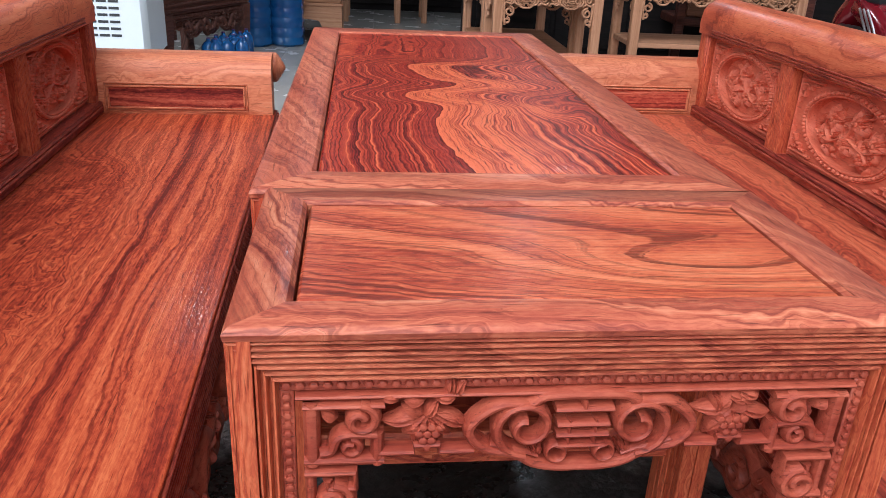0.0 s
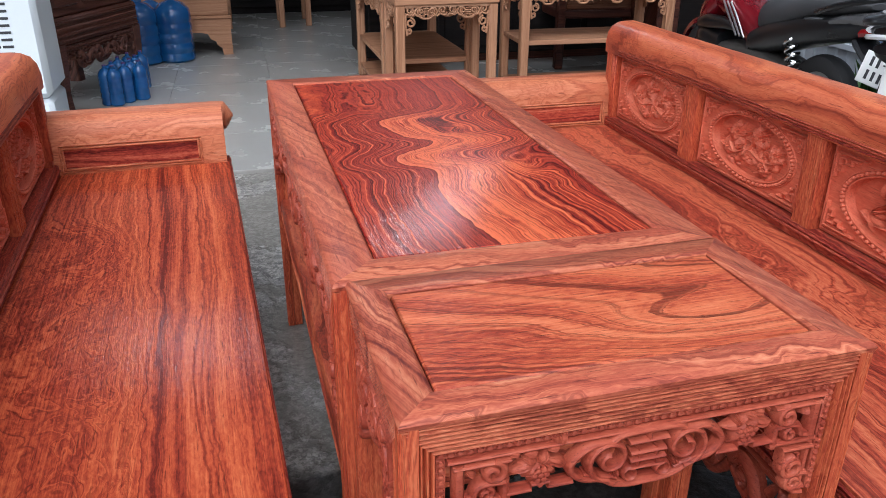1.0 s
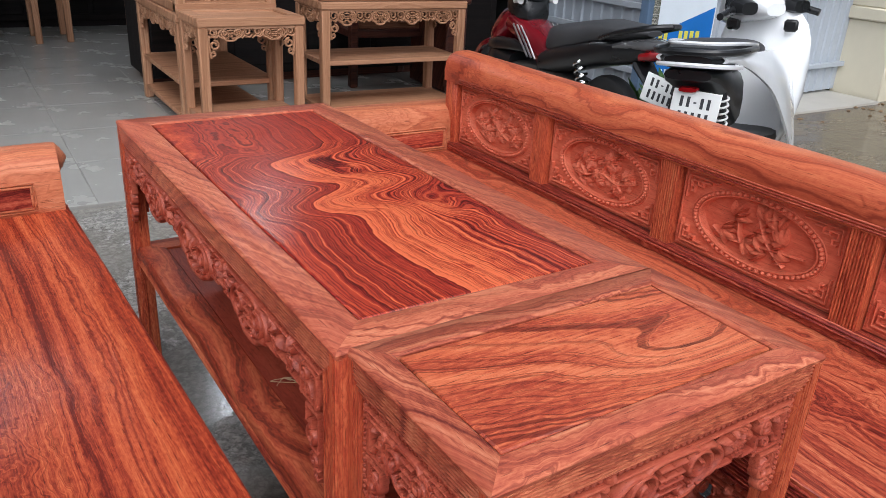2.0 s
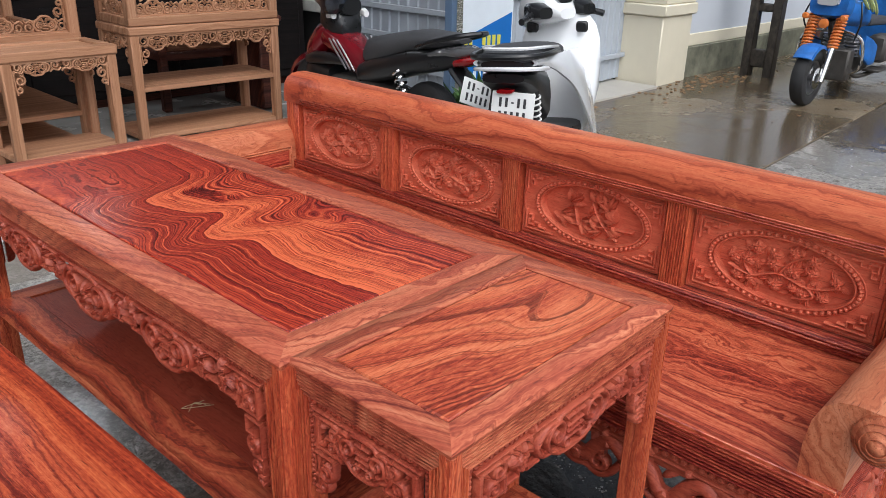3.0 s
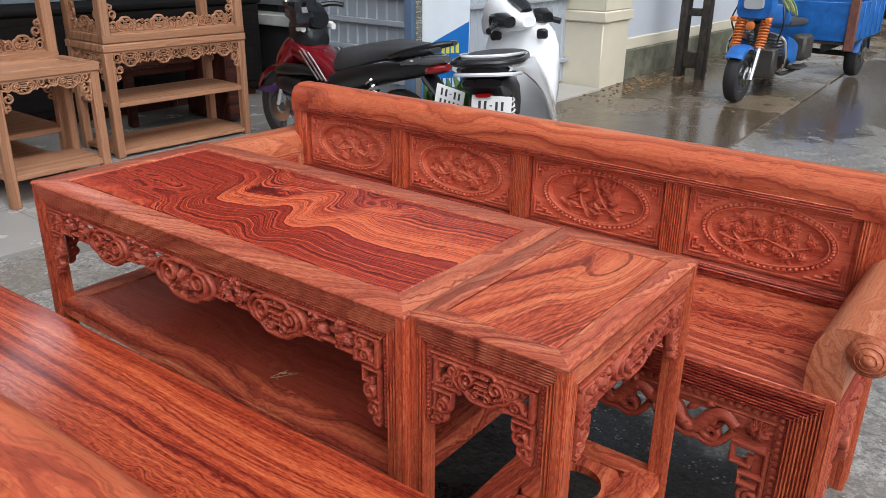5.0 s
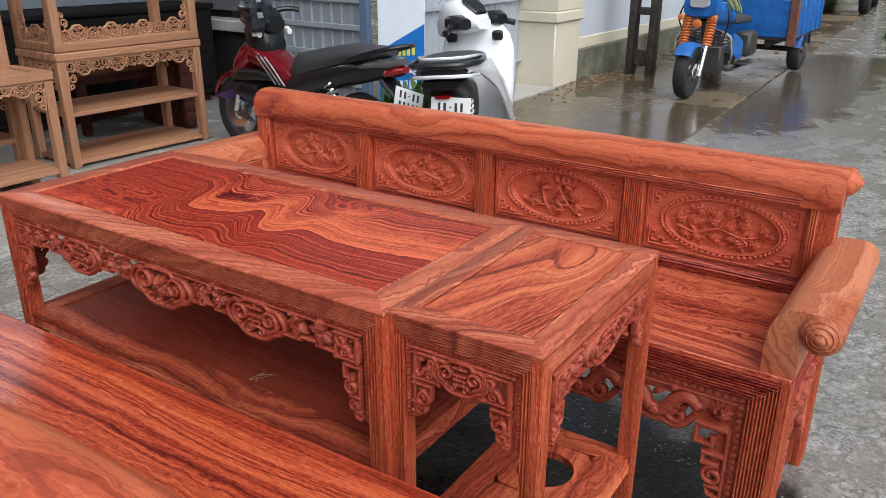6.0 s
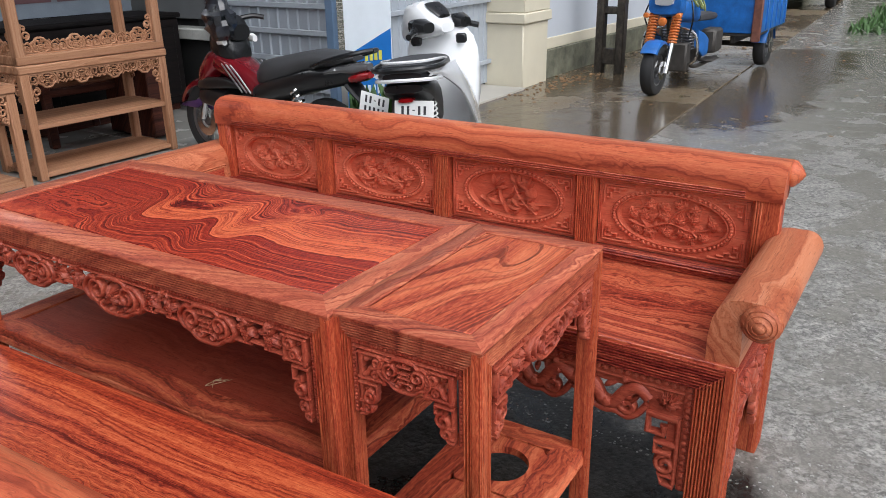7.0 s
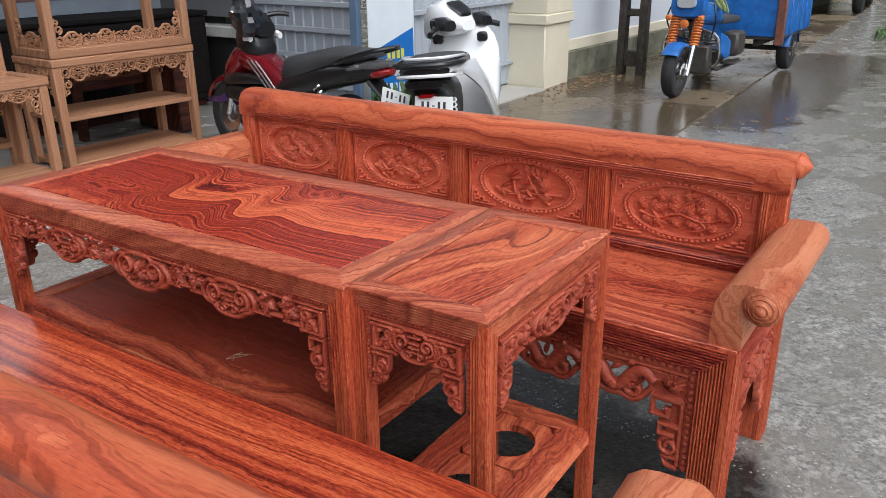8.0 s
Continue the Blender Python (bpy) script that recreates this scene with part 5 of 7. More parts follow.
    # rolled arms with a sunk panel on the inner face
    for sx in (-1, 1):
        q = axes((sx * (hx - inset), ARM_Y, SEAT), (0, 1, 0), (sx, 0, 0), (0, 0, 1))
        b = Build(q)
        prof = roll_profile(0.146, 0.098)
        b.prism(prof, arm_long)
        part("arm", b, arm_wood, t, "rolled arm rest with a framed inner panel")
        fx0, fx1, (fz0, fz1) = 0.072, by - 0.046, frame_z
        b = Build(q)
        b.box(fx0, -0.0012, fz0, fx1, 0.004, fz1, 0.0008)
        part("inner_panel", b, red_y, t, "darker red panel set into the arm")
        b = Build(q)
        for o, w_, d in ((0.0, 0.0045, 0.006), (0.0075, 0.0035, 0.004)):
            for za in (fz0 - o - w_, fz1 + o):
                b.box(fx0 - o - w_, -d, za, fx1 + o + w_, 0.002, za + w_, 0.0012)
            for xa in (fx0 - o - w_, fx1 + o):
                b.box(xa, -d, fz0 - o, xa + w_, 0.002, fz1 + o, 0.0012)
        part("panel_frame", b, arm_wood, t)
        for front in (0, 1):
            b = Build()
            yy = ARM_Y if front else ARM_Y + arm_long
            knob(b, axes((sx * (hx - inset + 0.098), yy, SEAT + 0.106), (1, 0, 0), (0, 0, 1), (0, -1 if front else 1, 0)))
            part("scroll_end", b, arm_wood, t)
    return t


wide_rail = timber("rosewood_rail", "x", (0.27, 0.042, 0.019), (0.49, 0.100, 0.040), (0.62, 0.168, 0.066), (0.71, 0.250, 0.110), freq=24, sway=0.24, swirl=0.06, contrast=0.60, lines=0.45, rough=0.38, coat=0.08, mixed=(0.30, 0.75, 0.45, 0.35, 0.25))
arm_wood = timber("rosewood_arm", "y", (0.24, 0.048, 0.022), (0.45, 0.120, 0.050), (0.57, 0.195, 0.086), (0.66, 0.280, 0.145), freq=36, sway=0.12, swirl=0.08, contrast=0.52, lines=0.28, rough=0.42)
curly_seat = timber("rosewood_curly", "x", (0.150, 0.018, 0.011), (0.360, 0.056, 0.026), (0.505, 0.108, 0.045), (0.65, 0.200, 0.088), freq=36, sway=0.16, swirl=0.14, lines=0.55, contrast=0.82, rough=0.40, coat=0.22, mixed=(0.4, 0.7, 0.45, 0.4, 0.45), shine=0.25)
bench(pose(0.479, 1.225, 0, 0, 0, -89.4), "red rosewood bench with a carved panelled back, on wet ground", plank=curly_seat)
bench(pose(-0.195, 1.155, -0.010, 0, 0, 92.7), "red rosewood bench with rolled arms and a wide plank seat")

# ---- pale unfinished shop furniture ----
def fret_panel(L, h, seed, feet=True):
    """A pale pierced apron: clouds and curls in a row, with a small curl at each end."""
    b = Build()
    b.box(0, 0, 0, L, 0.010, 0.012, 0.001)
    n = max(1, round(L / 0.24))
    w = L / n
    for k in range(n):
        cloud(b, w * (k + 0.5), 0.004, w * 0.52, h, 0.012, False)
        for s in (-1, 1):
            c = w * (k + 0.5) + s * w * 0.38
            b.sweep(spiral(c, h * 0.42, h * 0.34, h * 0.1, 1.57, 1.4 * s, 16), 0.008, 0.012)
            b.sweep(smooth_line([(c - w * 0.12, h * 0.9), (c - w * 0.05, h * 0.7), (c + w * 0.05, h * 0.82), (c + w * 0.12, h * 0.62)], 4), 0.008, 0.012)
            b.sweep([(c - w * 0.11, h * 0.18), (c + w * 0.11, h * 0.18)], 0.007, 0.011)
    if feet:
        for s, x in ((1, 0.0), (-1, L)):
            b.sweep(spiral(x + s * 0.030, h + 0.022, 0.024, 0.008, -1.57, 1.3 * s, 14), 0.010, 0.012)
            b.sweep(smooth_line([(x + s * 0.004, h * 0.6), (x + s * 0.006, h + 0.05), (x + s * 0.012, h + 0.085)], 4), 0.011, 0.012)
            b.sweep(spiral(x + s * 0.020, h + 0.064, 0.015, 0.006, -1.57, 1.2 * s, 12), 0.009, 0.012)
    return b


def pale_stand(name, m, w, d, top, shelves, label, group="", fret=0.07, leg=0.052, upper=0.0):
    """A table of raw wood: x along its front, y to the back; shelves are heights of its boards."""
    t = thing(name, m, label, "stand", group)
    th = 0.045
    for k, (x, y) in enumerate(((0, 0), (w - leg, 0), (0, d - leg), (w - leg, d - leg))):
        b = Build()
        b.box(x, y, 0, x + leg, y + leg, top - th, 0.006)
        part("leg", b, pale_z, t)
    b = Build()
    b.box(0.05, 0.05, top - 0.03, w - 0.05, d - 0.05, top - 0.010, 0.002)
    part("top_panel", b, pale_x, t)
    for x0, y0, x1, y1 in ((-0.006, -0.006, w + 0.006, 0.055), (-0.006, d - 0.055, w + 0.006, d + 0.006), (-0.006, 0.055, 0.055, d - 0.055), (w - 0.055, 0.055, w + 0.006, d - 0.055)):
        b = Build()
        b.box(x0, y0, top - th, x1, y1, top, 0.006)
        part("top_border", b, pale_x, t)
    for L, q in ((w - 2 * leg, axes((leg, 0.018, top - th), (1, 0, 0), (0, 0, -1), (0, -1, 0))), (d - 2 * leg, axes((0.018, d - leg, top - th), (0, -1, 0), (0, 0, -1), (-1, 0, 0))), (d - 2 * leg, axes((w - 0.018, leg, top - th), (0, 1, 0), (0, 0, -1), (1, 0, 0)))):
        b = fret_panel(L, fret, 3)
        b.v = [tuple(q @ Vector(p)) for p in b.v]
        part("fret_apron", b, pale_x, t, "pierced pale apron with clouds and curls")
    for z in shelves:
        b = Build()
        b.box(0.012, 0.008, z - 0.028, w - 0.012, d - 0.008, z, 0.004)
        part("shelf", b, pale_x, t)
    if upper:
        # a second open frame standing on the lower one
        pst = 0.058
        for x, y in ((0.0, 0.0), (w - pst, 0.0), (0.0, d - pst), (w - pst, d - pst)):
            b = Build()
            b.box(x, y, top + 0.004, x + pst, y + pst, top + upper, 0.006)
            part("upper_post", b, pale_z, t)
        for x0, y0, x1, y1 in ((0, 0.002, w, 0.05), (0, d - 0.05, w, d - 0.002), (0.002, 0.05, 0.05, d - 0.05), (w - 0.05, 0.05, w - 0.002, d - 0.05)):
            for z0, z1 in ((top + 0.003, top + 0.052), (top + upper - 0.06, top + upper)):
                b = Build()
                b.box(x0, y0 - 0.003, z0, x1, y1, z1, 0.005)
                part("upper_rail", b, pale_x, t)
        for L, q in ((w - 2 * pst, axes((pst, 0.03, top + 0.05), (1, 0, 0), (0, 0, 1), (0, -1, 0))), (d - 2 * pst, axes((0.03, d - pst, top + 0.05), (0, -1, 0), (0, 0, 1), (-1, 0, 0)))):
            b = fret_panel(L, fret * 1.05, 4)
            b.v = [tuple(q @ Vector(p)) for p in b.v]
            part("fret_gallery", b, pale_x, t, "pierced gallery along the upper frame")
    return t


pale_stand("display_stand", pose(1.395, 4.325, FLOOR_Z, 0, 0, -1.5), 0.96, 0.44, 0.660, (0.325, 0.045), "raw pale wood two-tier altar stand with pierced aprons", "raw wood stands", fret=0.082, upper=0.62)
pale_stand("display_stand", pose(0.56, 4.22, FLOOR_Z, 0, 0, 0), 0.53, 0.98, 0.62, (0.27, 0.085), "raw pale wood stand with a framed upper part and open shelf", "raw wood stands", fret=0.075, upper=0.60)
pale_stand("stool", pose(0.566, 3.84, FLOOR_Z, 0, 0, 1), 0.53, 0.34, 0.648, (0.16,), "small raw wood side table with a pierced apron and low shelf", "raw wood stands", fret=0.062, leg=0.046)
pale_stand("display_stand", pose(-0.30, 7.35, FLOOR_Z), 0.52, 0.5, 0.62, (), "raw pale wood table deep in the shop", "raw wood stands", fret=0.09)
pale_stand("display_stand", pose(0.41, 7.40, FLOOR_Z), 0.62, 0.5, 0.66, (), "raw pale wood table with a pierced apron in the shop", "raw wood stands", fret=0.10)

# low chest with a shaped opening under it
t = thing("chest", pose(-0.94, 6.10, FLOOR_Z, 0, 0, 1), "pale raw wood chest with a shaped base", "chest")
outline = [(0, 0), (0.07, 0), (0.075, 0.05), (0.11, 0.075), (0.115, 0.10), (0.15, 0.115), (0.17, 0.155), (0.22, 0.165), (0.345, 0.17), (0.47, 0.165), (0.52, 0.155), (0.54, 0.115), (0.575, 0.10), (0.58, 0.075), (0.615, 0.05), (0.62, 0), (0.69, 0), (0.69, 0.26), (0, 0.26)]
b = Build(axes((0, 0.03, 0), (0, -1, 0), (1, 0, 0), (0, 0, 1)))
b.prism(outline, 0.03)
part("base_front", b, pale_x, t)
b = Build()
b.box(-0.01, -0.01, 0.26, 0.70, 0.46, 0.285, 0.005)
b.box(0.005, 0.005, 0.285, 0.685, 0.445, 0.78, 0.005)
part("body", b, pale_x, t)
for x in (0, 0.66):
    b = Build()
    b.box(x, 0.03, 0, x + 0.03, 0.44, 0.26, 0.003)
    part("base_side", b, pale_x, t)

# water bottles
def bottle(name, m, r, h, label, group):
    t = thing(name, m, label, "bottle", group)
    b = Build()
    prof = [(r * 0.86, 0), (r, h * 0.03)]
    for k in range(4):
        z = h * (0.10 + 0.15 * k)
        prof += [(r, z), (r * 0.955, z + h * 0.03), (r * 0.955, z + h * 0.05), (r, z + h * 0.08)]
    prof += [(r, h * 0.70), (r * 0.93, h * 0.79), (r * 0.62, h * 0.88), (r * 0.28, h * 0.92), (r * 0.24, h * 0.98)]
    b.lathe(prof, 28)
    part("body", b, bottle_mat, t)
    b = Build()
    b.lathe([(r * 0.27, h * 0.975), (r * 0.27, h), (r * 0.2, h * 1.005)], 20)
    part("cap", b, purple_paint, t, "dark violet cap")
    return t


big = bottle("water_bottle", pose(-0.64, 5.96, FLOOR_Z), 0.125, 0.46, "large blue water-cooler bottle standing on the tiles", "cooler bottles")
copy_thing(big, pose(-0.86, 5.90, FLOOR_Z))
copy_thing(big, pose(-0.80, 6.18, FLOOR_Z))
small = bottle("water_bottle", pose(-0.90, 4.66, FLOOR_Z), 0.042, 0.225, "blue plastic water bottle under the dark cabinet", "small bottles")
rng = random.Random(8)
for k in range(9):
    copy_thing(small, pose(-0.94 + 0.022 * k + rng.uniform(-0.01, 0.01), 4.68 + (k % 4) * 0.11 + 0.012 * k, FLOOR_Z, 0, 0, rng.uniform(0, 90)))

# dark carved cabinet
t = thing("cabinet", pose(-1.13, 4.48, FLOOR_Z, 0, 0, 67) @ Matrix.Diagonal((1.0, 1, 1.06, 1)), "dark old rosewood cabinet with carved apron", "cabinet")
W = 0.86
b = Build()
b.box(0, 0.0, 0.33, W, 0.5, 0.47, 0.012)
for k in range(4):
    b.box(0.02, -0.012, 0.35 + k * 0.03, W - 0.02, 0.0, 0.365 + k * 0.03, 0.005)
part("frame", b, cabinet_x, t)
b = Build()
b.box(0.01, 0.01, 0.47, W - 0.01, 0.48, 0.98, 0.015)
part("body", b, cabinet_x, t)
for k in range(3):
    b = Build()
    b.box(0.03 + k * W / 3, -0.012, 0.52, (k + 1) * W / 3 - 0.03, 0.012, 0.92, 0.01)
    b.box(0.06 + k * W / 3, -0.02, 0.56, (k + 1) * W / 3 - 0.06, -0.008, 0.88, 0.008)
    part("door", b, cabinet_x, t)
for x in (0.0, W - 0.08):
    for y in (0.0, 0.42):
        b = Build()
        b.loft([(0, 0, 0, 0.04, 0.04), (0.10, 0, 0, 0.034, 0.034), (0.22, 0, 0, 0.045, 0.045), (0.34, 0, 0, 0.05, 0.05)], 12, 4)
        b.v = [(x + 0.04 + p[1], y + 0.04 + p[2], p[0]) for p in b.v]
        part("leg", b, cabinet_x, t)
b = dragon_apron(W - 0.16, 0.12, 9, 0.02)
q = axes((0.08, 0.01, 0.33), (1, 0, 0), (0, 0, -1), (0, -1, 0))
b.v = [tuple(q @ Vector((p[0], min(p[1], 0.16), p[2]))) for p in b.v]
part("apron", b, cabinet_x, t, "carved apron")

# air cooler
t = thing("air_cooler", pose(-1.435, 3.95, FLOOR_Z, 0, 0, 1) @ Matrix.Diagonal((1.05, 1.05, 1.05, 1)), "white plastic air cooler with a slotted grille", "appliance")
b = Build()
b.box(0, 0, 0.20, 0.345, 0.36, 1.05, 0.025)
part("body", b, cooler_white, t)
b = Build()
b.box(0.008, 0.008, 0.03, 0.337, 0.352, 0.195, 0.02)
part("tank", b, cooler_white, t)
for r in range(14):
    for c in range(4):
        b = Build()
        b.box(0.028 + c * 0.052, -0.003, 0.31 + r * 0.030, 0.072 + c * 0.052, 0.004, 0.321 + r * 0.030, 0.001)
        part("slot", b, slot_dark, t)
for x in (0.04, 0.30):
    for y in (0.05, 0.31):
        b = Build(axes((x, y + 0.012, 0.0), (1, 0, 0), (0, 0, 1), (0, -1, 0)) @ Matrix.Translation((0, 0.022, 0)))
        b.lathe([(0.022, 0), (0.024, 0.012), (0.022, 0.024)], 14)
        part("castor", b, black_plastic, t)

# brown carved pieces behind the stands, and a printed banner
t = thing("armchair", pose(1.90, 5.02, FLOOR_Z, 0, 0, -4), "reddish brown wooden armchair with carved panels", "chair")
for x in (0.0, 0.56):
    for y in (0.0, 0.46):
        b = Build()
        b.box(x, y, 0, x + 0.06, y + 0.06, 0.72 if y else 0.60, 0.01)
        part("leg", b, old_x, t)
b = Build()
b.box(0.0, 0.0, 0.34, 0.62, 0.52, 0.40, 0.01)
part("seat", b, old_x, t)
b = Build()
b.box(0.06, 0.01, 0.40, 0.56, 0.035, 0.58, 0.006)
part("front_panel", b, brown_x, t)
b = dragon_apron(0.50, 0.12, 12, 0.012)
q = axes((0.06, 0.006, 0.56), (1, 0, 0), (0, 0, -1), (0, -1, 0))
b.v = [tuple(q @ Vector((p[0], min(p[1], 0.15), p[2]))) for p in b.v]
part("carving", b, brown_x, t)
# added so that the gap behind the stands goes black, as in shade
t = thing("sideboard", pose(0.62, 5.40, FLOOR_Z), "long near-black sideboard added to darken the space behind the stands", "sideboard")
b = Build()
b.box(0, 0, 0.06, 2.75, 0.5, 0.74, 0.012)
part("body", b, shade_wood, t)
b = Build()
b.box(-0.02, -0.02, 0.74, 2.77, 0.52, 0.78, 0.012)
part("top", b, shade_wood, t)
for k in range(5):
    b = Build()
    b.box(0.05 + k * 0.535, -0.014, 0.12, 0.55 + k * 0.535, 0.006, 0.68, 0.008)
    part("door", b, shade_wood, t)
b = Build()
b.box(0.05, 0.05, 0, 2.7, 0.45, 0.06, 0.004)
part("plinth", b, old_x, t)
# a second one, added for the darkness farther back
t = thing("sideboard", pose(-0.95, 8.3, FLOOR_Z), "near-black sideboard added to darken the depth of the shop", "sideboard")
b = Build()
b.box(0, 0, 0.06, 2.3, 0.5, 1.0, 0.012)
part("body", b, shade_wood, t)
b = Build()
b.box(-0.02, -0.02, 1.0, 2.32, 0.52, 1.04, 0.012)
part("top", b, shade_wood, t)
for k in range(4):
    b = Build()
    b.box(0.05 + k * 0.555, -0.014, 0.12, 0.57 + k * 0.555, 0.006, 0.94, 0.008)
    part("door", b, shade_wood, t)
b = Build()
b.box(0.05, 0.05, 0, 2.25, 0.45, 0.06, 0.004)
part("plinth", b, shade_wood, t)
t = thing("sideboard", pose(2.42, 4.62, FLOOR_Z), "dark reddish wooden sideboard end", "sideboard")
b = Build()
b.box(0, 0, 0.02, 0.16, 0.5, 0.60, 0.012)
part("body", b, old_x, t)
b = Build()
b.box(-0.015, -0.015, 0.60, 0.18, 0.52, 0.64, 0.012)
part("top", b, old_x, t)

t = thing("banner", pose(1.15, 5.95, 0.80, 0, 0, 0), "pale printed banner hung at the side of the shop", "banner")
b = Build()
b.box(0, 0, 0, 2.2, 0.006, 0.55, 0.001)
part("cloth", b, plain("grey_banner_cloth", (0.24, 0.28, 0.33), 0.6, vary=0.15, scale=3.0), t)
for x in (0.05, 2.15):
    b = Build()
    b.tube([(x, 0.003, 0.54), (x, 0.003, 2.60)], 0.004, 6)
    part("cord", b, black_plastic, t)
x = 0.1
for w in (0.18, 0.12, 0.26, 0.06, 0.22, 0.30, 0.24, 0.2):
    b = Build()
    b.box(x, -0.006, 0.11, x + w, -0.002, 0.165, 0.001)
    part("lettering_bar", b, plain("red_print", (0.16, 0.08, 0.09), 0.5) if w == 0.18 else bpy.data.materials["red_print"], t)
    x += w + 0.05


# ---- vehicles: x forwards, y to the left ----
def wheel(parent, x, z, r, wd, rim_r, name="wheel", y=0.0):
    q = axes((x, y + wd / 2, z), (1, 0, 0), (0, 0, 1), (0, -1, 0))
    b = Build(q)
    h = wd / 2
    b.lathe([(rim_r, h - wd * 0.36), (rim_r + 0.01, h - wd * 0.42), (r - wd * 0.3, h - wd * 0.5), (r - wd * 0.10, h - wd * 0.40), (r, h - wd * 0.14), (r, h + wd * 0.14), (r - wd * 0.10, h + wd * 0.40), (r - wd * 0.3, h + wd * 0.5), (rim_r + 0.01, h + wd * 0.42), (rim_r, h + wd * 0.36)], 40, False)
    w = part(name, b, rubber, parent, "black tyre")
    b = Build(q)
    b.lathe([(rim_r - 0.018, h - wd * 0.30), (rim_r + 0.004, h - wd * 0.34), (rim_r + 0.004, h + wd * 0.34), (rim_r - 0.018, h + wd * 0.30), (rim_r - 0.022, h), (rim_r - 0.018, h - wd * 0.30)], 40, False)
    b.lathe([(0.034, h - wd * 0.5), (0.04, h), (0.034, h + wd * 0.5)], 16)
    for k in range(5):
        a = 6.28319 * k / 5
        for da in (-0.13, 0.13):
            b.tube([(0.03 * math.cos(a), 0.03 * math.sin(a), h), ((rim_r - 0.012) * math.cos(a + da), (rim_r - 0.012) * math.sin(a + da), h)], 0.011, 6)
    part("rim", b, alloy, w, "cast alloy rim")
    b = Build(q)
    b.lathe([(0.05, h - wd * 0.62), (0.105, h - wd * 0.62), (0.105, h - wd * 0.58), (0.05, h - wd * 0.58), (0.05, h - wd * 0.62)], 24, False)
    part("brake_disc", b, chrome, w)
    return w


def fender(b, x, z, r, wd, a0, a1, n=12, y=0.0):
    pts, faces = [], []
    for i in range(n + 1):
        a = radians(a0 + (a1 - a0) * i / n)
        for q, dr in ((-0.5, -0.03), (-0.46, 0.0), (-0.25, 0.012), (0, 0.016), (0.25, 0.012), (0.46, 0.0), (0.5, -0.03), (0.46, -0.012), (0, 0.004), (-0.46, -0.012)):
            pts.append((x + (r + dr) * math.cos(a), y + q * wd, z + (r + dr) * math.sin(a)))
    for i in range(n):
        faces += [(i * 10 + k, i * 10 + (k + 1) % 10, (i + 1) * 10 + (k + 1) % 10, (i + 1) * 10 + k) for k in range(10)]
    faces += [tuple(range(10)), tuple(range(n * 10, n * 10 + 10))]
    b.add(pts, faces)


def number_plate(parent, x, y, z, tilt=-15, roll=0, w=0.19, h=0.14, swing=0):
    q = pose(x, y, z, 0, 0, -90 + swing) @ pose(0, 0, 0, tilt, roll, 0)
    b = Build(q)
    b.box(-w / 2, -0.003, -h / 2, w / 2, 0.003, h / 2, 0.003)
    pl = part("number_plate", b, plate_white, parent, "white number plate with illegible bars")
    for zz, n, x0 in ((0.030, 5, -0.066), (-0.030, 5, -0.066)):
        for k in range(n):
            b = Build(q)
            dash = zz > 0 and k == 2
            b.box(x0 + k * 0.029, -0.005, zz - (0.003 if dash else 0.021), x0 + k * 0.029 + 0.013, -0.0032, zz + (0.003 if dash else 0.021), 0.0006)
            part("bar", b, ink, pl)
    return pl


def spring(b, p0, p1, r, wire, turns, n=14):
    a, c = Vector(p0), Vector(p1)
    ax = (c - a).normalized()
    s = ax.cross(Vector((0, 1, 0.1))).normalized()
    w = ax.cross(s)
    b.tube([tuple(a + (c - a) * (i / (turns * n)) + s * r * math.cos(6.28319 * i / n) + w * r * math.sin(6.28319 * i / n)) for i in range(turns * n + 1)], wire, 6)


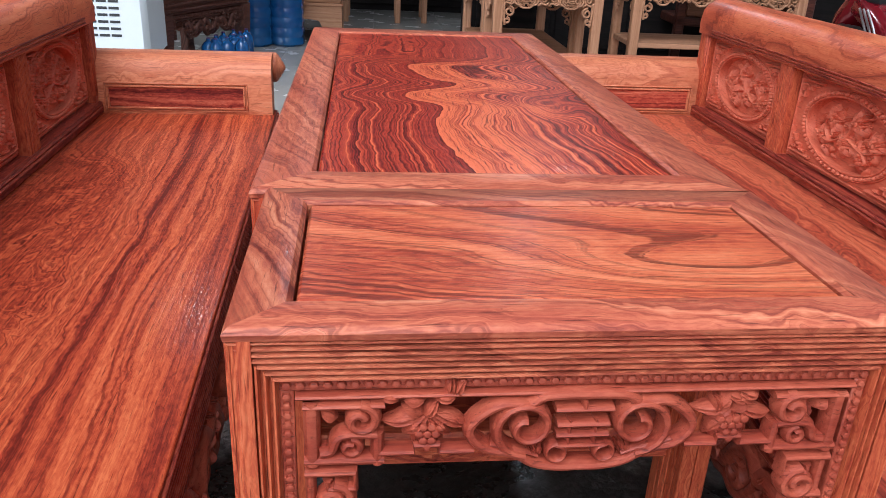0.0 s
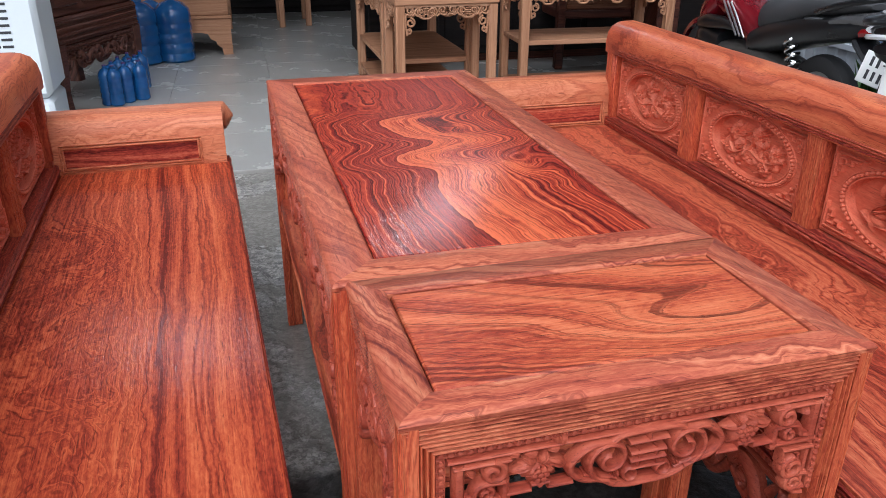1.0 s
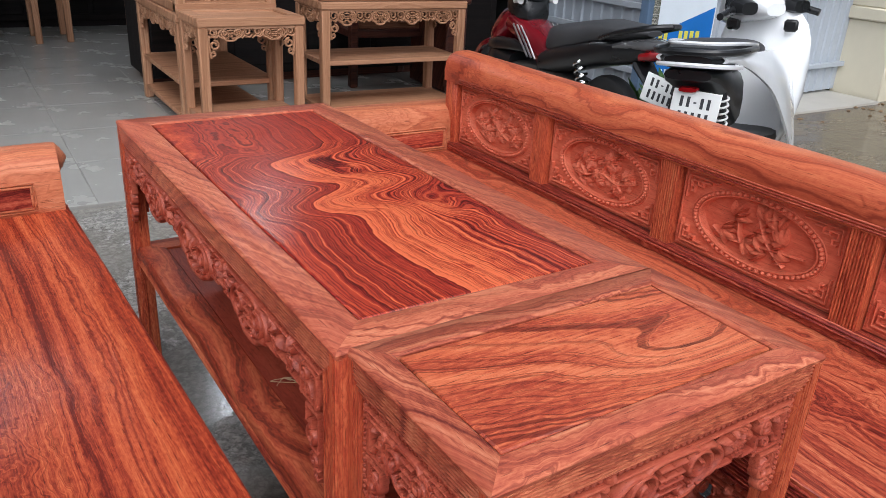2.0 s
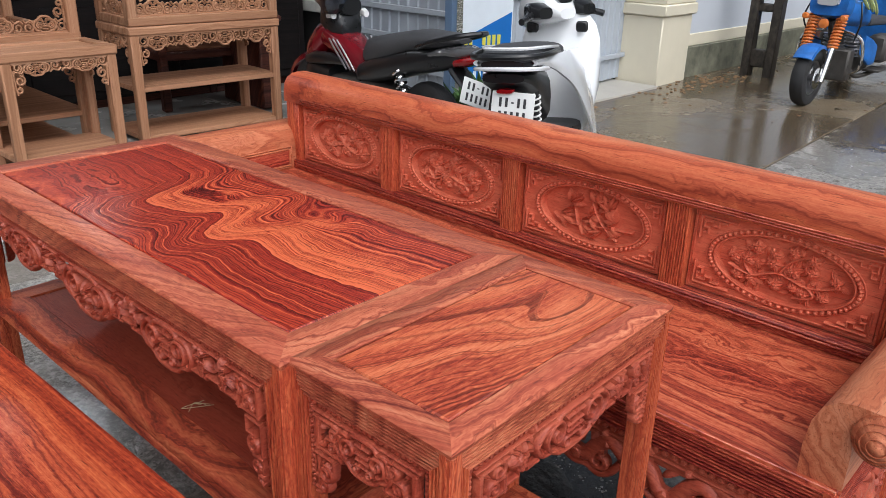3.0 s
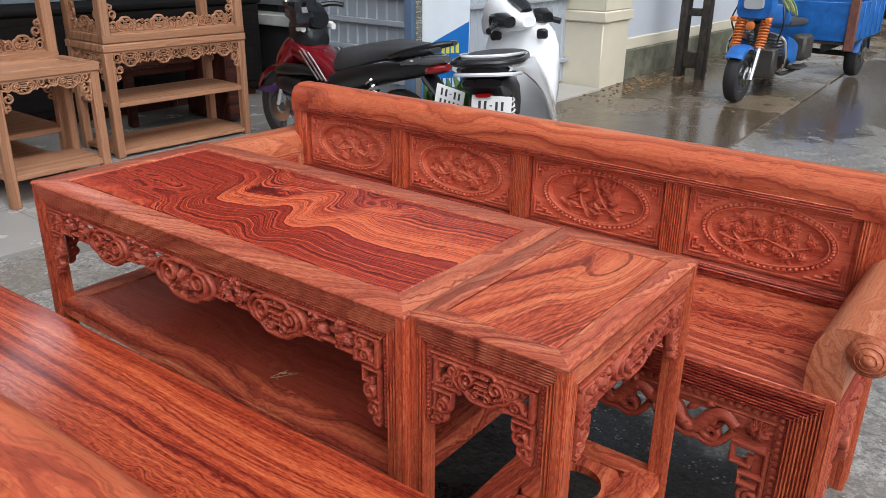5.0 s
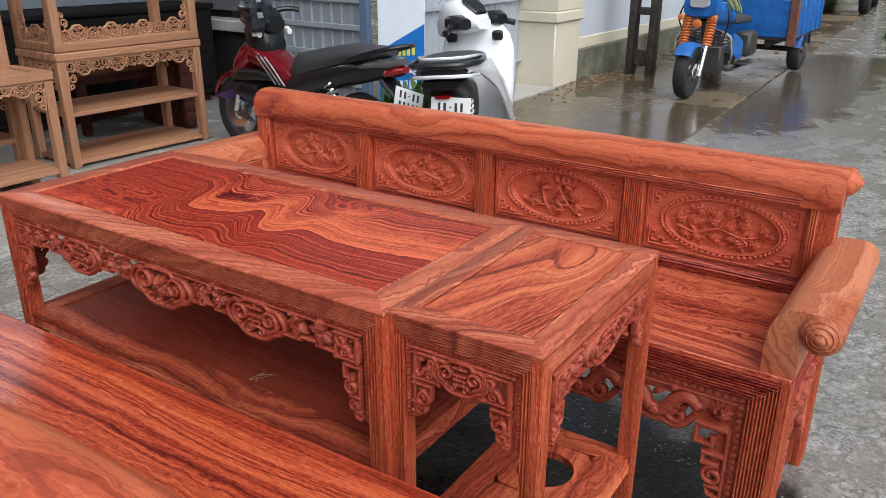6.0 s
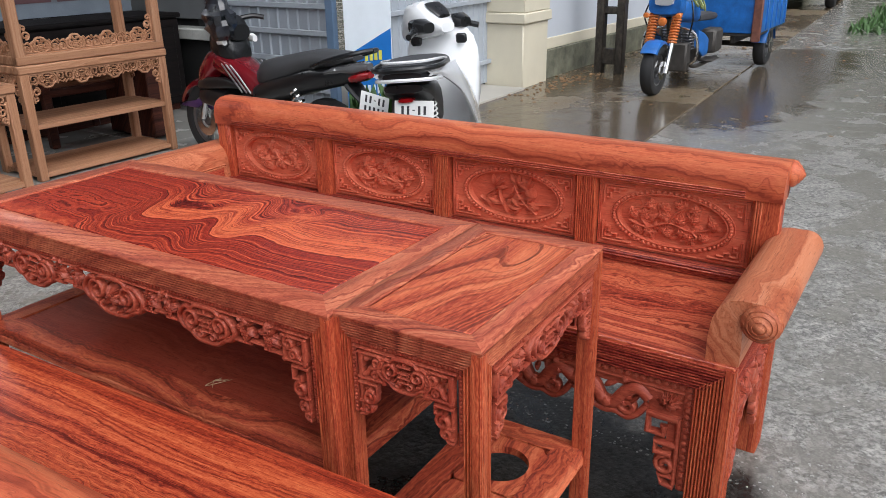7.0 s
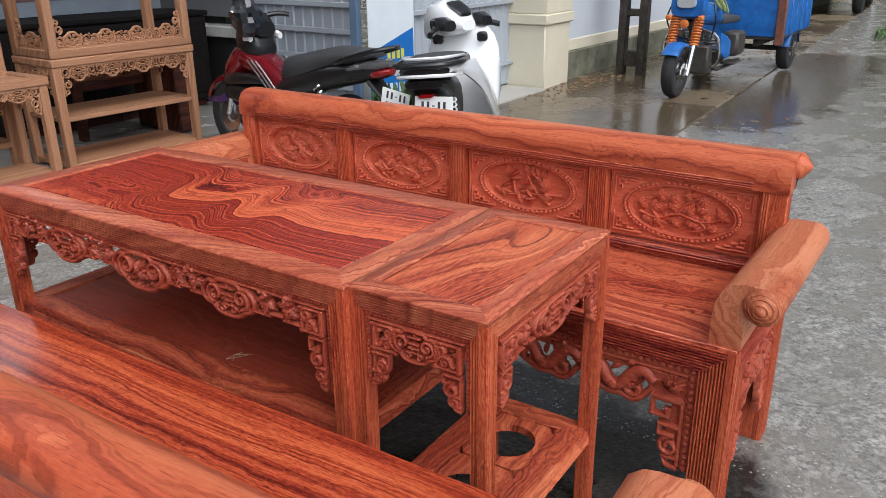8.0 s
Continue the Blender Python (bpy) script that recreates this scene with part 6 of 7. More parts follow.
def red_bike(m):
    t = thing("motorbike", m, "dark red and black motorbike parked behind the bench", "motorbike")
    wheel(t, 0.36, 0.25, 0.25, 0.10, 0.17, "rear_wheel")
    wheel(t, 1.53, 0.25, 0.25, 0.085, 0.17, "front_wheel")
    b = Build()
    fender(b, 1.53, 0.25, 0.275, 0.12, 25, 140)
    part("front_fender", b, red_paint, t)
    b = Build()
    b.loft([(1.42, 0, 0.34, 0.03, 0.02), (1.55, 0, 0.36, 0.05, 0.04), (1.72, 0, 0.345, 0.05, 0.03), (1.83, 0, 0.33, 0.02, 0.012)], 12)
    part("fender_tip", b, purple_paint, t, "violet fender tip")
    for s in (-1, 1):
        b = Build()
        b.tube([(1.53, s * 0.07, 0.27), (1.40, s * 0.07, 0.62)], 0.022, 10)
        part("fork_leg", b, chrome, t)
    # nose and shields
    b = Build()
    b.loft([(1.20, 0, 0.72, 0.05, 0.02), (1.26, 0, 0.69, 0.12, 0.08), (1.34, 0, 0.63, 0.15, 0.12), (1.43, 0, 0.57, 0.14, 0.10), (1.52, 0, 0.51, 0.08, 0.055), (1.56, 0, 0.48, 0.02, 0.02)], 20, 2.6)
    part("nose_fairing", b, red_paint, t)
    b = Build()
    b.loft([(1.12, 0, 0.72, 0.08, 0.05), (1.18, 0, 0.76, 0.12, 0.11), (1.26, 0, 0.79, 0.13, 0.13), (1.34, 0, 0.77, 0.09, 0.10), (1.40, 0, 0.73, 0.04, 0.04)], 18, 2.6)
    part("inner_shield", b, black_plastic, t)
    b = Build()
    b.loft([(1.20, 0, 0.42, 0.14, 0.08), (1.34, 0, 0.44, 0.16, 0.08), (1.48, 0, 0.43, 0.12, 0.06), (1.56, 0, 0.42, 0.05, 0.03)], 16, 3)
    part("lower_fairing", b, black_plastic, t)
    for s in (-1, 1):
        b = Build()
        b.loft([(1.02, s * 0.125, 0.53, 0.01, 0.01), (1.16, s * 0.135, 0.545, 0.025, 0.035), (1.32, s * 0.142, 0.535, 0.028, 0.040), (1.46, s * 0.115, 0.51, 0.022, 0.028), (1.55, s * 0.06, 0.485, 0.01, 0.01)], 14, 2.4)
        part("fairing_panel", b, black_plastic, t, "black side panel of the fairing")
    b = Build()
    b.loft([(0.86, 0, 0.47, 0.09, 0.05), (0.98, 0, 0.53, 0.10, 0.08), (1.12, 0, 0.61, 0.12, 0.085), (1.24, 0, 0.66, 0.14, 0.07), (1.32, 0, 0.66, 0.12, 0.04)], 16, 3)
    part("tunnel_cover", b, red_paint, t)
    for s in (-1, 1):
        for k in range(3):
            b = Build()
            b.tube(smooth_line([(1.17 - k * 0.05, s * (0.145 + 0.006 * k), 0.665), (1.09 - k * 0.045, s * 0.152, 0.60), (0.99 - k * 0.04, s * 0.145, 0.50)], 6), 0.0065, 6)
            part("guard_bar", b, alloy, t, "bright guard bar")
    b = Build()
    b.loft([(0.55, 0, 0.34, 0.10, 0.08), (0.85, 0, 0.36, 0.13, 0.10), (1.15, 0, 0.36, 0.14, 0.09), (1.25, 0, 0.38, 0.12, 0.06)], 14, 4)
    part("engine", b, iron, t)
    # seat and tail
    b = Build()
    b.loft([(0.08, 0, 0.752, 0.05, 0.012), (0.20, 0, 0.745, 0.12, 0.04), (0.40, 0, 0.725, 0.14, 0.062), (0.55, 0, 0.688, 0.15, 0.074), (0.70, 0, 0.648, 0.15, 0.085), (0.84, 0, 0.62, 0.12, 0.085), (0.93, 0, 0.59, 0.06, 0.05)], 20, 2.6)
    part("seat", b, vinyl, t, "black vinyl seat")
    b = Build()
    b.loft([(0.02, 0, 0.69, 0.03, 0.02), (0.14, 0, 0.66, 0.10, 0.06), (0.40, 0, 0.62, 0.14, 0.08), (0.70, 0, 0.55, 0.15, 0.09), (0.92, 0, 0.48, 0.12, 0.07)], 18, 3)
    part("side_cover", b, black_plastic, t)
    b = Build()
    b.loft([(-0.01, 0, 0.71, 0.03, 0.02), (0.06, 0, 0.70, 0.08, 0.035), (0.20, 0, 0.685, 0.12, 0.03), (0.26, 0, 0.67, 0.125, 0.02)], 14, 2.6)
    part("tail_light", b, dark_lens, t, "smoky tail light")
    b = Build()
    b.loft([(-0.015, 0, 0.665, 0.03, 0.02), (0.03, 0, 0.655, 0.07, 0.03), (0.10, 0, 0.64, 0.08, 0.03)], 12)
    part("brake_light", b, red_lens, t)
    for s in (-1, 1):
        b = Build()
        b.tube(smooth_line([(0.34, s * 0.14, 0.70), (0.18, s * 0.14, 0.75), (0.02, s * 0.10, 0.79), (-0.03, 0, 0.80)], 6), 0.014, 8)
        part("grab_rail", b, black_plastic, t)
    b = Build()
    b.loft([(-0.10, 0, 0.40, 0.05, 0.012), (0.02, 0, 0.50, 0.06, 0.02), (0.14, 0, 0.60, 0.07, 0.03)], 10, 3)
    part("rear_guard", b, black_plastic, t)
    number_plate(t, -0.075, 0.055, 0.50, -22, 20, swing=-26)
    b = Build()
    b.tube([(0.15, -0.15, 0.30), (0.45, -0.16, 0.28), (0.75, -0.14, 0.24)], [0.045, 0.05, 0.02], 12)
    part("exhaust", b, iron, t)
    b = Build()
    spring(b, (0.40, 0.12, 0.30), (0.52, 0.12, 0.55), 0.032, 0.008, 7)
    part("shock_absorber", b, chrome, t)
    # handlebar, levers, mirrors
    b = Build()
    b.tube(smooth_line([(1.08, 0.27, 0.93), (1.16, 0.18, 0.94), (1.22, 0, 0.92), (1.16, -0.14, 0.94), (1.10, -0.20, 0.93)], 6), 0.016, 8)
    part("handlebar", b, black_plastic, t)
    b = Build()
    b.loft([(1.12, 0, 0.85, 0.08, 0.05), (1.19, 0, 0.88, 0.11, 0.075), (1.28, 0, 0.87, 0.10, 0.075), (1.36, 0, 0.83, 0.05, 0.04)], 16, 2.6)
    part("headlight_cowl", b, black_plastic, t)
    for s in (-1, 1):
        b = Build()
        b.loft([(1.13, s * 0.13, 0.80, 0.02, 0.02), (1.16, s * 0.13, 0.81, 0.026, 0.024), (1.19, s * 0.13, 0.80, 0.02, 0.02)], 10)
        part("switch", b, plate_white, t)
    return t


red_bike(pose(2.355, 2.63, 0.0, 0, 0, 87.3) @ Matrix.Diagonal((0.90, 0.90, 0.94, 1)))


def crumpled_bag(m):
    b = Build(m)
    r = random.Random(4)
    seg, rows = 14, 10
    pts = []
    for j in range(rows + 1):
        f = j / rows
        rad = 0.10 * (math.sin(math.pi * (0.12 + 0.80 * f)) ** 0.7) * (1.15 - 0.4 * f)
        for i in range(seg):
            a = 6.28319 * i / seg
            k = rad * (1 + r.uniform(-0.22, 0.22))
            pts.append((k * math.cos(a) * 0.8, k * math.sin(a), 0.30 * f))
    b.add(pts, [(j * seg + i, j * seg + (i + 1) % seg, (j + 1) * seg + (i + 1) % seg, (j + 1) * seg + i) for j in range(rows) for i in range(seg)] + [tuple(range(seg))[::-1], tuple(range(rows * seg, rows * seg + seg))])
    return b


b = crumpled_bag(pose(0, 0, 0, 4, -6, 0))
solid("plastic_bag", b, plain("dark_printed_plastic", (0.012, 0.014, 0.020), 0.30, vary=0.9, scale=26.0, coat=0.5), "dark crumpled plastic bag over the red motorbike's handlebar", "bag", m=pose(2.29, 3.68, 0.77), sharp=20)


def white_scooter(m):
    t = thing("scooter", m, "white scooter with a black seat and white number plate", "scooter")
    wheel(t, 0.32, 0.23, 0.235, 0.11, 0.15, "rear_wheel")
    wheel(t, 1.52, 0.25, 0.25, 0.095, 0.17, "front_wheel")
    b = Build()
    b.loft([(0.00, 0, 0.805, 0.12, 0.014), (0.10, 0, 0.808, 0.14, 0.022), (0.30, 0, 0.80, 0.15, 0.03), (0.55, 0, 0.77, 0.15, 0.04), (0.76, 0, 0.74, 0.11, 0.04), (0.84, 0, 0.72, 0.05, 0.03)], 20, 3)
    part("seat", b, vinyl, t, "black vinyl seat")
    b = Build()
    b.tube(smooth_line([(0.36, 0.165, 0.80), (0.10, 0.175, 0.802), (-0.06, 0.13, 0.808), (-0.10, 0, 0.810), (-0.06, -0.13, 0.808), (0.10, -0.175, 0.802), (0.36, -0.165, 0.79)], 6), 0.014, 8)
    part("grab_rail", b, black_plastic, t, "black grab rail round the tail")
    for s in (-1, 1):
        b = Build()
        rows = smooth_line([(-0.02, 0.790, 0.765, 0.135, 0.140), (0.14, 0.785, 0.745, 0.150, 0.162), (0.34, 0.775, 0.685, 0.160, 0.185), (0.60, 0.76, 0.57, 0.165, 0.215), (0.85, 0.74, 0.37, 0.160, 0.245), (1.10, 0.72, 0.17, 0.150, 0.250)], 5)
        shell = []
        for x, zt, zb, yt, yb in rows:
            for f, o in ((0, 0), (0.25, 0.012), (0.5, 0.016), (0.75, 0.012), (1, 0), (1, -0.012), (0.5, 0.0), (0, -0.012)):
                shell.append((x, s * (yt + (yb - yt) * f + o), zt + (zb - zt) * f))
        b.add(shell, [(i * 8 + k, i * 8 + (k + 1) % 8, i * 8 + 8 + (k + 1) % 8, i * 8 + 8 + k) for i in range(len(rows) - 1) for k in range(8)] + [tuple(range(8)), tuple(range(len(shell) - 8, len(shell)))])
        part("side_cover", b, white_paint, t)
    b = Build()
    b.loft([(-0.07, 0, 0.775, 0.10, 0.018), (0.0, 0, 0.765, 0.14, 0.035), (0.10, 0, 0.755, 0.15, 0.03)], 16, 3)
    part("tail_light", b, black_plastic, t, "dark tail light unit")
    b = Build()
    b.tube(smooth_line([(0.42, 0.150, 0.800), (0.16, 0.150, 0.826), (0.0, 0.10, 0.836), (-0.03, 0, 0.838), (0.0, -0.10, 0.836), (0.16, -0.150, 0.826), (0.42, -0.150, 0.800)], 5), 0.008, 6)
    part("seat_trim", b, white_paint, t, "thin white trim round the seat")
    b = Build()
    b.tube(smooth_line([(0.14, 0.165, 0.735), (-0.02, 0.145, 0.752), (-0.085, 0.07, 0.76), (-0.09, -0.07, 0.76), (-0.02, -0.145, 0.752), (0.14, -0.165, 0.735)], 5), 0.010, 6)
    part("tail_trim", b, white_paint, t, "white trim round the tail light")
    b = Build()
    b.loft([(-0.055, 0, 0.715, 0.10, 0.02), (0.02, 0, 0.70, 0.125, 0.04), (0.20, 0, 0.66, 0.12, 0.08), (0.45, 0, 0.56, 0.11, 0.14)], 16, 3)
    part("under_tail", b, black_plastic, t)
    b = Build()
    b.loft([(-0.04, 0.02, 0.44, 0.075, 0.01), (0.02, 0.02, 0.54, 0.08, 0.02), (0.10, 0.01, 0.66, 0.09, 0.03)], 12, 3)
    part("rear_guard", b, black_plastic, t)
    b = Build()
    b.loft([(-0.035, 0.0, 0.655, 0.04, 0.009), (-0.01, 0.0, 0.655, 0.045, 0.012)], 10, 3)
    part("reflector", b, red_lens, t)
    number_plate(t, -0.03, -0.035, 0.575, -12, 4, w=0.205, h=0.155)
    b = Build()
    spring(b, (0.20, -0.10, 0.30), (0.16, -0.10, 0.62), 0.022, 0.005, 12)
    part("shock_absorber", b, plate_white, t, "pale coil spring")
    b = Build()
    b.tube([(0.19, -0.10, 0.26), (0.16, -0.10, 0.64)], 0.014, 8)
    part("damper", b, black_plastic, t)
    b = Build()
    b.loft([(0.05, -0.16, 0.34, 0.04, 0.06), (0.20, -0.165, 0.34, 0.05, 0.075), (0.50, -0.16, 0.30, 0.05, 0.07), (0.66, -0.14, 0.27, 0.03, 0.03)], 14, 3)
    part("exhaust", b, black_plastic, t)
    b = Build()
    b.loft([(0.20, 0.12, 0.26, 0.04, 0.07), (0.45, 0.13, 0.27, 0.05, 0.09), (0.75, 0.10, 0.28, 0.05, 0.08)], 14, 3)
    part("engine_case", b, iron, t)
    b = Build()
    b.loft([(0.80, 0, 0.30, 0.14, 0.04), (1.00, 0, 0.28, 0.16, 0.04), (1.20, 0, 0.30, 0.16, 0.06)], 14, 4)
    part("floor_board", b, black_plastic, t)
    # front shield and steering cowl
    b = Build()
    b.loft([(1.06, 0, 0.34, 0.17, 0.14), (1.13, 0, 0.50, 0.22, 0.30), (1.20, 0, 0.62, 0.24, 0.30), (1.30, 0, 0.60, 0.20, 0.27), (1.40, 0, 0.52, 0.10, 0.16)], 20, 3)
    part("leg_shield", b, white_paint, t)
    for s in (-1, 1):
        b = Build()
        b.box(1.08, s * 0.145 - 0.035, 0.80, 1.112, s * 0.145 + 0.035, 0.86, 0.012)
        part("ignition_panel", b, black_plastic, t)
    turn = Matrix.Translation((1.14, 0.06, -0.06)) @ pose(0, 0, 0, 0, 0, 56) @ Matrix.Translation((-1.16, 0, 0))
    b = Build(turn)
    b.loft([(1.00, 0, 0.965, 0.06, 0.03), (1.06, 0, 0.985, 0.11, 0.07), (1.16, 0, 1.01, 0.13, 0.11), (1.28, 0, 0.99, 0.11, 0.12), (1.36, 0, 0.95, 0.06, 0.07)], 18, 2.6)
    part("handlebar_cowl", b, white_paint, t)
    b = Build(turn)
    b.loft([(1.02, 0, 1.028, 0.05, 0.010), (1.06, 0, 1.062, 0.07, 0.012), (1.12, 0, 1.10, 0.07, 0.010)], 14)
    part("dashboard", b, black_plastic, t)
    for s in (-1, 1):
        b = Build(turn)
        b.loft([(1.00, s * 0.17, 0.975, 0.05, 0.03), (1.06, s * 0.18, 0.985, 0.07, 0.045), (1.13, s * 0.17, 0.985, 0.05, 0.04)], 12, 3)
        b.tube(smooth_line([(1.08, s * 0.20, 0.97), (1.03, s * (0.24 if s < 0 else 0.28), 0.960), (0.98, s * (0.27 if s < 0 else 0.37), 0.945)], 5), [0.026] * 4 + [0.018] * 7, 10)
        part("grip", b, black_plastic, t)
    b = Build()
    fender(b, 1.52, 0.25, 0.27, 0.13, 15, 165)
    part("front_fender", b, white_paint, t)
    return t


white_scooter(pose(1.943, 2.036, 0, -4.0, 0, 24) @ Matrix.Diagonal((0.89, 0.89, 0.93, 1)))


def cargo_trike(m, wb):
    t = thing("cargo_tricycle", m, "blue three-wheeled cargo motorcycle with orange fork springs", "tricycle")
    wheel(t, wb, 0.275, 0.275, 0.14, 0.165, "front_wheel")
    for s in (-1, 1):
        wheel(t, 0, 0.275, 0.275, 0.15, 0.16, "rear_wheel", s * 0.52)
    b = Build()
    fender(b, wb, 0.285, 0.30, 0.18, 40, 118)
    part("front_fender", b, trike_blue, t)
    for s in (-1, 1):
        b = Build()
        b.tube([(wb - 0.02, s * 0.115, 0.24), (wb - 0.15, s * 0.12, 0.57)], [0.030, 0.034], 10)
        leg = part("fork_leg", b, chrome, t, "bright steel fork leg")
        b = Build()
        spring(b, (wb - 0.145, s * 0.12, 0.54), (wb - 0.265, s * 0.125, 0.86), 0.042, 0.011, 11)
        part("coil_spring", b, orange_paint, leg, "orange coil spring")
        b = Build()
        b.tube([(wb - 0.145, s * 0.12, 0.54), (wb - 0.27, s * 0.125, 0.88)], 0.024, 8)
        part("damper", b, orange_paint, leg)
        b = Build()
        b.loft([(wb - 0.18, s * 0.17, 0.84, 0.02, 0.02), (wb - 0.14, s * 0.17, 0.84, 0.035, 0.03), (wb - 0.12, s * 0.17, 0.84, 0.02, 0.02)], 12)
        part("indicator", b, orange_paint, t)
    b = Build(axes((wb - 0.17, 0, 0.775), (0, 1, 0), (0, 0, 1), (1, 0, 0)))
    b.lathe([(0.045, 0), (0.045, 0.02), (0.02, 0.03)], 18)
    part("horn_light", b, orange_paint, t)
    b = Build()
    b.loft([(wb - 0.38, 0, 0.95, 0.17, 0.13), (wb - 0.27, 0, 0.97, 0.19, 0.15), (wb - 0.19, 0, 0.97, 0.17, 0.12)], 16, 4)
    part("headlight_cowl", b, trike_blue, t)
    b = Build()
    b.loft([(wb - 0.20, 0, 1.00, 0.10, 0.06), (wb - 0.15, 0, 1.00, 0.095, 0.055)], 14, 4)
    part("headlight", b, smoke_lens, t)
    b = Build()
    b.tube(smooth_line([(wb - 0.66, 0.36, 1.08), (wb - 0.45, 0.28, 1.10), (wb - 0.36, 0, 1.04), (wb - 0.45, -0.28, 1.10), (wb - 0.66, -0.36, 1.08)], 6), 0.016, 8)
    part("handlebar", b, iron, t)
    # frame, tank, seat, engine and leg guards
    b = Build()
    b.loft([(wb - 1.15, 0, 0.78, 0.12, 0.10), (wb - 0.85, 0, 0.84, 0.17, 0.13), (wb - 0.55, 0, 0.86, 0.15, 0.12), (wb - 0.42, 0, 0.84, 0.07, 0.07)], 16, 2.6)
    part("fuel_tank", b, trike_blue, t)
    b = Build()
    b.loft([(wb - 1.75, 0, 0.72, 0.16, 0.05), (wb - 1.45, 0, 0.74, 0.18, 0.06), (wb - 1.15, 0, 0.74, 0.13, 0.05)], 14, 3)
    part("seat", b, vinyl, t)
    b = Build()
    b.tube([(wb - 0.36, 0, 0.80), (wb - 0.60, 0, 0.40), (wb - 1.2, 0, 0.30), (0.2, 0, 0.34)], 0.035, 8)
    part("frame", b, iron, t)
    b = Build()
    b.box(wb - 0.60, -0.20, 0.20, wb - 0.44, 0.20, 0.52, 0.02)
    part("radiator", b, iron, t)
    b = Build()
    b.loft([(wb - 1.3, 0, 0.32, 0.14, 0.10), (wb - 1.0, 0, 0.36, 0.17, 0.15), (wb - 0.72, 0, 0.34, 0.14, 0.12)], 14, 4)
    part("engine", b, iron, t)
    for s in (-1, 1):
        b = Build()
        b.tube(smooth_line([(wb - 0.46, s * 0.06, 0.70), (wb - 0.46, s * 0.27, 0.62), (wb - 0.50, s * 0.28, 0.34), (wb - 0.56, s * 0.08, 0.24)], 6), 0.015, 8)
        part("crash_bar", b, chrome, t)
        b = Build()
        b.loft([(wb - 0.95, s * 0.27, 0.44, 0.02, 0.10), (wb - 0.75, s * 0.28, 0.48, 0.025, 0.13), (wb - 0.60, s * 0.25, 0.56, 0.02, 0.10)], 14, 4)
        part("leg_guard", b, trike_blue, t)
        b = Build()
        b.box(wb - 1.25, s * 0.27 - 0.08, 0.26, wb - 0.95, s * 0.27 + 0.08, 0.285, 0.008)
        part("foot_board", b, iron, t)
    for s in (-1, 1):
        b = Build(axes((wb - 0.80, s * 0.10, 0.42), (1, 0, 0), (0, 1, 0), (0.25, 0, 1)))
        b.lathe([(0.055 if k % 2 else 0.075, 0.018 * k) for k in range(13)], 18)
        part("cylinder", b, alloy, t, "finned alloy cylinder")
        b = Build()
        b.tube(smooth_line([(wb - 0.70, s * 0.12, 0.42), (wb - 0.62, s * 0.17, 0.30), (wb - 0.85, s * 0.20, 0.22), (wb - 1.6, s * 0.22, 0.24)], 6), 0.024, 10)
        part("exhaust", b, iron, t)
        b = Build()
        b.box(wb - 1.42, s * 0.24 - 0.09, 0.34, wb - 1.08, s * 0.24 + 0.09, 0.62, 0.03)
        part("side_box", b, iron, t)
        b = Build()
        b.tube(smooth_line([(wb - 0.40, s * 0.22, 0.98), (wb - 0.36, s * 0.26, 0.80), (wb - 0.48, s * 0.20, 0.62), (wb - 0.75, s * 0.12, 0.55)], 6), 0.009, 6)
        part("cable", b, black_plastic, t)
    for k in range(3):
        b = Build()
        b.tube(smooth_line([(wb - 0.62, 0.10 + 0.04 * k, 1.08), (wb - 0.66, 0.16 + 0.05 * k, 0.98), (wb - 0.72, 0.20 + 0.04 * k, 0.90 - 0.02 * k), (wb - 0.80, 0.14 + 0.03 * k, 0.96), (wb - 0.84, 0.06 + 0.03 * k, 1.06)], 5), 0.011, 6)
        part("rope", b, rope_green, t, "faded green rope looped over the handlebar")
    b = Build()
    b.tube([(wb - 1.05, -0.33, 0.20), (wb - 0.98, -0.35, 0.55), (wb - 0.94, -0.35, 0.74)], 0.014, 8)
    part("gear_lever", b, iron, t)
    # cargo bed
    x0, x1, hw, z0, z1 = -0.75, wb - 1.91, 0.60, 0.50, 0.95
    b = Build()
    b.box(x0, -hw, z0 - 0.04, x1, hw, z0, 0.006)
    part("bed_floor", b, iron, t)
    for s in (-1, 1):
        b = Build()
        b.box(x0, s * hw - 0.02, z0, x1, s * hw + 0.02, z1, 0.006)
        for k in range(6):
            x = x0 + 0.10 + k * 0.28
            b.box(x, s * hw - 0.035, z0 + 0.02, x + 0.05, s * hw + 0.035, z1 - 0.01, 0.005)
        part("bed_side", b, trike_blue, t)
        b = Build()
        fender(b, 0, 0.275, 0.31, 0.18, 10, 170, y=s * 0.52)
        part("rear_fender", b, trike_blue, t)
        b = Build()
        b.box(x1 - 0.02, s * hw - 0.06, z0 - 0.10, x1 + 0.05, s * hw + 0.04, z1 + 0.05, 0.01)
        part("corner_post", b, rust, t, "rusty corner post")
    for x in (x0, x1):
        b = Build()
        b.box(x - 0.02, -hw + 0.02, z0, x + 0.02, hw - 0.02, z1, 0.006)
        part("bed_end", b, trike_blue, t)
    b = Build()
    b.tube([(0, -0.5, 0.275), (0, 0.5, 0.275)], 0.035, 10)
    part("axle", b, iron, t)
    for s in (-1, 1):
        b = Build()
        b.box(-0.65, s * 0.3 - 0.03, 0.36, x1 - 0.1, s * 0.3 + 0.03, 0.46, 0.008)
        part("chassis_rail", b, iron, t)
    return t


cargo_trike(pose(8.08, 2.24, 0.012, 0, 0, 180.5) @ Matrix.Diagonal((0.83, 0.83, 0.79, 1)), 2.75)


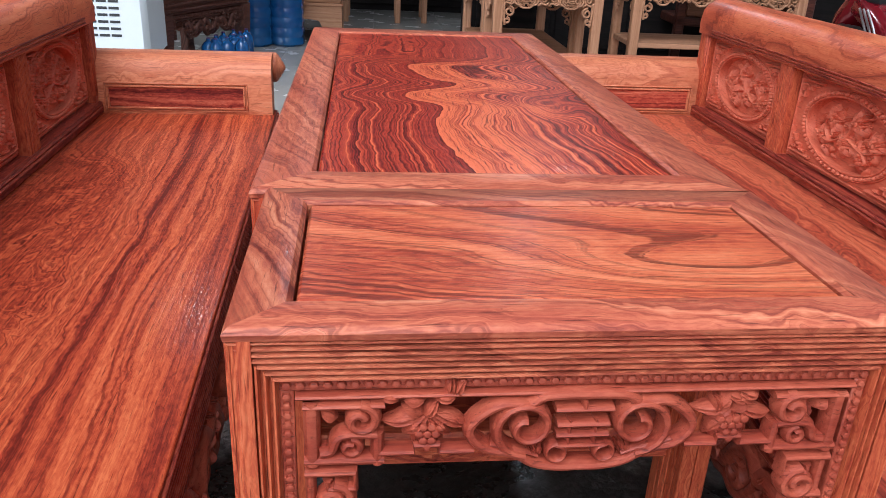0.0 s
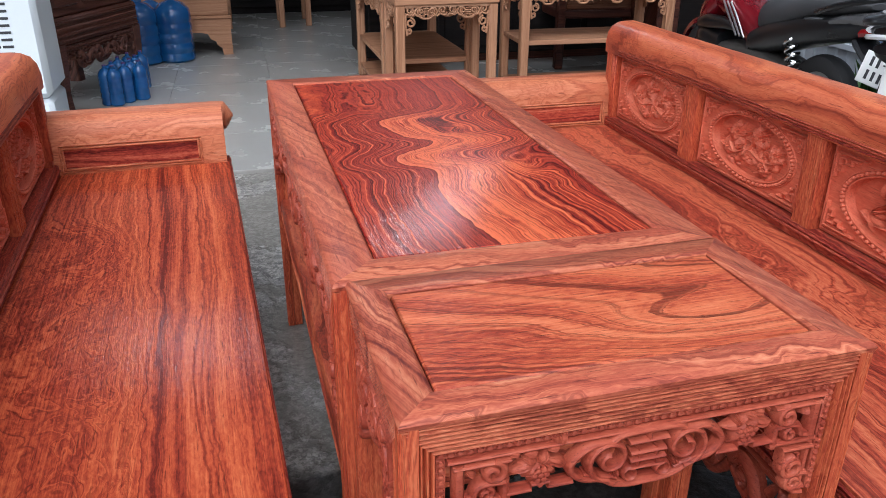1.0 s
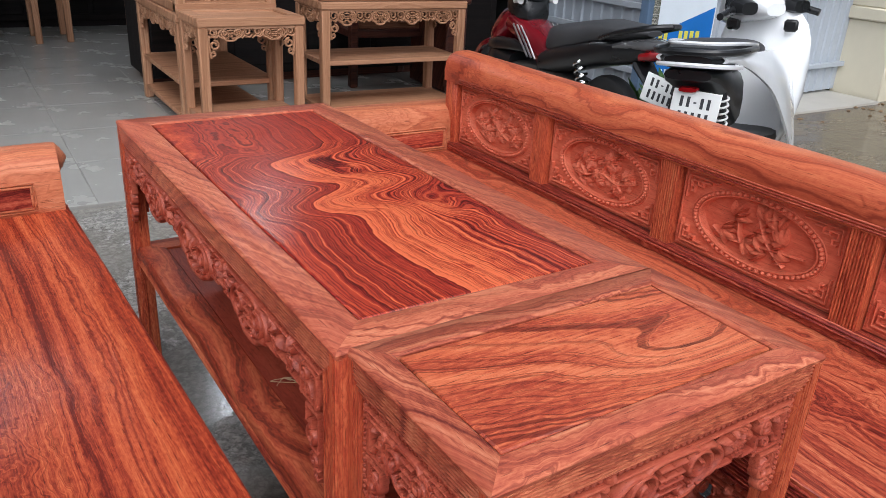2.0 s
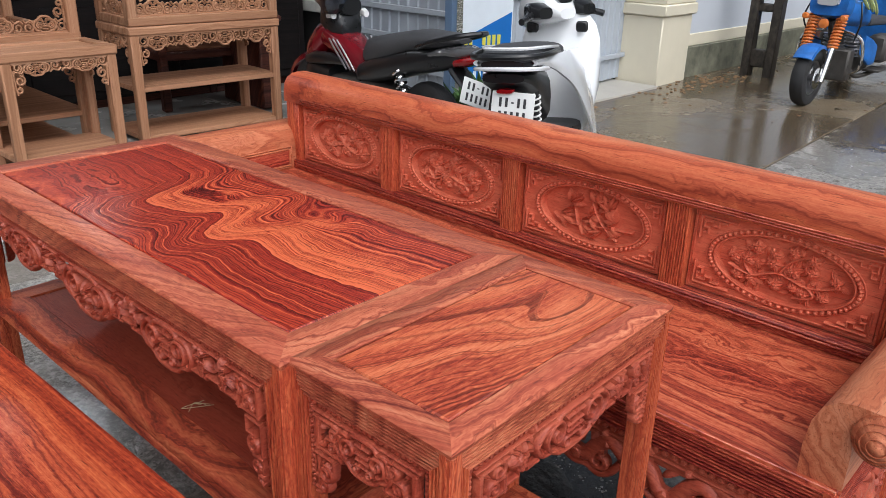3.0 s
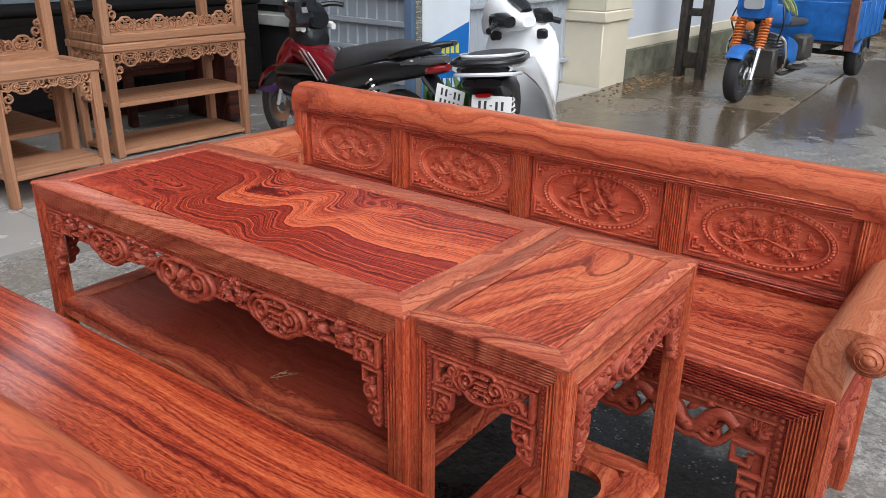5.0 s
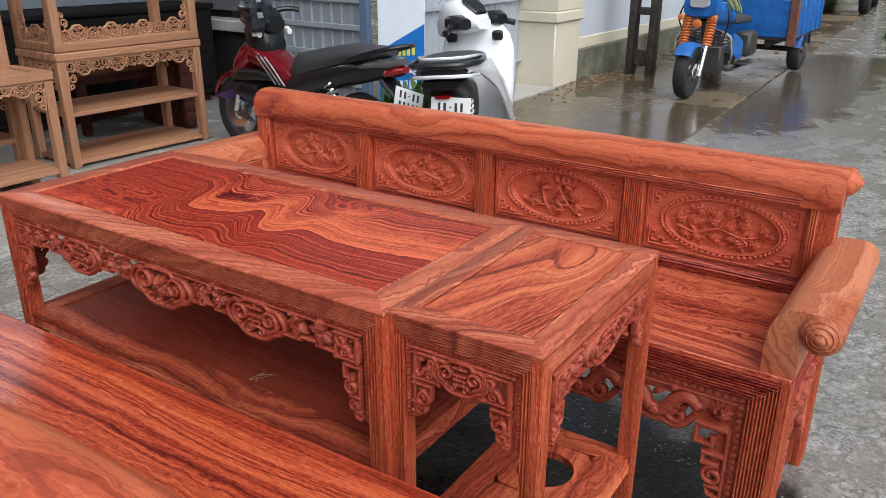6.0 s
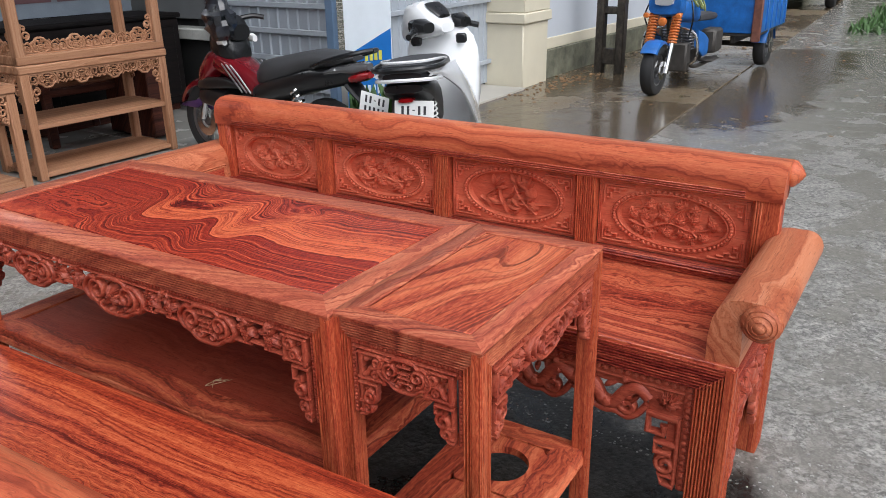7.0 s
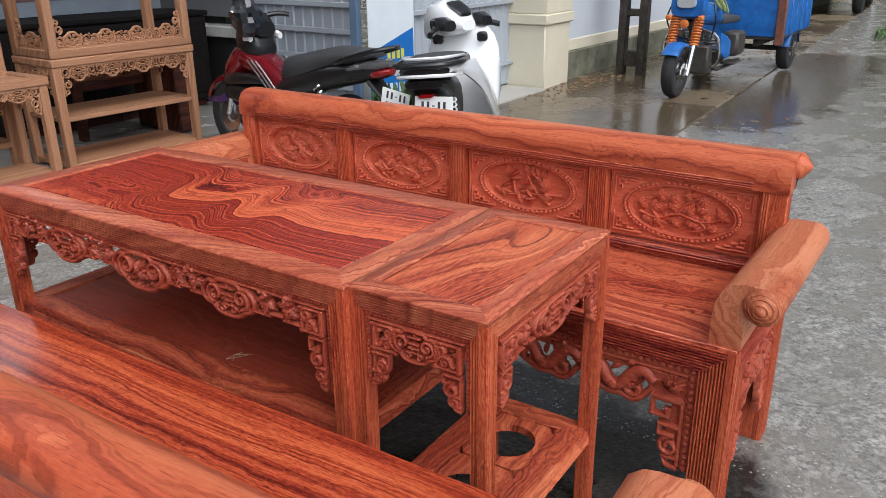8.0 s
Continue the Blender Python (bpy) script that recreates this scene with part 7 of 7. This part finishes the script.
def parked_car(m):
    """A dark small car, its nose along x."""
    t = thing("parked_car", m, "dark grey car parked far along the road", "car")
    b = Build()
    b.loft([(-2.0, 0, 0.62, 0.70, 0.22), (-1.9, 0, 0.60, 0.80, 0.32), (-0.9, 0, 0.58, 0.84, 0.36), (0.9, 0, 0.56, 0.84, 0.34), (1.7, 0, 0.54, 0.80, 0.28), (1.95, 0, 0.50, 0.68, 0.18)], 20, 4)
    part("body", b, car_grey, t)
    b = Build()
    b.loft([(-1.85, 0, 0.98, 0.62, 0.10), (-1.3, 0, 1.14, 0.70, 0.32), (-0.2, 0, 1.18, 0.70, 0.36), (0.5, 0, 1.08, 0.68, 0.26), (1.05, 0, 0.92, 0.62, 0.06)], 20, 4)
    part("cabin", b, black_plastic, t, "dark glazed cabin")
    for x in (-1.25, 1.25):
        for y in (-0.76, 0.76):
            wheel(t, x, 0.30, 0.30, 0.19, 0.19, "wheel", y)
    for y in (-0.55, 0.55):
        b = Build()
        b.loft([(-2.03, y, 0.68, 0.12, 0.05), (-1.95, y, 0.68, 0.14, 0.07)], 12, 3)
        part("tail_light", b, red_lens, t)
    b = Build()
    b.box(-2.06, -0.72, 0.30, -1.90, 0.72, 0.46, 0.03)
    part("bumper", b, black_plastic, t)


car_grey = plain("dark_grey_car_paint", (0.035, 0.036, 0.040), 0.3, 0.2, vary=0.05, coat=0.8)
parked_car(pose(18.0, 3.25, 0, 0, 0, 4))

# ---- litter, grit and weeds ----
rng = random.Random(21)
b = Build()
for k in range(190):
    x, y = rng.uniform(4.6, 14), rng.uniform(1.3, 3.4) if k % 3 else rng.uniform(-1.5, 1.3)
    s = rng.uniform(0.015, 0.05) * (1 if x < 9 else 1.4)
    b.at(pose(x, y, 0.015 if y > 1.5 else 0.004, rng.uniform(-10, 10), rng.uniform(-10, 10), rng.uniform(0, 360)))
    b.leaf(0, 0, s, s * 0.6, 0, s * 0.12, rng.uniform(-0.6, 0.6))
b.at(pose(5.30, 3.20, 0.013))
for k in range(110):
    b.leaf(rng.gauss(0.75, 0.55), rng.gauss(0.0, 0.10), rng.uniform(0.02, 0.06), 0.025, rng.uniform(0, 6.28), 0.008, 0.4)
solid("fallen_leaves", b, leaf_mat, "scattered brown and yellow fallen leaves on wet concrete", "leaves", kind="stuff")
b = Build()
for k in range(7000):
    x = 0.75 + 4.2 * rng.random() ** 1.5
    y = rng.uniform(-1.6, 1.5)
    s = rng.uniform(0.0018, 0.0062) * (1.5 if rng.random() < 0.05 else 1.0)
    b.at(pose(x, y, -s * 0.1, rng.uniform(-12, 12), rng.uniform(-12, 12), rng.uniform(0, 360)) @ Matrix.Diagonal((1.0, rng.uniform(0.55, 1.0), 1.0, 1.0)))
    b.bead(0, 0, s, s * rng.uniform(0.25, 0.5), 0, 5)
solid("grit", b, chip_mat, "pale grit and stone chips on the wet asphalt", "grit", kind="stuff")


def weeds(name, x0, y0, x1, y1, n, h, label):
    b = Build()
    for k in range(n):
        b.at(pose(rng.uniform(x0, x1), rng.uniform(y0, y1), 0.0, rng.uniform(20, 80), 0, rng.uniform(0, 360)))
        b.leaf(0, 0, h * rng.uniform(0.5, 1.1), h * 0.22, 1.57, 0.004, rng.uniform(-0.5, 0.5))
    solid(name, b, weed_mat, label, "weeds", kind="stuff")


weeds("weeds", 2.90, 2.95, 3.30, 3.30, 240, 0.42, "green weeds growing by the sign board")
weeds("verge_grass", 11.7, -1.6, 19, 1.45, 2600, 0.20, "green grass verge far along the road")
# wood shavings on the table's shelf
b = Build(pose(-0.01, 1.20, 0.379))
for k in range(3):
    b.tube(smooth_line([(rng.uniform(-0.02, 0.02), rng.uniform(-0.012, 0.012), 0.003), (rng.uniform(-0.03, 0.03), rng.uniform(-0.02, 0.02), 0.006), (rng.uniform(-0.03, 0.03), rng.uniform(-0.02, 0.02), 0.003)], 4), 0.0007, 4)
solid("shavings", b, foam, "curl of pale wood shavings on the shelf", "shavings", kind="stuff")

# ---- floor tiles, one by one ----
side, gap = 0.60, 0.004
b = Build()
b.box(0, 0, -0.004, side - gap, side - gap, 0.0, 0.0015)
tile_mesh = b.mesh("tile", tile_mat)
for i in range(-8, 7):
    for j in range(10):
        x, y = -0.02 + i * side, 3.304 + j * side
        if x + side > 3.30 or x < -5:
            continue
        ob = new("tile", tile_mesh)
        ob.parent = shop_floor
        ob.location = (x, y, FLOOR_Z)
